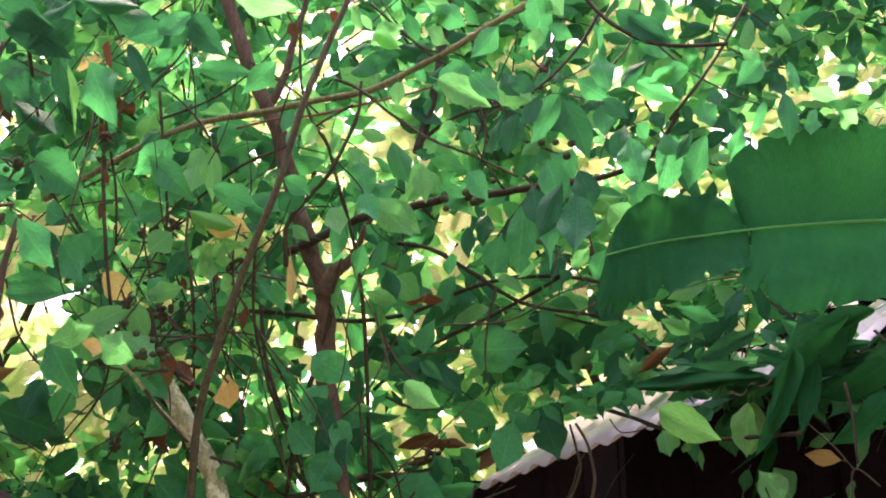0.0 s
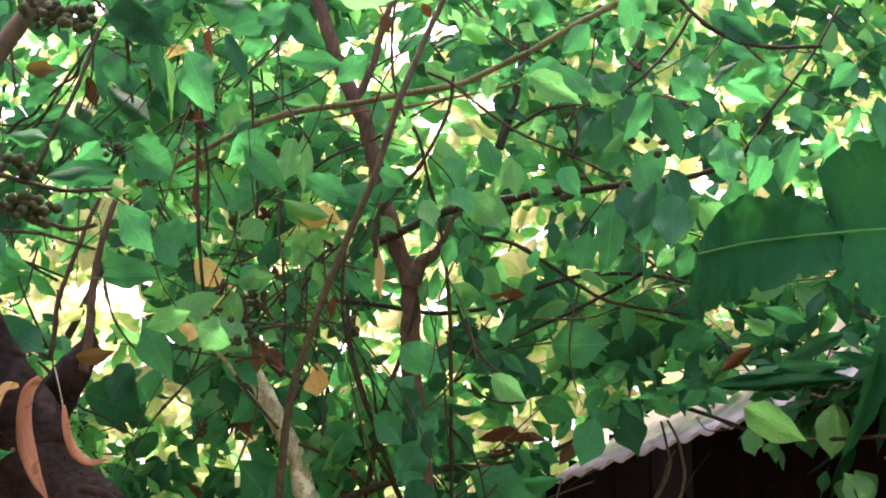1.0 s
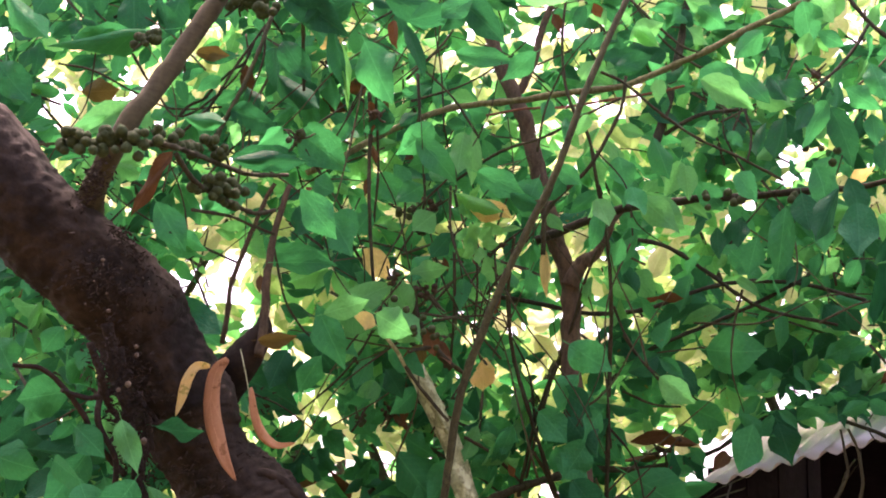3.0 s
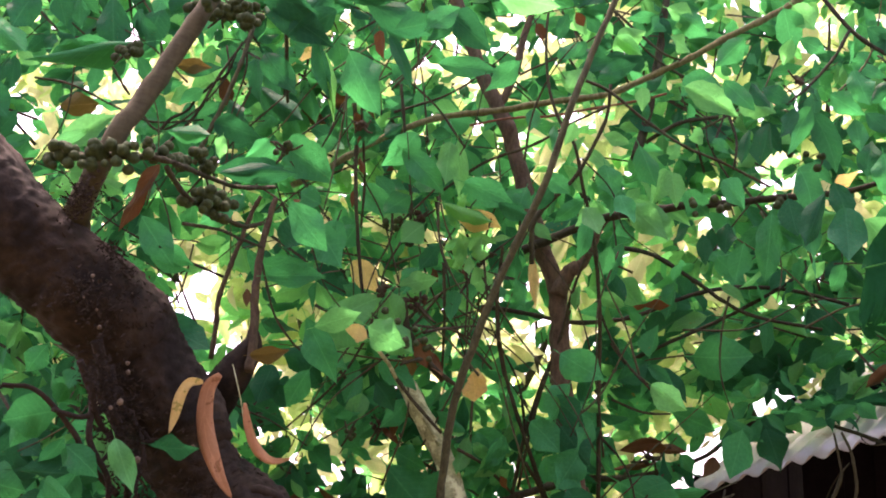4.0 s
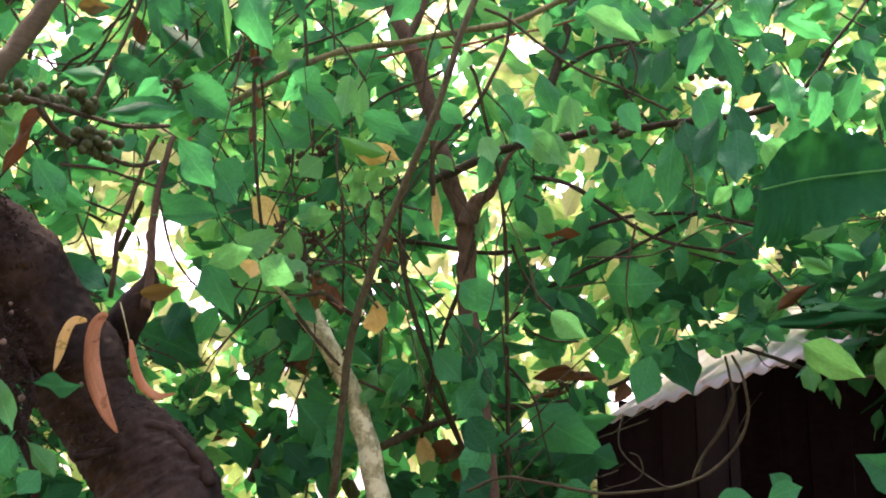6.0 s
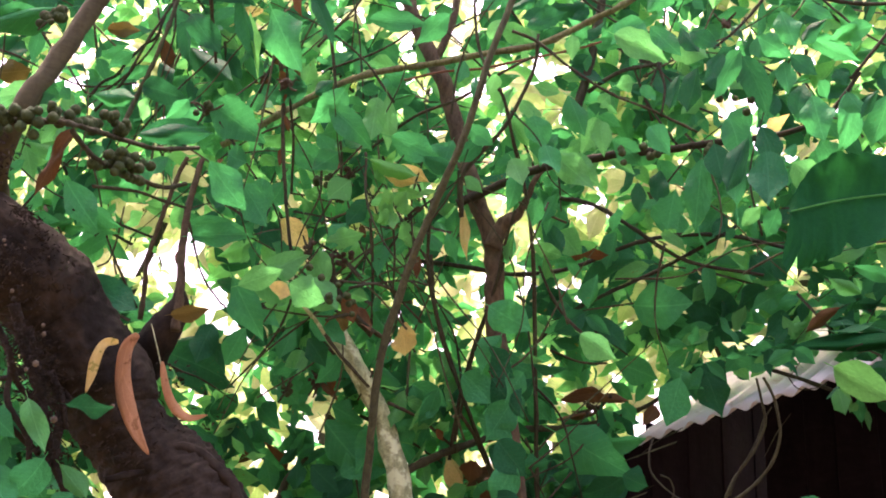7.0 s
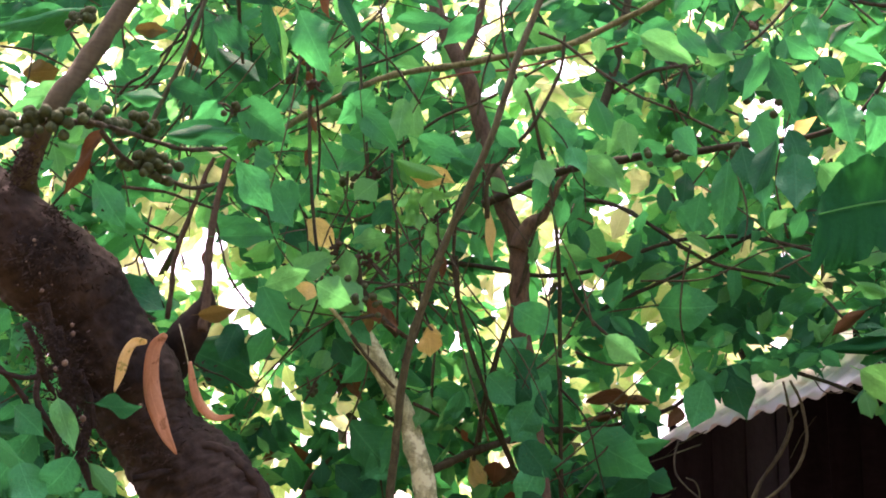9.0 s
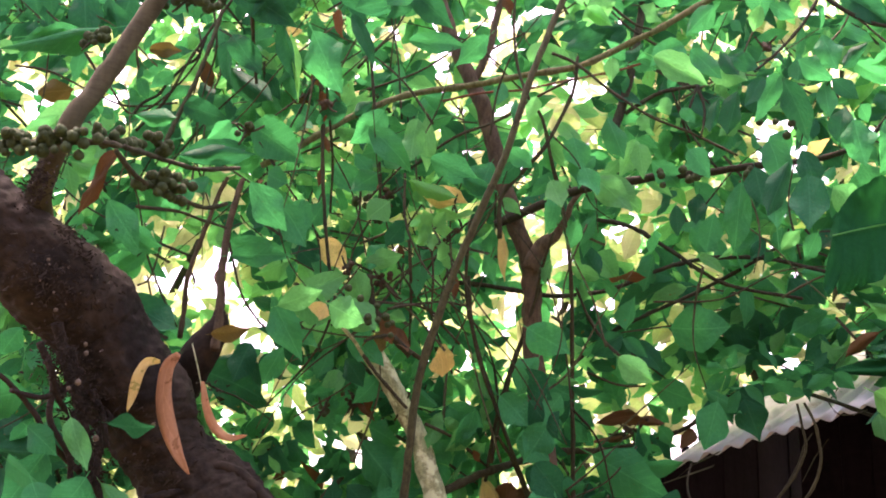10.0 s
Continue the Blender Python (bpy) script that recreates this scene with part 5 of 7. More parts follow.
leaf(fig_tree, (0.175, 4.16, 2.115), (0.222, 4.13, 1.931), 0.146, leaf_shaded, 3)
leaf(fig_tree, (0.333, 3.825, 2.007), (0.406, 3.795, 1.96), 0.085, leaf_shaded, 9)
leaf(fig_tree, (1.02, 3.812, 2.273), (0.97, 3.782, 2.196), 0.061, leaf_fresh, -10)
leaf(fig_tree, (0.872, 3.877, 2.405), (0.928, 3.847, 2.352), 0.050, leaf_mid, -4)
leaf(brown_tree, (0.671, 4.061, 2.518), (0.541, 4.031, 2.474), 0.065, leaf_mid, 2)
leaf(fig_tree, (-0.174, 4.067, 2.119), (-0.182, 4.037, 1.957), 0.059, leaf_fresh, 8)
leaf(fig_tree, (-0.101, 3.993, 1.992), (-0.058, 3.963, 1.917), 0.077, leaf_mid, 14)
leaf(fig_tree, (-0.073, 3.943, 2.105), (0.036, 3.913, 2.029), 0.088, leaf_shaded, -11)
leaf(fig_tree, (-0.018, 3.796, 2.259), (0.049, 3.766, 2.176), 0.061, leaf_mid, -5)
leaf(fig_tree, (0.05, 3.92, 2.253), (0.117, 3.89, 2.174), 0.063, leaf_mid, 1)
leaf(fig_tree, (-0.714, 3.355, 3.337), (-0.600, 3.325, 3.09), 0.128, leaf_mid, 7)
leaf(old_tree, (-1.023, 3.524, 3.386), (-0.985, 3.494, 3.206), 0.067, leaf_shaded, 13)
leaf(old_tree, (-1.03, 3.536, 3.295), (-0.859, 3.506, 3.152), 0.090, leaf_shaded, -12)
leaf(old_tree, (-1.035, 3.167, 2.83), (-0.795, 3.137, 2.822), 0.058, leaf_shaded, -6)
leaf(fig_tree, (-0.935, 3.566, 3.074), (-0.765, 3.536, 2.987), 0.096, leaf_mid, 0)
leaf(fig_tree, (-0.725, 3.496, 2.841), (-0.734, 3.466, 2.684), 0.094, leaf_mid, 6)
leaf(fig_tree, (-0.834, 3.252, 2.804), (-0.728, 3.222, 2.633), 0.093, leaf_mid, 12)
leaf(fig_tree, (-0.92, 3.393, 2.61), (-0.717, 3.363, 2.613), 0.071, leaf_mid, -13)
leaf(fig_tree, (-0.822, 3.566, 3.121), (-0.716, 3.536, 3.06), 0.057, leaf_mid, -7)
leaf(fig_tree, (-0.554, 3.493, 3.07), (-0.412, 3.463, 2.936), 0.083, leaf_mid, -1)
leaf(fig_tree, (-0.375, 3.559, 3.139), (-0.358, 3.529, 2.95), 0.059, leaf_lit, 5)
leaf(fig_tree, (-0.382, 3.666, 3.021), (-0.235, 3.636, 2.942), 0.093, leaf_mid, 11)
leaf(fig_tree, (-0.543, 3.501, 2.625), (-0.412, 3.471, 2.642), 0.061, leaf_lit, -14)
leaf(old_tree, (-1.131, 3.458, 3.119), (-0.955, 3.428, 3.061), 0.077, leaf_shaded, -8)
leaf(old_tree, (-1.237, 3.356, 3.039), (-1.089, 3.326, 3.01), 0.059, leaf_mid, -2)
leaf(fig_tree, (-0.778, 3.375, 3.345), (-0.74, 3.345, 3.091), 0.034, leaf_fresh, 4)
leaf(old_tree, (-1.26, 3.525, 3.322), (-1.117, 3.495, 3.316), 0.043, leaf_shaded, 10)
leaf(fig_tree, (-0.698, 3.715, 3.035), (-0.573, 3.685, 2.912), 0.083, leaf_mid, -15)
leaf(old_tree, (-1.255, 3.292, 2.763), (-1.15, 3.262, 2.601), 0.089, leaf_mid, -9)
leaf(fig_tree, (-0.475, 3.621, 3.416), (-0.248, 3.591, 3.381), 0.069, leaf_mid, -3)
leaf(old_tree, (-1.24, 3.428, 2.505), (-1.032, 3.398, 2.382), 0.098, leaf_shaded, 3)
leaf(old_tree, (-1.113, 3.873, 2.385), (-0.914, 3.843, 2.297), 0.136, leaf_shaded, 9)
leaf(fig_tree, (-0.792, 3.434, 2.529), (-0.695, 3.404, 2.325), 0.082, leaf_mid, 15)
leaf(fig_tree, (-0.763, 3.372, 2.453), (-0.617, 3.342, 2.496), 0.068, leaf_lit, -10)
leaf(fig_tree, (-0.606, 3.336, 2.463), (-0.488, 3.306, 2.394), 0.095, leaf_lit, -4)
leaf(fig_tree, (-0.656, 3.89, 2.405), (-0.684, 3.86, 2.266), 0.072, leaf_lit, 2)
leaf(fig_tree, (-0.581, 3.827, 2.177), (-0.44, 3.797, 1.99), 0.134, leaf_mid, 8)
leaf(fig_tree, (-0.868, 4.148, 2.28), (-0.78, 4.118, 2.166), 0.093, leaf_shaded, 14)
leaf(fig_tree, (-0.649, 4.167, 2.181), (-0.74, 4.137, 2.081), 0.101, leaf_shaded, -11)
leaf(old_tree, (-1.315, 3.375, 2.171), (-1.264, 3.345, 2.005), 0.047, leaf_lit, -5)
leaf(old_tree, (-1.312, 3.375, 1.989), (-1.24, 3.345, 1.853), 0.091, leaf_mid, 1)
leaf(old_tree, (-1.411, 3.375, 1.938), (-1.31, 3.345, 1.826), 0.096, leaf_mid, 7)
leaf(fig_tree, (-0.925, 4.139, 2.23), (-0.914, 4.109, 2.081), 0.079, leaf_shaded, 13)
leaf(fig_tree, (-0.907, 4.116, 2.3), (-0.986, 4.086, 2.177), 0.079, leaf_shaded, -12)
leaf(fig_tree, (-0.813, 4.129, 2.087), (-0.77, 4.099, 1.971), 0.069, leaf_mid, -6)
leaf(fig_tree, (-0.648, 4.023, 1.974), (-0.597, 3.993, 1.897), 0.080, leaf_mid, 0)
leaf(fig_tree, (-0.559, 3.841, 2.212), (-0.443, 3.811, 2.142), 0.086, leaf_mid, 6)
leaf(old_tree, (-1.038, 4.042, 2.384), (-0.906, 4.012, 2.292), 0.103, leaf_shaded, 12)
leaf(brown_tree, (-0.012, 3.685, 2.407), (-0.076, 3.655, 2.273), 0.096, leaf_mid, -15)
leaf(brown_tree, (-0.055, 3.685, 2.278), (0.032, 3.655, 2.15), 0.105, leaf_shaded, -9)
leaf(brown_tree, (0.025, 3.685, 2.213), (-0.057, 3.655, 2.075), 0.096, leaf_mid, -3)
leaf(brown_tree, (-0.036, 3.685, 2.093), (0.05, 3.655, 1.979), 0.105, leaf_shaded, 3)
leaf(brown_tree, (0.034, 3.685, 2.031), (-0.038, 3.655, 1.898), 0.096, leaf_mid, 9)
leaf(brown_tree, (-0.085, 3.685, 2.357), (0.036, 3.655, 2.274), 0.091, leaf_shaded, 15)
leaf(brown_tree, (0.057, 3.685, 2.292), (-0.017, 3.655, 2.19), 0.078, leaf_mid, -10)
leaf(brown_tree, (-0.091, 3.685, 2.15), (0.011, 3.655, 2.105), 0.087, leaf_mid, -4)
leaf(brown_tree, (-0.05, 3.685, 1.945), (0.034, 3.655, 1.844), 0.105, leaf_shaded, 2)
leaf(fig_tree, (-1.006, 3.315, 3.504), (-0.80, 3.285, 3.393), 0.105, leaf_shaded, 8)
leaf(fig_tree, (-0.291, 3.315, 3.495), (-0.077, 3.285, 3.428), 0.094, leaf_lit, 14)
leaf(fig_tree, (-0.423, 3.315, 3.435), (-0.271, 3.285, 3.293), 0.090, leaf_shaded, -11)
leaf(fig_tree, (-0.767, 3.335, 3.51), (-0.558, 3.305, 3.463), 0.063, leaf_shaded, -5)
leaf(fig_tree, (-0.686, 3.355, 3.49), (-0.468, 3.325, 3.358), 0.095, leaf_shaded, 1)
leaf(fig_tree, (-0.977, 3.415, 3.351), (-0.869, 3.385, 3.184), 0.080, leaf_shaded, 7)
leaf(fig_tree, (-0.811, 3.375, 3.392), (-0.751, 3.345, 3.144), 0.054, leaf_shaded, 13)
leaf(fig_tree, (0.848, 3.465, 3.496), (1.019, 3.435, 3.354), 0.098, leaf_shaded, -12)
leaf(brown_tree, (0.008, 3.475, 2.886), (0.056, 3.445, 2.774), 0.066, leaf_lit, -15)
leaf(brown_tree, (0.109, 3.475, 2.929), (0.14, 3.445, 2.809), 0.069, leaf_mid, -9)
leaf(brown_tree, (0.638, 3.475, 3.016), (0.691, 3.445, 2.875), 0.098, leaf_mid, -3)
leaf(brown_tree, (0.731, 3.475, 2.984), (0.777, 3.445, 2.854), 0.082, leaf_shaded, 3)
leaf(brown_tree, (0.599, 3.475, 2.933), (0.616, 3.445, 2.793), 0.082, leaf_shaded, 9)
leaf(brown_tree, (0.887, 3.475, 3.086), (0.906, 3.445, 2.912), 0.098, leaf_mid, 15)
leaf(brown_tree, (0.408, 3.475, 2.983), (0.476, 3.445, 2.88), 0.066, leaf_mid, -10)
leaf(old_tree, (-1.839, 3.315, 3.43), (-1.666, 3.285, 3.258), 0.097, leaf_mid, -15)
leaf(old_tree, (-1.259, 3.315, 3.31), (-1.678, 3.285, 3.262), 0.087, leaf_mid, 24)
leaf(old_tree, (-1.847, 3.375, 3.229), (-1.713, 3.345, 3.069), 0.111, leaf_shaded, 3)
leaf(old_tree, (-1.576, 3.435, 2.987), (-1.414, 3.405, 3.122), 0.084, leaf_lit, -10)
leaf(old_tree, (-1.461, 3.415, 3.539), (-1.435, 3.385, 3.314), 0.100, leaf_shaded, -4)
leaf(old_tree, (-1.28, 3.515, 3.335), (-1.137, 3.485, 3.322), 0.050, leaf_olive, 2)
leaf(old_tree, (-1.688, 3.395, 3.542), (-1.751, 3.365, 3.37), 0.096, leaf_shaded, 8)
leaf(old_tree, (-1.303, 3.435, 3.507), (-1.337, 3.405, 3.352), 0.097, leaf_shaded, 14)
leaf(old_tree, (-1.62, 3.435, 3.557), (-1.557, 3.405, 3.403), 0.091, leaf_shaded, -11)
leaf(old_tree, (-1.391, 3.315, 2.198), (-1.549, 3.285, 2.154), 0.119, leaf_mid, -5)
leaf(old_tree, (-1.475, 3.355, 2.34), (-1.357, 3.325, 2.218), 0.082, leaf_mid, 1)
leaf(old_tree, (-1.252, 3.215, 2.157), (-1.191, 3.185, 1.978), 0.063, leaf_lit, 7)
leaf(old_tree, (-1.524, 3.315, 2.033), (-1.235, 3.285, 2.005), 0.094, leaf_shaded, 13)
leaf(old_tree, (-1.634, 3.335, 2.018), (-1.476, 3.305, 1.97), 0.110, leaf_mid, -12)
leaf(old_tree, (-1.7, 3.415, 2.368), (-1.628, 3.385, 2.253), 0.097, leaf_mid, -6)
leaf(old_tree, (-1.531, 3.375, 2.123), (-1.595, 3.345, 2.045), 0.095, leaf_shaded, 0)
leaf(old_tree, (-1.497, 3.415, 2.406), (-1.547, 3.385, 2.321), 0.071, leaf_mid, 6)
leaf(old_tree, (-1.747, 3.465, 2.654), (-1.731, 3.435, 2.526), 0.082, leaf_shaded, 12)
leaf(old_tree, (-1.239, 3.015, 1.927), (-1.159, 2.985, 1.787), 0.085, leaf_mid, -15)
leaf(old_tree, (-1.099, 3.035, 1.942), (-1.145, 3.005, 1.827), 0.094, leaf_mid, -9)
leaf(old_tree, (-1.292, 3.055, 2.063), (-1.199, 3.025, 1.992), 0.072, leaf_mid, -3)
leaf(old_tree, (-1.03, 3.065, 1.859), (-1.076, 3.035, 1.793), 0.063, leaf_mid, 3)
leaf(old_tree, (-1.298, 3.115, 2.28), (-1.309, 3.085, 2.205), 0.064, leaf_mid, 9)
leaf(old_tree, (-1.343, 3.075, 1.98), (-1.237, 3.045, 1.914), 0.087, leaf_mid, 15)
leaf(old_tree, (-1.114, 3.135, 1.939), (-1.025, 3.105, 1.841), 0.050, leaf_lit, -10)
leaf(old_tree, (-1.63, 3.515, 3.186), (-1.491, 3.485, 3.181), 0.076, leaf_olive, 2)
leaf(old_tree, (-1.154, 2.995, 2.085), (-1.085, 2.965, 1.94), 0.056, leaf_lit, -15)
leaf(fig_tree, (-0.929, 3.515, 3.089), (-0.742, 3.485, 2.954), 0.123, leaf_mid, -9)
leaf(old_tree, (-0.83, 3.315, 2.916), (-1.052, 3.285, 2.891), 0.072, leaf_shaded, -3)
leaf(fig_tree, (-0.792, 3.465, 2.805), (-0.67, 3.435, 2.658), 0.098, leaf_mid, 3)
leaf(fig_tree, (-0.899, 3.515, 2.837), (-0.795, 3.485, 2.724), 0.106, leaf_shaded, 9)
leaf(fig_tree, (-0.972, 3.495, 2.69), (-0.766, 3.465, 2.63), 0.076, leaf_mid, 15)
leaf(fig_tree, (-0.888, 3.435, 3.041), (-0.978, 3.405, 2.936), 0.071, leaf_mid, -10)
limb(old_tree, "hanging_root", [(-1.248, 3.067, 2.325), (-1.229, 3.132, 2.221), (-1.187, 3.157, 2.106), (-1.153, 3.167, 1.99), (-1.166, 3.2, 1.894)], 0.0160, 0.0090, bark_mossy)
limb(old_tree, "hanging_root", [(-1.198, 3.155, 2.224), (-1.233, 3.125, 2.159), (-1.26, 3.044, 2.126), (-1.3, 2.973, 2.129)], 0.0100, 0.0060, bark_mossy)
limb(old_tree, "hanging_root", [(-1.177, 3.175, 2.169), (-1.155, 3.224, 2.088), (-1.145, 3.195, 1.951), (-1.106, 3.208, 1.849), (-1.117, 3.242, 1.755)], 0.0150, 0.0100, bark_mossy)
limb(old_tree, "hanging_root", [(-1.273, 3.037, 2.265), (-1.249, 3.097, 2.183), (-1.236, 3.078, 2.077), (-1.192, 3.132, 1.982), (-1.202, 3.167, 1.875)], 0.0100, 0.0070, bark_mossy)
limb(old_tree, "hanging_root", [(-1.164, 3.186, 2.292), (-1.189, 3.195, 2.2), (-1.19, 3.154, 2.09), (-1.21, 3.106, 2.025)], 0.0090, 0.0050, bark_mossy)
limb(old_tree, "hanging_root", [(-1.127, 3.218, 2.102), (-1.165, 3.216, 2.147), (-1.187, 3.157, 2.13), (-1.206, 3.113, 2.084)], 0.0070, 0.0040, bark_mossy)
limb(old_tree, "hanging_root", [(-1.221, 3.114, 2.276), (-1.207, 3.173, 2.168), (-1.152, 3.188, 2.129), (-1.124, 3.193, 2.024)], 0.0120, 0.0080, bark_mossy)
leaf(shrub, (1.558, 4.029, 2.195), (1.439, 4.053, 2.219), 0.052, leaf_yellow, 0, "leaf", "yellow-blotched leaf")
leaf(fig_tree, (0.113, 3.865, 2.151), (0.377, 3.835, 1.994), 0.150, leaf_mid, 0)
leaf(shrub, (0.933, 3.735, 2.327), (1.129, 3.705, 2.22), 0.110, leaf_fresh, 0)
leaf(shrub, (1.223, 3.755, 2.353), (1.193, 3.725, 2.172), 0.089, leaf_fresh, 8)
leaf(shrub, (0.965, 3.745, 2.263), (0.978, 3.715, 2.176), 0.053, leaf_lit, -6)
leaf(shrub, (1.301, 3.735, 2.038), (1.229, 3.705, 2.125), 0.085, leaf_lit, 0)
leaf(shrub, (1.32, 3.735, 1.885), (1.088, 3.705, 1.976), 0.127, leaf_mid, 5)
leaf(shrub, (1.27, 3.915, 2.384), (1.238, 3.885, 2.207), 0.108, leaf_fresh, 8)
leaf(shrub, (1.376, 3.965, 2.066), (1.301, 3.935, 2.159), 0.098, leaf_lit, 0)
leaf(fig_tree, (-0.593, 3.635, 2.452), (-0.475, 3.605, 2.329), 0.079, leaf_mid, -15)
leaf(fig_tree, (-0.482, 3.655, 2.465), (-0.525, 3.625, 2.358), 0.069, leaf_olive, -9)
leaf(fig_tree, (-0.602, 3.645, 2.38), (-0.534, 3.615, 2.296), 0.069, leaf_shaded, -3)
leaf(fig_tree, (0.142, 4.015, 2.251), (0.294, 3.985, 2.285), 0.042, leaf_brown, -15, "leaf", "dry red-brown leaf")
leaf(fig_tree, (0.201, 4.035, 2.298), (0.322, 4.005, 2.256), 0.050, leaf_brown, -9, "leaf", "dry red-brown leaf")
leaf(fig_tree, (0.469, 4.015, 2.251), (0.425, 3.985, 2.173), 0.046, leaf_brown, -3, "leaf", "dry red-brown leaf")
leaf(fig_tree, (-0.425, 3.475, 2.883), (-0.262, 3.445, 2.81), 0.056, leaf_fresh, -15)
leaf(fig_tree, (-0.258, 3.495, 2.805), (-0.358, 3.465, 2.818), 0.049, leaf_yellow, -9, "leaf", "yellowed leaf")
leaf(fig_tree, (-0.334, 3.475, 2.726), (-0.354, 3.445, 2.776), 0.036, leaf_fresh, -3)
leaf(fig_tree, (-0.329, 3.475, 2.725), (-0.291, 3.445, 2.765), 0.036, leaf_fresh, 3)
leaf(fig_tree, (-0.327, 3.475, 2.72), (-0.272, 3.445, 2.706), 0.036, leaf_fresh, 9)
leaf(fig_tree, (-0.331, 3.475, 2.714), (-0.313, 3.445, 2.644), 0.036, leaf_fresh, 15)
leaf(fig_tree, (-0.337, 3.475, 2.717), (-0.379, 3.445, 2.672), 0.036, leaf_fresh, -10)
leaf(fig_tree, (-0.508, 3.515, 2.496), (-0.583, 3.485, 2.585), 0.103, leaf_lit, -4)
leaf(fig_tree, (-0.657, 3.515, 2.835), (-0.693, 3.485, 2.733), 0.073, leaf_mid, 2)
leaf(fig_tree, (-0.457, 3.515, 2.831), (-0.526, 3.485, 2.759), 0.083, leaf_lit, 8)
leaf(fig_tree, (-0.501, 3.565, 2.941), (-0.591, 3.535, 2.867), 0.077, leaf_mid, 14)
leaf(fig_tree, (-0.732, 3.465, 2.517), (-0.599, 3.435, 2.452), 0.108, leaf_lit, -11)
leaf(fig_tree, (-0.609, 3.475, 2.528), (-0.485, 3.445, 2.406), 0.095, leaf_lit, -5)
leaf(brown_tree, (0.176, 3.565, 3.133), (0.231, 3.535, 2.982), 0.074, leaf_mid, -15)
leaf(brown_tree, (0.105, 3.615, 3.032), (0.098, 3.585, 2.9), 0.075, leaf_mid, -9)
leaf(brown_tree, (0.275, 3.615, 3.078), (0.232, 3.585, 2.939), 0.068, leaf_lit, -3)
leaf(brown_tree, (0.13, 3.515, 2.927), (0.256, 3.485, 2.792), 0.093, leaf_lit, 3)
leaf(fig_tree, (-0.371, 3.515, 2.97), (-0.185, 3.485, 2.894), 0.083, leaf_mid, 9)
leaf(fig_tree, (-0.391, 3.515, 3.112), (-0.41, 3.485, 2.933), 0.066, leaf_lit, 15)
leaf(fig_tree, (-0.492, 3.535, 3.145), (-0.558, 3.505, 3.006), 0.093, leaf_mid, -10)
leaf(fig_tree, (-0.47, 3.535, 3.024), (-0.54, 3.505, 2.96), 0.073, leaf_mid, -4)
leaf(fig_tree, (-0.331, 3.565, 2.647), (-0.252, 3.535, 2.676), 0.084, leaf_lit, 2)
leaf(fig_tree, (-0.466, 3.515, 2.7), (-0.513, 3.485, 2.603), 0.073, leaf_mid, 8)
leaf(brown_tree, (0.432, 3.615, 3.399), (0.326, 3.585, 3.296), 0.096, leaf_mid, 14)
leaf(brown_tree, (0.491, 3.615, 3.338), (0.604, 3.585, 3.244), 0.102, leaf_lit, -11)
limb(shrub, "stem", [(1.097, 3.55, 0), (1.147, 3.55, 0.757), (1.183, 3.55, 1.412), (1.207, 3.55, 1.872), (1.222, 3.55, 1.997), (1.208, 3.55, 2.059)], 0.0034, 0.0020, bark_dark)
limb(shrub, "stem", [(1.258, 3.56, 0), (1.308, 3.56, 0.756), (1.353, 3.56, 1.412), (1.425, 3.56, 1.845), (1.436, 3.56, 1.997), (1.453, 3.56, 2.106), (1.518, 3.56, 2.059)], 0.0034, 0.0027, bark_dark)
limb(shrub, "shoot", [(1.45, 3.55, 2.104), (1.402, 3.55, 2.167), (1.331, 3.55, 2.239)], 0.0028, 0.0021, bark_dark)
limb(shrub, "shoot", [(1.315, 3.55, 1.867), (1.395, 3.55, 1.912), (1.482, 3.55, 1.95)], 0.0028, 0.0021, bark_dark)
limb(shrub, "shoot", [(1.464, 3.6, 2.354), (1.474, 3.6, 2.256), (1.475, 3.6, 2.127)], 0.0056, 0.0035, bark_dark)


# ---- figs on the old tree ----
fig_dry = bark_material("dried fig", (0.016, 0.014, 0.008), (0.07, 0.055, 0.03), 60.0, 0.8)


def fig(tree, place, r, mat=fig_skin):
    bm = bmesh.new()
    bmesh.ops.create_icosphere(bm, subdivisions=2, radius=r)
    for v in bm.verts:
        k = v.co.z / r
        v.co.z *= 0.92
        if k < -0.9:
            v.co.z += 0.18 * r
        if k > 0.8:
            v.co.z += 0.25 * r * (k - 0.8) * 5
        v.co *= 1 + 0.05 * noise.noise(v.co * 60 + Vector(place) * 9)
    for f in bm.faces:
        f.smooth = True
    rot = Euler((random.uniform(-0.7, 0.7), random.uniform(-0.7, 0.7), 0)).to_matrix().to_4x4()
    bm.transform(under(tree) @ Matrix.Translation(place) @ rot)
    return part("fig", bm, mat, tree)


rng = random.Random(11)


def figs_along(tree, a, b, count, spread, r):
    a, b = Vector(a), Vector(b)
    for i in range(count):
        c = a.lerp(b, rng.random()) + Vector((rng.uniform(-1, 1), rng.uniform(-1, 0.4), rng.uniform(-1, 1))) * spread
        fig(tree, c, r * rng.uniform(0.75, 1.15))


figs_along(old_tree, (-1.329, 2.822, 2.722), (-1.147, 2.835, 2.729), 46, 0.030, 0.0145)
figs_along(old_tree, (-1.121, 2.836, 2.749), (-1.001, 3.089, 2.822), 32, 0.026, 0.0148)
figs_along(old_tree, (-1.032, 2.975, 2.682), (-0.963, 3.173, 2.716), 36, 0.028, 0.015)
figs_along(old_tree, (-1.372, 3.3, 3.258), (-1.314, 3.3, 3.275), 8, 0.025, 0.016)
figs_along(old_tree, (-1.148, 3.26, 3.39), (-0.974, 3.26, 3.359), 26, 0.045, 0.016)
figs_along(old_tree, (-1.033, 2.98, 3.256), (-0.925, 3, 3.228), 18, 0.028, 0.0145)
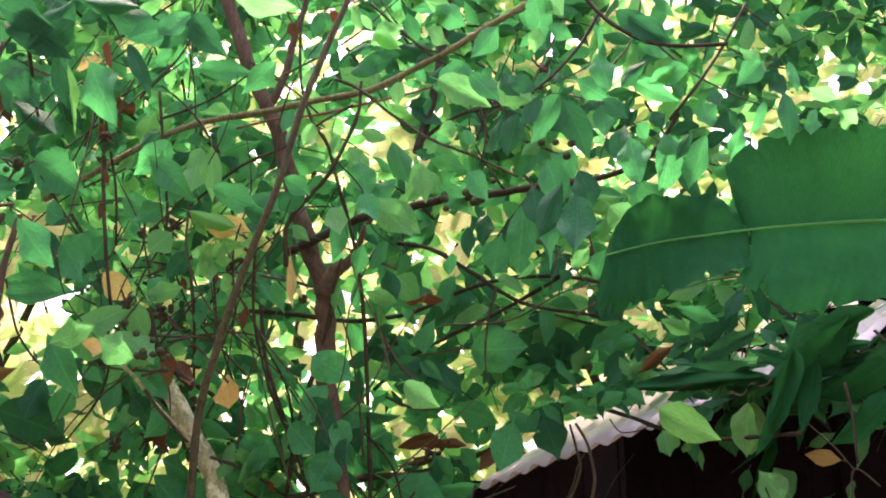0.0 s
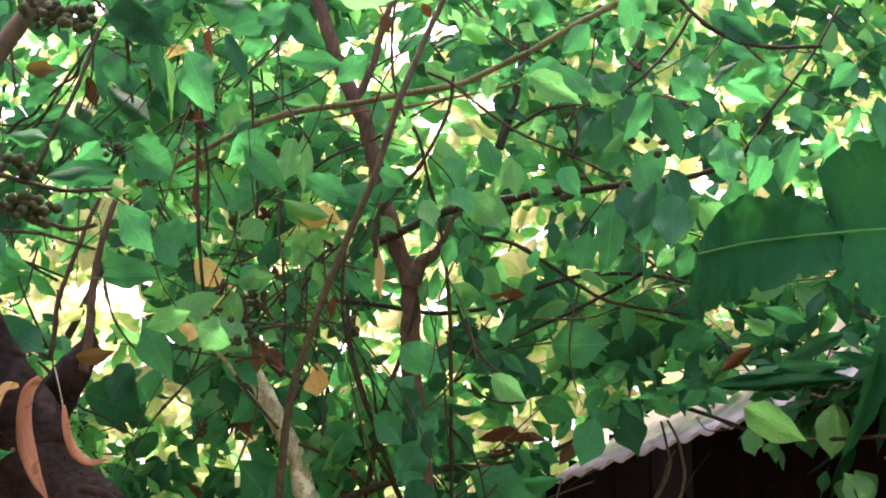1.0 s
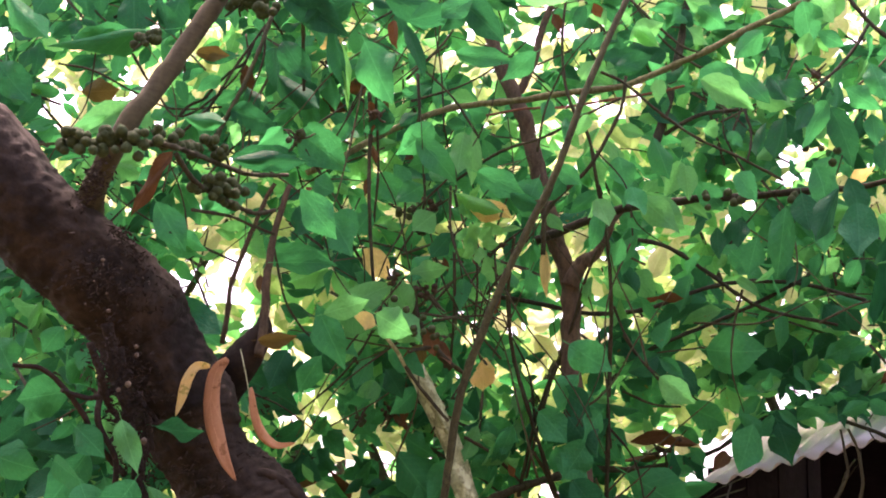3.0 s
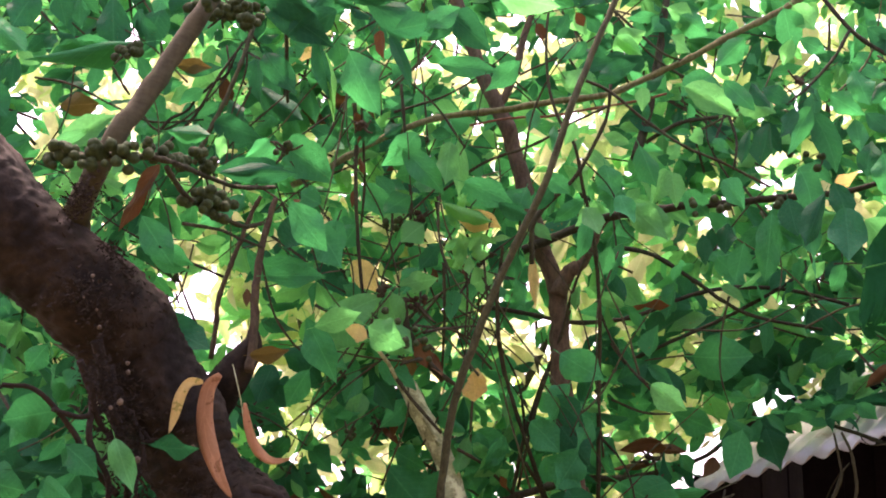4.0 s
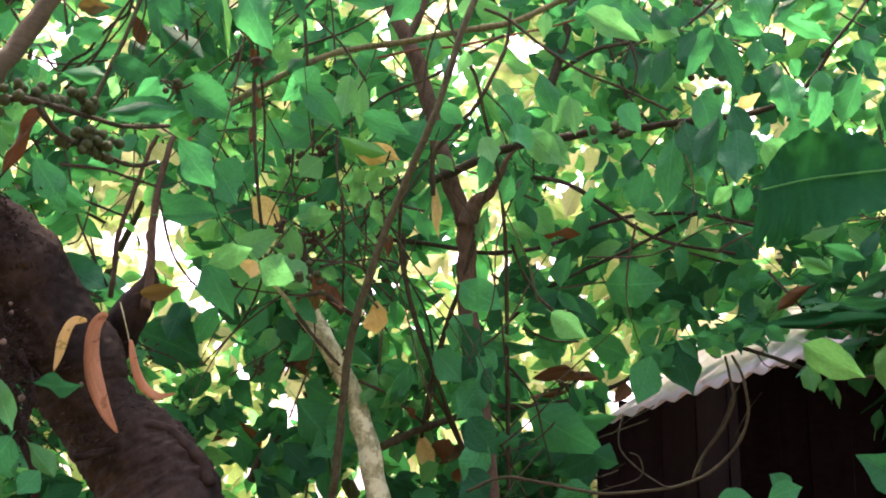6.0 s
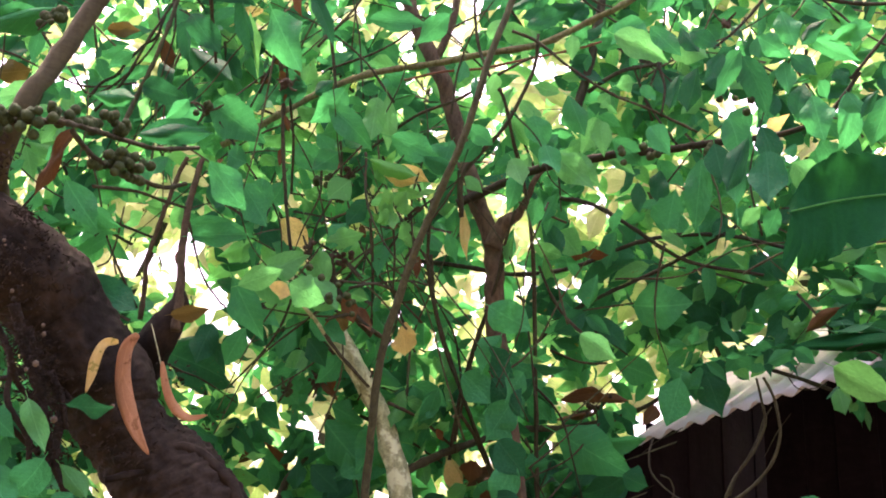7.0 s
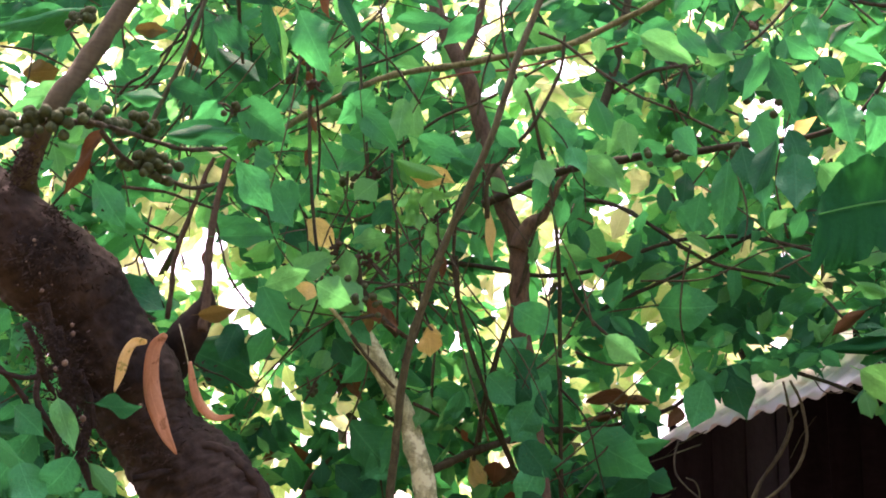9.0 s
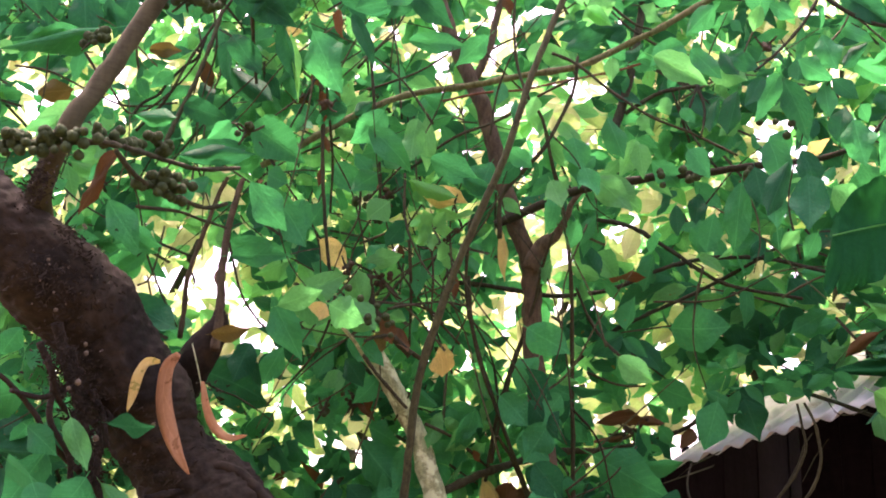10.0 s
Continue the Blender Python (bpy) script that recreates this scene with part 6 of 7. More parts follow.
figs_along(fig_tree, (-0.62, 3.618, 2.888), (-0.474, 3.618, 2.809), 12, 0.03, 0.011)
figs_along(fig_tree, (-0.553, 3.425, 2.5), (-0.426, 3.425, 2.405), 12, 0.03, 0.011)
figs_along(brown_tree, (0.288, 3.593, 2.923), (0.571, 3.593, 2.972), 10, 0.045, 0.013)
figs_along(brown_tree, (0.609, 3.534, 3.073), (0.731, 3.534, 3.022), 5, 0.04, 0.012)

def cluster(tree, place, count, spread, mat):
    """Figs on short crooked spurs, some of them dry."""
    place = Vector(place)
    for i in range(5):
        tip = place + Vector((rng.uniform(-1, 1), rng.uniform(-0.5, 0.5), rng.uniform(-1, 1))) * spread * 1.6
        mid = place.lerp(tip, 0.5) + Vector((0, 0, rng.uniform(-0.3, 0.3) * spread))
        limb(tree, "spur", [tuple(place), tuple(mid), tuple(tip)], 0.005, 0.0025, bark_brown)
    for i in range(count * 2 // 3):
        c = place + Vector((rng.gauss(0, 0.42), rng.gauss(0, 0.35), rng.gauss(0, 0.42))) * spread
        fig(tree, c, rng.uniform(0.006, 0.011), mat)


cluster(fig_tree, (-0.487, 3.576, 2.858), 16, 0.035, fig_dry)
cluster(fig_tree, (-0.471, 3.519, 2.574), 18, 0.04, fig_dry)
cluster(fig_tree, (-0.652, 3.419, 3.096), 12, 0.025, fig_dry)
cluster(old_tree, (-0.852, 3.27, 2.947), 12, 0.03, fig_skin)
cluster(fig_tree, (-0.591, 3.841, 2.272), 16, 0.03, fig_dry)
cluster(fig_tree, (-0.675, 3.771, 2.238), 10, 0.03, fig_skin)
cluster(fig_tree, (-0.288, 3.538, 2.732), 10, 0.03, fig_dry)
cluster(fig_tree, (-0.577, 3.487, 2.605), 10, 0.03, fig_dry)
cluster(old_tree, (-1.349, 3.27, 3.24), 10, 0.025, fig_skin)
cluster(old_tree, (-1.073, 3.27, 3.373), 14, 0.03, fig_skin)
cluster(brown_tree, (0.641, 3.424, 3.277), 7, 0.02, fig_dry)
cluster(brown_tree, (0.276, 4.039, 2.241), 14, 0.05, fig_dry)

# pale fungus buttons and moss tufts on the old trunk
fungus = bark_material("pale fungus", (0.05, 0.042, 0.028), (0.17, 0.15, 0.105), 80.0, 0.3)


def button(tree, place, r):
    bm = bmesh.new()
    bmesh.ops.create_icosphere(bm, subdivisions=1, radius=r)
    for v in bm.verts:
        v.co.y *= 0.6
        v.co *= 1 + 0.15 * noise.noise(v.co * 90 + Vector(place) * 7)
    for f in bm.faces:
        f.smooth = True
    bm.transform(under(tree) @ Matrix.Translation(place))
    return part("fungus_button", bm, fungus, tree)


button(old_tree, (-1.159, 3.057, 2.267), 0.0064)
button(old_tree, (-1.156, 3.061, 2.245), 0.0074)
button(old_tree, (-1.164, 3.053, 2.168), 0.0096)
button(old_tree, (-1.181, 3.038, 2.15), 0.0064)
button(old_tree, (-1.005, 3.19, 2.085), 0.0074)
button(old_tree, (-1.117, 3.095, 2.034), 0.0096)
button(old_tree, (-1.217, 2.983, 2.337), 0.0064)
button(old_tree, (-1.237, 2.944, 2.458), 0.0053)
button(old_tree, (-1.244, 2.966, 2.452), 0.0036)
button(old_tree, (-1.229, 2.991, 2.43), 0.0027)
button(old_tree, (-1.215, 3.02, 2.461), 0.0036)
button(old_tree, (-1.255, 2.953, 2.404), 0.0027)
button(old_tree, (-1.192, 3.059, 2.404), 0.0027)
button(old_tree, (-1.231, 2.988, 2.384), 0.0036)
button(old_tree, (-1.174, 3.075, 2.454), 0.0027)
button(old_tree, (-1.263, 2.943, 2.341), 0.0027)
button(old_tree, (-1.212, 3.026, 2.364), 0.0027)


def moss_patch(tree, a, b, count, spread, seed):
    """Short dark moss and root fibres hanging from the bark, joined."""
    rng = random.Random(seed)
    verts, faces = [], []
    a, b = Vector(a), Vector(b)
    for _ in range(count):
        c = a.lerp(b, rng.random()) + Vector((rng.gauss(0, spread), rng.gauss(-0.02, 0.02), rng.gauss(0, spread)))
        d = Vector((rng.uniform(-1, 1), rng.uniform(-1.2, 0.2), rng.uniform(-1, 0.6))).normalized() * rng.uniform(0.006, 0.022)
        e = d.cross(Vector((0.3, 1, 0.1))).normalized() * rng.uniform(0.0012, 0.004)
        k = len(verts)
        verts += [c - e - tree.location, c + e - tree.location, c + d + e * 0.3 - tree.location, c + d - e * 0.3 - tree.location]
        faces.append((k, k + 1, k + 2, k + 3))
    me = bpy.data.meshes.new("moss")
    me.from_pydata(verts, [], faces)
    me.materials.append(moss)
    ob = new("moss", me)
    ob.parent = tree
    tagged(ob, "dark moss and root fibres", kind="stuff")


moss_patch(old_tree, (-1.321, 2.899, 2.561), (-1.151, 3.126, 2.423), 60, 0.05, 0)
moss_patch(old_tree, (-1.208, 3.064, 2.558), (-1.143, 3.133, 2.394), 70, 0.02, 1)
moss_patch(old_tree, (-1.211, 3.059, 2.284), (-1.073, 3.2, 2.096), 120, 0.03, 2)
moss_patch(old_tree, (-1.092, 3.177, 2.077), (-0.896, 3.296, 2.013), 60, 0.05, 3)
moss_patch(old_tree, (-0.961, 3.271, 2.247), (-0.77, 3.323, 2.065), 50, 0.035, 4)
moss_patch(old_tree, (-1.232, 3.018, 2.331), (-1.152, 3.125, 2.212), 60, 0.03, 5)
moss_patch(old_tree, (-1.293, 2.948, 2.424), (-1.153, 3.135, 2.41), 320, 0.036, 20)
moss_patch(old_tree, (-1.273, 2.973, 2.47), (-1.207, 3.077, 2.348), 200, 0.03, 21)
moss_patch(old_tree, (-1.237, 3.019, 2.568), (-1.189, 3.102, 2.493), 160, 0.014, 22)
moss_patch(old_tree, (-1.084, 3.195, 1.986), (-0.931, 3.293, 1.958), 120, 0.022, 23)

# Tufts added to darken the foot of the leaning branch.
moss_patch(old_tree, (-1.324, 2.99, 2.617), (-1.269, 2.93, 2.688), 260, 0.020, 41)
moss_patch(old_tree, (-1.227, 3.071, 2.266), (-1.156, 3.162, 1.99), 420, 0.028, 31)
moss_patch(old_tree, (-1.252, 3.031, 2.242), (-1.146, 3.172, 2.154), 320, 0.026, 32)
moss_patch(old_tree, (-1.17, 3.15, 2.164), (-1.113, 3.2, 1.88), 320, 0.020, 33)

# ---- banana plant ----
banana = thing("banana_plant", (2.05, 3.6, 0), "banana plant with a broad torn dark green leaf", "plant")


def banana_half(ribs, side, widths, name, notches=()):
    """One side of a banana blade along its rib, pleated, with its own torn edge."""
    verts, faces, uvs = [], [], []
    n = len(ribs)
    for i, c in enumerate(ribs):
        v = i / (n - 1)
        torn = 1.0
        for at, deep, wide in notches:
            torn *= 1 - deep * max(0.0, 1 - abs(v - at) / wide) ** 0.7
        for k in range(10):
            u = k / 9
            w = widths(v) * u * torn * (1 + 0.02 * math.sin(v * 41) + 0.012 * math.sin(v * 97))
            pleat = 0.0011 * u * math.sin(i * 1.15 + 0.6 * u) + 0.016 * u * noise.noise(Vector((v * 9, u * 2, side * 3.0))) + 0.016 * u * noise.noise(Vector((v * 22 - u * 2, u, side * 5.0)))
            fold = 0.03 * u * u * math.sin(v * 7 + side)
            verts.append(c + Vector((-0.10 * u * w * 4 * (1 - v), -0.16 * math.sin(u * 1.7) * w + pleat + fold, side * w)) - banana.location)
            uvs.append((0.5 + 0.45 * u * side, v))
    for i in range(n - 1):
        for k in range(9):
            a = i * 10 + k
            faces.append((a, a + 10, a + 11, a + 1) if side > 0 else (a, a + 1, a + 11, a + 10))
    ob = new(name, mesh_of(name, verts, faces, uvs, leaf_banana))
    ob.parent = banana
    return ob


rib_line = spline([(0.802, 3.45, 2.699), (0.953, 3.47, 2.74), (1.203, 3.49, 2.776), (1.399, 3.51, 2.796), (1.596, 3.53, 2.808), (1.799, 3.55, 2.8), (1.941, 3.57, 2.711)], 36)
limb(banana, "midrib", [tuple(p + Vector((0, -0.006, 0))) for p in rib_line[::18]], 0.002, 0.006, leaf_lit, "pale green midrib")


def along(*stops):
    return lambda v: float(np.interp(v, [s[0] for s in stops], [s[1] for s in stops]))


banana_half(rib_line[0:74], 1, along((0, 0.006), (0.1, 0.045), (0.3, 0.10), (0.5, 0.125), (0.85, 0.115), (0.95, 0.07), (1, 0.02)), "blade", [(0.62, 0.10, 0.03)])
banana_half(rib_line[0:74], -1, along((0, 0.01), (0.06, 0.15), (0.13, 0.20), (0.22, 0.195), (0.4, 0.175), (0.6, 0.16), (0.8, 0.135), (1, 0.115)), "blade", [(0.19, 0.28, 0.035), (0.36, 0.12, 0.02), (0.55, 0.2, 0.03), (0.76, 0.14, 0.02)])
banana_half(rib_line[73:], 1, along((0, 0.03), (0.03, 0.19), (0.1, 0.25), (0.3, 0.27), (0.7, 0.27), (0.9, 0.2), (1, 0.06)), "blade", [(0.16, 0.10, 0.012)])
banana_half(rib_line[75:], -1, along((0, 0.16), (0.1, 0.21), (0.24, 0.27), (0.32, 0.26), (0.6, 0.22), (0.9, 0.15), (1, 0.04)), "blade", [(0.10, 0.22, 0.018), (0.35, 0.12, 0.014)])
limb(banana, "stalk", [tuple(rib_line[-1]), (2.12, 3.64, 2.2), (2.06, 3.65, 1.2), (2.05, 3.6, 0.0)], 0.05, 0.11, bark_smooth, "dull green layered banana stalk")

leaf(banana, (1.365, 3.813, 2.426), (0.855, 3.86, 2.393), 0.054, leaf_banana, 6, "side_leaf", "long dark drooping leaf")
leaf(banana, (1.373, 3.876, 2.475), (0.955, 3.884, 2.453), 0.034, leaf_shaded, 2, "side_leaf", "long dark drooping leaf")
leaf(banana, (1.407, 3.954, 2.448), (1.125, 3.978, 2.4), 0.053, leaf_banana, -21, "side_leaf", "long dark drooping leaf")
leaf(banana, (1.434, 4.012, 2.44), (1.269, 4.042, 2.29), 0.047, leaf_banana, -20, "side_leaf", "long dark drooping leaf")
leaf(banana, (1.488, 3.753, 2.543), (1.323, 3.736, 2.329), 0.071, leaf_banana, -24, "side_leaf", "long dark drooping leaf")
leaf(banana, (1.579, 3.678, 2.583), (1.335, 3.728, 2.39), 0.076, leaf_banana, -21, "side_leaf", "long dark drooping leaf")
leaf(banana, (1.445, 4.135, 2.447), (1.297, 4.098, 2.154), 0.036, leaf_banana, -22, "side_leaf", "long dark drooping leaf")
leaf(banana, (1.65, 3.822, 2.504), (1.474, 3.837, 2.368), 0.072, leaf_banana, 14, "side_leaf", "long dark drooping leaf")
leaf(banana, (1.421, 3.794, 2.432), (1.249, 3.834, 2.514), 0.053, leaf_banana, 20, "side_leaf", "long dark drooping leaf")
leaf(banana, (1.541, 3.861, 2.445), (1.658, 3.903, 2.311), 0.066, leaf_banana, 20, "side_leaf", "long dark drooping leaf")
leaf(banana, (1.384, 4.163, 2.318), (1.288, 4.131, 2.092), 0.036, leaf_banana, 14, "side_leaf", "long dark drooping leaf")
leaf(banana, (1.483, 3.996, 2.4), (1.418, 4.009, 2.222), 0.042, leaf_banana, -21, "side_leaf", "long dark drooping leaf")
leaf(banana, (1.63, 3.675, 2.604), (1.331, 3.645, 2.42), 0.090, leaf_banana, -13, "side_leaf", "long dark drooping leaf")
leaf(banana, (1.552, 3.675, 2.6), (1.309, 3.645, 2.321), 0.092, leaf_banana, -7, "side_leaf", "long dark drooping leaf")
leaf(banana, (1.358, 3.675, 2.509), (1.248, 3.645, 2.182), 0.067, leaf_banana, -1, "side_leaf", "long dark drooping leaf")
leaf(banana, (1.322, 3.675, 2.363), (1.22, 3.645, 2.167), 0.054, leaf_banana, 5, "side_leaf", "long dark drooping leaf")
leaf(banana, (1.261, 3.675, 2.537), (1.054, 3.645, 2.43), 0.054, leaf_shaded, 11, "side_leaf", "long dark drooping leaf")
leaf(banana, (1.257, 3.675, 2.439), (0.927, 3.645, 2.416), 0.050, leaf_shaded, -14, "side_leaf", "long dark drooping leaf")
leaf(banana, (1.634, 3.675, 2.448), (1.448, 3.645, 2.291), 0.115, leaf_banana, -2, "side_leaf", "long dark drooping leaf")
leaf(banana, (1.622, 3.675, 2.352), (1.464, 3.645, 2.174), 0.103, leaf_banana, 4, "side_leaf", "long dark drooping leaf")
leaf(banana, (1.414, 3.675, 2.462), (1.344, 3.645, 2.224), 0.059, leaf_banana, 10, "side_leaf", "long dark drooping leaf")

# ---- shed ----
shed = thing("shed", (1.2, 4.6, 0), "dark open shed under a weathered corrugated iron roof", "shed")
EAVE_A, EAVE_B, RIDGE_C = Vector((0.379, 4.311, 2.149)), Vector((0.839, 4.098, 2.283)), Vector((1.059, 5.251, 2.718))
ALONG = (EAVE_B - EAVE_A).normalized()
UP = (RIDGE_C - EAVE_A).normalized()
OUT = ALONG.cross(UP).normalized()
rverts, rfaces = [], []
cols, pitch = 212, 0.076
for i in range(cols + 1):
    s = i * pitch / 12
    for k in range(9):
        d = k * 0.22 + (0.012 * noise.noise(Vector((s * 9, 0, 3))) if k == 0 else 0)
        rverts.append(EAVE_A + ALONG * s + UP * d + OUT * (0.011 * math.sin(2 * math.pi * i / 12) + 0.01 * noise.noise(Vector((s * 2, d * 2, 0)))) - shed.location)
for i in range(cols):
    for k in range(8):
        a = i * 9 + k
        rfaces.append((a, a + 9, a + 10, a + 1))
rme = bpy.data.meshes.new("roof_sheet")
rme.from_pydata(rverts, [], rfaces)
rme.polygons.foreach_set("use_smooth", np.ones(len(rme.polygons), dtype=bool))
rme.materials.append(tin)
roof = new("roof_sheet", rme)
roof.parent = shed
tagged(roof, "silvery corrugated iron sheet with a scalloped edge and rust stains")
roof.modifiers.new("thickness", "SOLIDIFY").thickness = 0.002


def box(bm, size, m):
    bmesh.ops.create_cube(bm, size=1.0, matrix=m @ Matrix.Diagonal((*size, 1)))


def roof_height(x, y):
    """The height of the roof sheet over a place of the yard."""
    n = ALONG.cross(UP)
    return EAVE_A.z - (n.x * (x - EAVE_A.x) + n.y * (y - EAVE_A.y)) / n.z


flat = Vector((ALONG.x, ALONG.y, 0)).normalized()
yaw = math.atan2(flat.y, flat.x)
inward = Vector((-flat.y, flat.x, 0))
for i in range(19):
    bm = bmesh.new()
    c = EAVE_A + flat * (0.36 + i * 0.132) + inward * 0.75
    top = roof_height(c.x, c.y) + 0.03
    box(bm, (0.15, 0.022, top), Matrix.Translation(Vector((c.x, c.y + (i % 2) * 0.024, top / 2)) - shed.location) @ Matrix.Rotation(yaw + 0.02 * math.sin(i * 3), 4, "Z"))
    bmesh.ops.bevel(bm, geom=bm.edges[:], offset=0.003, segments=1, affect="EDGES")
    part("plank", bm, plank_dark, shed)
# Side boards added so the dark interior starts right under the roof corner.
side = Vector((UP.x, UP.y, 0)).normalized()
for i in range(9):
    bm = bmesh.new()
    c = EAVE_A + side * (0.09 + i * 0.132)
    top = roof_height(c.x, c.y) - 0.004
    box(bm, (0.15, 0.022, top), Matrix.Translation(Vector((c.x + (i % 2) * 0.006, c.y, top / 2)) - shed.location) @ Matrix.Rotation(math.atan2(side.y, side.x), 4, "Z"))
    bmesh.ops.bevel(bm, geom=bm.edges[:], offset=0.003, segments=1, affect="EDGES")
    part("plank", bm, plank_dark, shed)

# ---- leaf mass ----
SHAFTS_NOTCH = [
    (-1.07, 2.71, 0.034), (-1.03, 2.62, 0.036), (-0.97, 2.49, 0.036), (-0.91, 2.46, 0.030), (-0.95, 2.57, 0.034), (-1.08, 2.54, 0.030), (-1.11, 2.65, 0.026), (-1.01, 2.69, 0.026),
]
SHAFTS_CREST = [
    (-1.67, 3.19, 0.030), (-1.64, 3.26, 0.028), (-1.70, 3.15, 0.026), (-1.53, 3.44, 0.022), (-1.46, 3.48, 0.020), (-1.70, 3.33, 0.026), (-1.66, 3.26, 0.024), (-1.49, 3.36, 0.022), (-1.53, 3.27, 0.020), (-1.36, 3.53, 0.020), (-1.24, 3.52, 0.024), (-1.03, 2.41, 0.026), (-1.07, 2.46, 0.026), (-0.96, 2.19, 0.022), (-0.97, 2.13, 0.014),
]
SHAFTS_WEST = [
    (-1.76, 3.36, 0.026), (-1.74, 3.30, 0.031), (-1.75, 3.21, 0.031), (-1.70, 3.22, 0.022), (-1.53, 3.30, 0.026), (-1.57, 3.26, 0.019),
    (-1.42, 3.35, 0.014), (-1.36, 3.41, 0.013), (-1.43, 3.24, 0.022), (-1.40, 3.29, 0.018), (-1.25, 3.52, 0.024), (-1.27, 3.47, 0.026),
    (-1.31, 3.44, 0.017), (-1.18, 3.45, 0.012), (-1.55, 2.90, 0.025), (-1.72, 3.00, 0.015), (-1.31, 2.61, 0.018), (-1.24, 2.62, 0.021),
    (-1.18, 2.60, 0.032), (-1.15, 2.64, 0.035), (-1.12, 2.56, 0.024), (-1.07, 2.58, 0.038), (-0.97, 2.59, 0.030), (-0.95, 2.51, 0.038),
    (-0.94, 2.44, 0.035), (-0.91, 2.48, 0.021), (-0.52, 3.50, 0.012), (-0.51, 3.47, 0.012), (-0.47, 3.41, 0.012), (-0.58, 3.37, 0.012),
    (-0.42, 3.50, 0.013), (-0.41, 3.45, 0.013),
]
SHAFTS_MIDDLE = [
    (-0.39, 3.40, 0.012), (-0.38, 3.52, 0.013), (-0.36, 3.46, 0.013), (-0.35, 3.41, 0.013), (-0.34, 3.36, 0.018), (-0.35, 3.31, 0.024),
    (-0.30, 3.50, 0.012), (-0.29, 3.50, 0.012), (-0.25, 3.64, 0.010), (-0.19, 3.54, 0.019), (-0.16, 3.50, 0.014), (-0.19, 3.37, 0.017),
    (-0.18, 3.41, 0.014), (-0.20, 3.34, 0.012), (-0.04, 3.55, 0.014), (0.20, 3.67, 0.012), (0.25, 3.52, 0.012), (0.17, 3.36, 0.012),
    (-0.00, 3.29, 0.012), (0.07, 3.28, 0.020), (0.12, 3.29, 0.020), (0.16, 3.29, 0.017), (0.10, 3.23, 0.020), (0.05, 3.24, 0.014),
    (0.45, 3.64, 0.009), (0.50, 3.64, 0.012), (0.57, 3.44, 0.013), (0.82, 3.54, 0.022), (0.90, 3.54, 0.012), (0.92, 3.68, 0.012),
    (1.04, 3.65, 0.014), (0.86, 3.37, 0.012),
]
SHAFTS_EAST = [
    (1.06, 3.28, 0.012), (0.74, 3.15, 0.018), (0.65, 3.13, 0.012), (0.68, 3.12, 0.013), (-0.24, 3.06, 0.012), (-0.05, 3.09, 0.019),
    (0.06, 3.00, 0.015), (-0.19, 2.67, 0.013), (0.02, 2.73, 0.018), (0.05, 2.71, 0.018), (0.26, 2.82, 0.021), (0.20, 2.79, 0.012),
    (0.28, 2.69, 0.018), (-0.11, 2.58, 0.025), (-0.12, 2.53, 0.031), (-0.13, 2.48, 0.021), (0.02, 2.62, 0.015), (-0.24, 2.55, 0.016),
    (0.17, 2.56, 0.032), (0.41, 2.88, 0.018), (0.47, 3.05, 0.015), (0.66, 3.03, 0.018), (0.69, 3.06, 0.015), (0.81, 2.97, 0.012),
    (0.85, 2.59, 0.021), (-0.98, 2.21, 0.021), (-0.77, 2.32, 0.021), (-0.74, 2.31, 0.015), (-0.79, 2.25, 0.021), (-0.82, 2.22, 0.021),
    (-0.83, 2.19, 0.016), (-0.75, 2.22, 0.021),
]
SHAFTS_LOW = [
    (-0.76, 2.17, 0.016), (-0.86, 2.33, 0.009), (-0.70, 2.13, 0.015), (-0.69, 2.09, 0.015), (-0.63, 2.13, 0.015), (-0.60, 2.12, 0.021),
    (-0.56, 2.16, 0.018), (-0.54, 2.14, 0.019), (-0.56, 2.09, 0.015), (-0.35, 2.50, 0.012), (-0.30, 2.49, 0.015), (-0.00, 2.48, 0.009),
    (-0.09, 2.40, 0.012), (-0.23, 2.37, 0.012), (-0.24, 2.26, 0.015), (-0.11, 2.20, 0.009), (0.11, 2.29, 0.015), (0.26, 2.29, 0.018),
    (0.27, 2.24, 0.018), (0.18, 2.20, 0.018), (0.23, 2.19, 0.009), (0.28, 2.19, 0.010), (0.34, 2.45, 0.009), (0.40, 2.36, 0.012),
    (0.45, 2.50, 0.012), (0.58, 2.35, 0.015), (0.77, 2.45, 0.010), (0.71, 2.40, 0.013), (0.40, 2.25, 0.013), (-1.08, 2.56, 0.050),
    (-1.06, 2.66, 0.035), (-0.97, 2.60, 0.047),
]
SHAFTS_TRUNK = [
    (-0.92, 2.49, 0.050), (-0.94, 2.42, 0.032), (-0.98, 2.21, 0.019), (-1.23, 2.61, 0.024), (-0.68, 2.09, 0.012), (-0.91, 2.48, 0.050),
    (-0.93, 2.53, 0.038), (-0.86, 2.43, 0.032), (-0.74, 2.24, 0.015), (-0.57, 2.12, 0.022), (-0.51, 2.15, 0.013), (-0.61, 2.11, 0.012),
    (-0.65, 2.07, 0.015), (-0.73, 1.93, 0.021), (-0.69, 1.86, 0.018), (-0.40, 1.87, 0.019), (-0.51, 1.87, 0.018), (-1.17, 1.90, 0.027),
    (-1.20, 1.94, 0.021), (1.33, 3.26, 0.029), (1.39, 3.29, 0.024), (1.30, 3.14, 0.012), (-0.02, 2.16, 0.012), (-0.10, 2.05, 0.012),
    (0.04, 2.58, 0.015), (0.30, 2.26, 0.015), (0.17, 2.06, 0.018), (0.01, 2.00, 0.012), (-0.22, 1.95, 0.013), (-0.17, 1.93, 0.010),
    (-0.37, 1.90, 0.015), (-0.64, 2.02, 0.012),
]
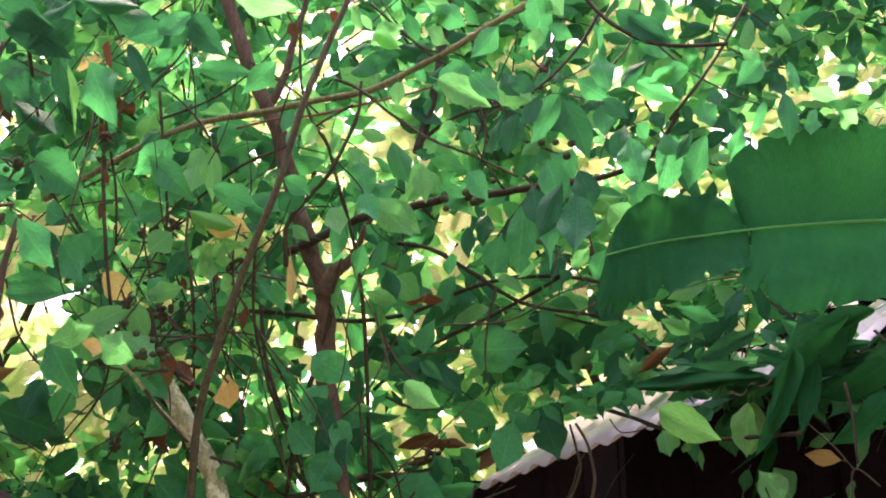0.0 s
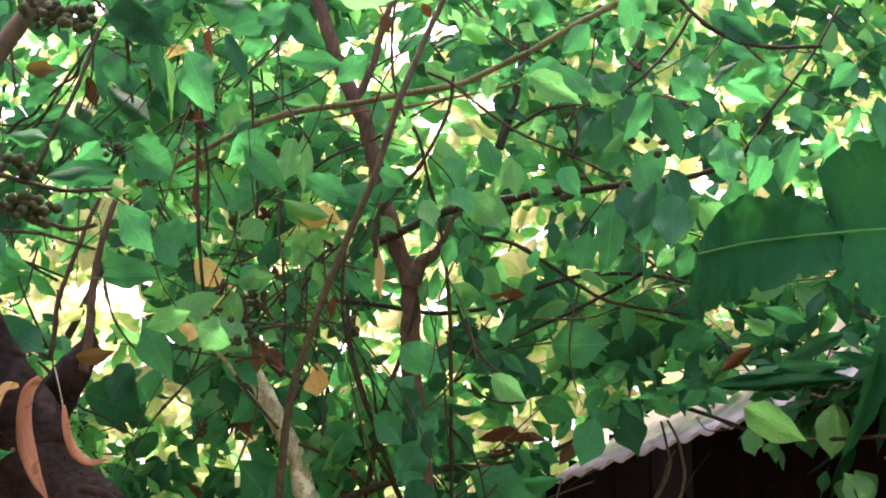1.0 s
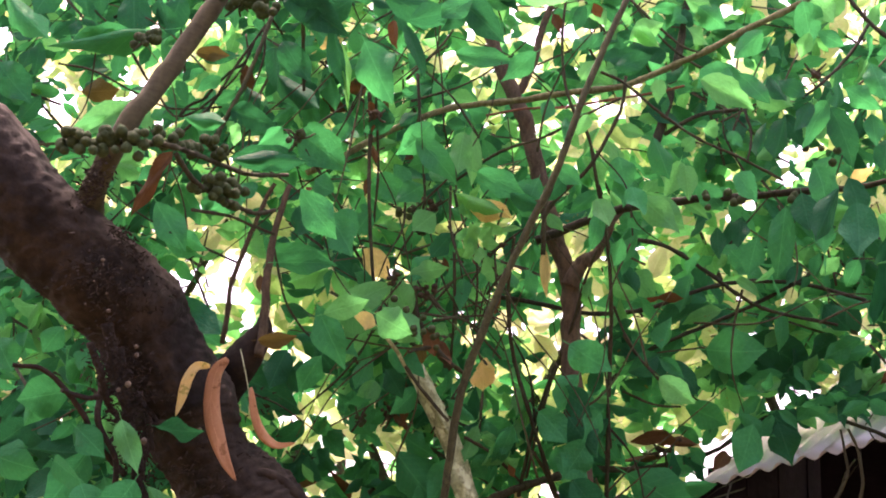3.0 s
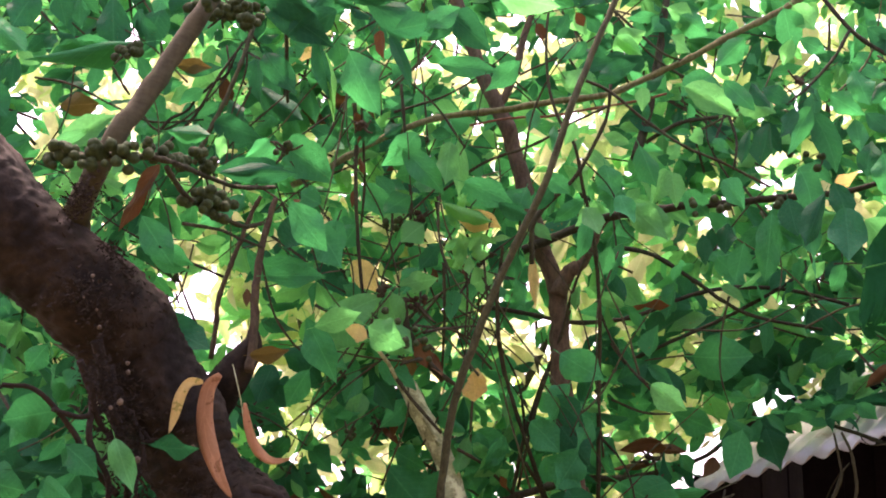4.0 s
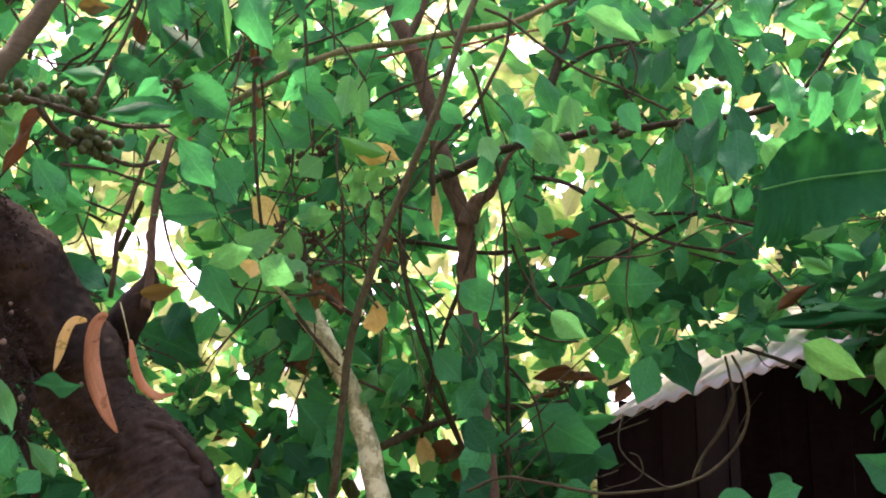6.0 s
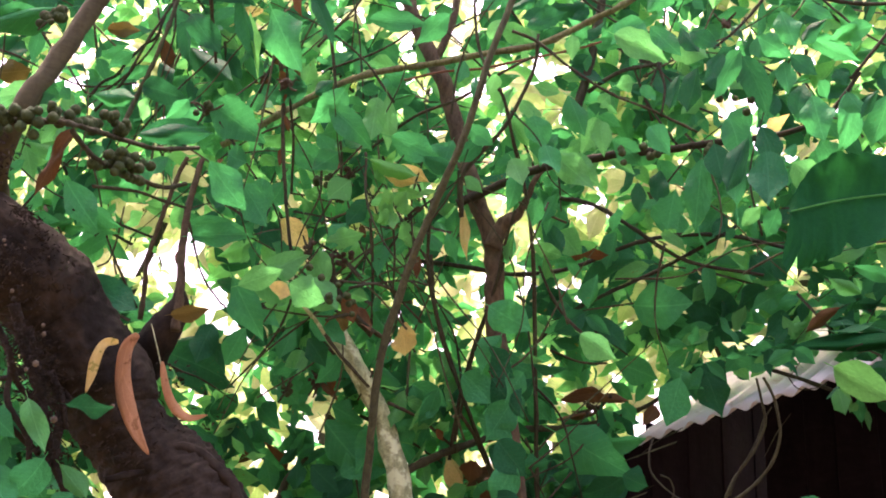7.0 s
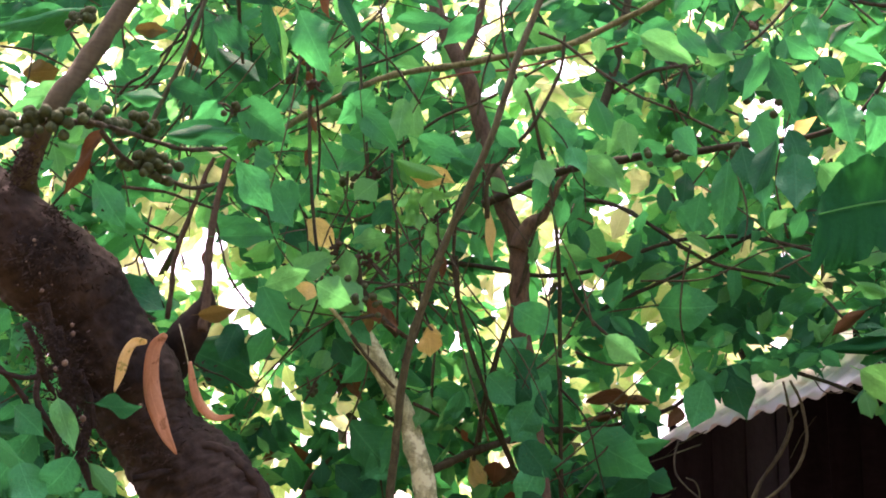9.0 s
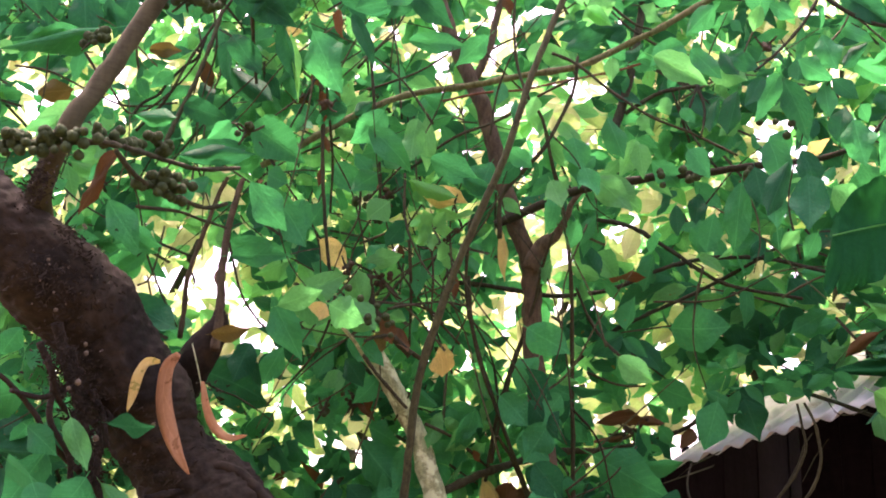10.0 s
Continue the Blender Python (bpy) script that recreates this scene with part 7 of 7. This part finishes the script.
SHAFTS_ROOF = [
    (-0.79, 2.02, 0.009), (-0.10, 2.32, 0.009),
]
SHAFTS_EDGE = [
    (1.54, 3.32, 0.038), (1.63, 3.28, 0.036), (1.66, 3.22, 0.029), (1.70, 3.34, 0.029), (1.53, 3.41, 0.026), (1.30, 3.19, 0.014),
    (1.28, 3.12, 0.013), (1.02, 3.28, 0.012), (1.36, 3.20, 0.012),
]
SHAFTS_FOOT = [
    (-0.69, 2.11, 0.012), (-0.72, 1.94, 0.015), (0.13, 2.29, 0.012), (0.18, 2.20, 0.015), (0.15, 2.08, 0.015), (-0.00, 2.01, 0.012),
    (-0.37, 1.90, 0.018), (-0.23, 1.95, 0.013),
]
PALE_AREAS = [
    (-1.20, 2.75, 0.079), (-1.13, 2.70, 0.069), (-1.27, 3.34, 0.069), (-1.21, 3.30, 0.052), (-1.66, 3.15, 0.052), (0.29, 2.87, 0.062),
    (0.21, 2.77, 0.048), (0.13, 3.14, 0.062), (0.03, 3.17, 0.062), (0.35, 3.15, 0.034), (0.53, 2.75, 0.034), (0.49, 2.67, 0.045),
    (-0.28, 3.23, 0.038), (-0.10, 3.19, 0.048), (0.95, 2.95, 0.052), (-0.76, 2.29, 0.015), (-0.79, 2.22, 0.017), (-0.74, 2.17, 0.017),
    (-0.82, 2.15, 0.014),
]
# each shaft runs from the yard through the crowns: its x and z at y = 3.7, its radius, and where it leaves the yard
SHAFTS = [(*s, 0.03, 1.61) for s in SHAFTS_NOTCH + SHAFTS_CREST + SHAFTS_WEST + SHAFTS_MIDDLE + SHAFTS_EAST + SHAFTS_LOW + SHAFTS_TRUNK + SHAFTS_ROOF]
SHAFTS += [(*s, 0.45, 1.60) for s in SHAFTS_EDGE] + [(*s, 0.12, 1.55) for s in SHAFTS_FOOT]
PALE_AREAS = [(*s, 0.03, 1.61) for s in PALE_AREAS]
WAY_IN = Vector((0.1, 0.13, 1.59))


def clear_of(p, places, size, shrink=1.0):
    """Whether a leaf at p stays out of the open shafts, which run through the crowns at y = 3.7."""
    k = (3.7 - WAY_IN.y) / (p.y - WAY_IN.y)
    return all((ox + (p.x - ox) * k - gx) ** 2 + (oz + (p.z - oz) * k - gz) ** 2 > (r * shrink + size * k * (1.25 if r < 0.024 else 1.0)) ** 2 for gx, gz, r, ox, oz in places)


def over_shed(p):
    k = (4.0 - WAY_IN.y) / (p.y - WAY_IN.y)
    x, z = WAY_IN.x + (p.x - WAY_IN.x) * k, WAY_IN.z + (p.z - WAY_IN.z) * k
    return x > 0.37 and z < 2.25 + 0.36 * (min(x, 0.75) - 0.42) + 0.1 * max(0.0, min(x, 1.1) - 0.75) - 0.24 * max(0.0, x - 1.1)


def sprays(rng, count, xs, ys, zs, size, places, mats, spare=0.35, shrink=1.0):
    """Twigs with leaves along them, scattered through a box of the crown."""
    out, twigs = [], []
    while len(twigs) < count:
        c = Vector((rng.uniform(*xs), rng.uniform(*ys), rng.uniform(*zs)))
        if over_shed(c):
            if rng.random() < 0.97:
                twigs.append(None)
                continue
        way = Vector((rng.uniform(-1, 1), rng.uniform(-0.5, 0.5), rng.uniform(-0.9, 0.5))).normalized()
        span = size * rng.uniform(1.4, 2.4)
        open_air = not clear_of(c, places, size * 0.5)
        twigs.append(None if open_air else (c - way * span * 0.6, c, c + way * span * 0.5))
        kind = rng.choices(range(len(mats)), [m[1] for m in mats])[0]
        whorl, first, many = rng.random() < 0.55, rng.uniform(0, 6.28), rng.randrange(4, 8)
        for i in range(many):
            b = c + way * span * (i / 5 - 0.5)
            out_way = (way * 0.5 + Vector((rng.uniform(-1, 1), rng.uniform(-0.6, 0.6), rng.uniform(-1, 0.7)))).normalized()
            if whorl:
                ang = first + 6.28 * i / many + rng.uniform(-0.3, 0.3)
                b = c + way * rng.uniform(-0.015, 0.015)
                out_way = (way * 0.35 + Vector((math.cos(ang), rng.uniform(-0.5, 0.3), math.sin(ang) * 0.9 - 0.2))).normalized()
            length = size * rng.uniform(0.55, 1.15)
            mid = b + out_way * length * 0.5
            if over_shed(mid) or not clear_of(mid, places, length * spare, shrink) and rng.random() > 0.05:
                continue
            m = leaf_pose(b, b + out_way * length, length * rng.uniform(0.34, 0.46), rng.uniform(-55, 55))
            shade = kind if rng.random() < 0.75 else rng.randrange(3)
            out.append((m, i % 3 if shade > 2 and i > 0 and len(mats) == 5 else shade))
    return out, [t for t in twigs if t]


# Shares of the mid, shaded and lit tones; the east crown gets more lit ones.
near_mats = [(leaf_mid, 7), (leaf_shaded, 5), (leaf_lit, 3.5), (leaf_brown, 0.12), (leaf_yellow, 0.1)]
east_mats = [(leaf_mid, 7), (leaf_shaded, 5), (leaf_lit, 5), (leaf_fresh, 0.8), (leaf_brown, 0.08)]
far_mats = [(leaf_far, 4.5), (leaf_pale, 4.5), (leaf_lit, 1.5), (leaf_mid, 0.4)]


def twig_mesh(tree, twigs):
    """The fine twigs that carry the leaves, three-sided, joined."""
    verts, faces = [], []
    for a, b, c in twigs:
        k = len(verts)
        b = b + Vector((0, 0, 0.012))
        for p, r in ((a, 0.0055), (b, 0.0042), (c, 0.002)):
            for j in range(3):
                ang = j * 2.094
                verts.append(p + Vector((math.cos(ang) * r, math.sin(ang) * r, math.sin(ang + 1) * r)) - tree.location)
        for s in (0, 3):
            for j in range(3):
                faces.append((k + s + j, k + s + (j + 1) % 3, k + s + 3 + (j + 1) % 3, k + s + 3 + j))
    me = bpy.data.meshes.new("twig_mass")
    me.from_pydata(verts, [], faces)
    me.materials.append(bark_brown)
    ob = new("twig_mass", me)
    ob.parent = tree
    tagged(ob, "thin brown twigs", kind="stuff")


def crown_of(tree, name, rng, count, xs, ys, zs, size, places, mats, label, spare=0.24, singles=0, shrink=0.72):
    got, twigs = sprays(rng, count, xs, ys, zs, size, places, mats, spare, shrink)
    for m, kind in got[:singles]:
        shape = rng.randrange(len(SHAPES))
        key = (mats[kind][0].name, shape)
        if key not in LEAF_MESHES:
            LEAF_MESHES[key] = mesh_of("leaf", *blade(5, 14, *SHAPES[shape], shape), mats[kind][0])
        ob = new("leaf", LEAF_MESHES[key])
        ob.parent = tree
        ob.matrix_basis = under(tree) @ m
    if got[singles:]:
        joined_leaves(name, [m for m, _ in mats], got[singles:], tree, label, rng.randrange(999))
    twig_mesh(tree, twigs)


rng = random.Random(3)
GREEN = SHAFTS + PALE_AREAS
crown_of(old_tree, "leaf_mass", rng, 26, (-2.4, -1.1), (3.6, 3.8), (2.5, 4.0), 0.13, GREEN, near_mats, "green leaves round the old trunk", singles=70)
crown_of(fig_tree, "leaf_mass", rng, 26, (-1.2, 0.4), (3.8, 4.0), (1.3, 4.0), 0.13, GREEN, near_mats, "green fig leaves", singles=80)
crown_of(brown_tree, "leaf_mass", rng, 36, (0.2, 2.0), (4.0, 4.2), (1.9, 3.8), 0.13, GREEN, east_mats, "green leaves", singles=100)
crown_of(fig_tree, "leaf_mass", rng, 720, (-2.5, 0.3), (3.85, 4.5), (1.2, 4.4), 0.15, GREEN, near_mats, "dense green fig leaves on thin twigs")
# Mostly the darker tone, so these masses carry shade in their colour.
shade_mats = [(leaf_shaded, 6), (leaf_mid, 5), (leaf_lit, 1.5), (leaf_brown, 0.2)]
crown_of(fig_tree, "leaf_mass", rng, 240, (-1.1, 0.8), (4.0, 4.35), (1.2, 2.35), 0.14, GREEN, shade_mats, "shaded green leaves low on the fig tree")
crown_of(fig_tree, "leaf_mass", rng, 130, (-1.3, 1.0), (4.35, 4.8), (1.0, 2.4), 0.16, SHAFTS, shade_mats, "shaded green leaves low behind the fig tree")
crown_of(old_tree, "leaf_mass", rng, 30, (-2.6, -1.3), (3.75, 4.2), (2.4, 3.9), 0.15, SHAFTS, shade_mats, "shaded green leaves over the leaning trunk")
crown_of(old_tree, "leaf_mass", rng, 170, (-2.6, -1.1), (3.65, 4.3), (1.0, 2.3), 0.16, GREEN, shade_mats, "shaded green leaves below the leaning trunk")
crown_of(fig_tree, "leaf_mass", rng, 150, (-2.4, 0.6), (4.45, 5.0), (3.3, 4.6), 0.16, GREEN, near_mats, "green fig leaves high in the crown")
# Unseen leaf layers above, added to keep sun off the leaves and trunk below.
crown_of(fig_tree, "leaf_mass", rng, 70, (-2.4, 0.4), (3.7, 4.6), (4.45, 5.1), 0.17, [], near_mats, "unseen overhead leaves added to shade the crown")
crown_of(old_tree, "leaf_mass", rng, 120, (-3.0, -0.6), (2.9, 4.6), (4.4, 5.1), 0.17, [], near_mats, "unseen overhead leaves added to shade the old trunk")
crown_of(brown_tree, "leaf_mass", rng, 60, (0.3, 2.6), (3.7, 4.6), (4.5, 5.1), 0.17, [], near_mats, "unseen overhead leaves added to shade the crown")
crown_of(brown_tree, "leaf_mass", rng, 640, (0.1, 2.6), (4.05, 4.65), (1.9, 4.5), 0.15, GREEN, east_mats, "dense green leaves on thin twigs")
# Darker leaf tone put over the right of the roof.
dark_mats = [(leaf_shaded, 5), (leaf_mid, 4), (leaf_lit, 1.2)]
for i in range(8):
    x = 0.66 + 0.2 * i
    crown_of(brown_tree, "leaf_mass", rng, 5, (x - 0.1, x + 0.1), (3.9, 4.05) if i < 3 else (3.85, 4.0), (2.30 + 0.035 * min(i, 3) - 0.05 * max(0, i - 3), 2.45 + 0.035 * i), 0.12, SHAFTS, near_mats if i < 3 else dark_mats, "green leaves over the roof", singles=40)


def tangle(tree, count, xs, ys, zs):
    """Bare crooked twigs that cross one another in front of the leaves."""
    for i in range(count):
        p = Vector((rng.uniform(*xs), rng.uniform(*ys), rng.uniform(*zs)))
        way = Vector((rng.uniform(-0.8, 0.8), rng.uniform(-0.1, 0.1), rng.choice((-1, 1, 1)) * rng.uniform(0.25, 1.0))).normalized()
        step = rng.uniform(0.10, 0.26)
        pts = [p]
        for k in range(3):
            way = (way + Vector((rng.uniform(-0.5, 0.5), rng.uniform(-0.08, 0.08), rng.uniform(-0.4, 0.4)))).normalized()
            pts.append(pts[-1] + way * step)
        if any(over_shed(q) for q in pts):
            continue
        limb(tree, "twig", [tuple(q) for q in pts], rng.uniform(0.0028, 0.005), 0.0014, rng.choice((bark_dark, bark_brown, bark_brown, bark_grey)), sides=5)


tangle(old_tree, 16, (-1.7, -0.9), (3.42, 3.55), (2.3, 3.6))
tangle(fig_tree, 38, (-1.1, 0.4), (3.45, 3.9), (1.9, 3.7))
tangle(fig_tree, 16, (-0.58, -0.25), (3.5, 3.64), (2.35, 2.75))
tangle(fig_tree, 10, (-0.15, 0.35), (3.75, 4.0), (1.95, 2.3))
tangle(fig_tree, 10, (-0.85, -0.45), (3.45, 3.6), (2.8, 3.5))
tangle(brown_tree, 14, (0.3, 1.1), (3.65, 4.05), (2.4, 3.7))

for i, (x, y, h) in enumerate([(-2.6, 6.0, 6.2), (-0.6, 6.5, 6.4), (1.4, 5.9, 6.3), (3.4, 6.5, 6.4)]):
    tree = thing("background_tree", (x, y, 0), "yellow-green tree behind the fig trees, sunlight in its leaf colour", "tree", "trees behind")
    limb(tree, "trunk", [(x, y, 0), (x + 0.1, y, 1.2), (x - 0.05, y + 0.05, 2.6), (x + 0.1, y, h * 0.8)], 0.10, 0.006, bark_brown)
    limb(tree, "limb", [(x, y, 1.8), (x - 0.4, y - 0.2, 2.6), (x - 0.8, y - 0.2, 3.6)], 0.045, 0.006, bark_brown)
    limb(tree, "limb", [(x, y, 2.2), (x + 0.5, y + 0.1, 3.0), (x + 0.9, y, 3.9)], 0.045, 0.006, bark_brown)
    crown_of(tree, "crown", rng, 880, (x - 1.4, x + 1.4), (y - 1.1, y + 0.9), (1.2, h), 0.19, SHAFTS, far_mats, "bright leaves with sunlight put into the colour", 0.16, shrink=0.5)

# a far belt of trees closes the view towards the horizon
for i in range(9):
    x, y, h = -9.0 + 2.3 * i, 12.0 + 1.2 * math.sin(i * 2.1), 7.6 + 0.8 * math.sin(i * 1.7)
    tree = thing("far_tree", (x, y, 0), "tree in the far belt, its leaves paled for glare", "tree", "far belt of trees")
    limb(tree, "trunk", [(x, y, 0), (x + 0.1, y, 2.0), (x, y, h * 0.7)], 0.16, 0.01, bark_brown)
    crown_of(tree, "crown", rng, 150, (x - 1.8, x + 1.8), (y - 1.5, y + 1.5), (0.8, h), 0.42, SHAFTS, far_mats, "pale leaves with glare put into the colour", 0.1, shrink=0.75)
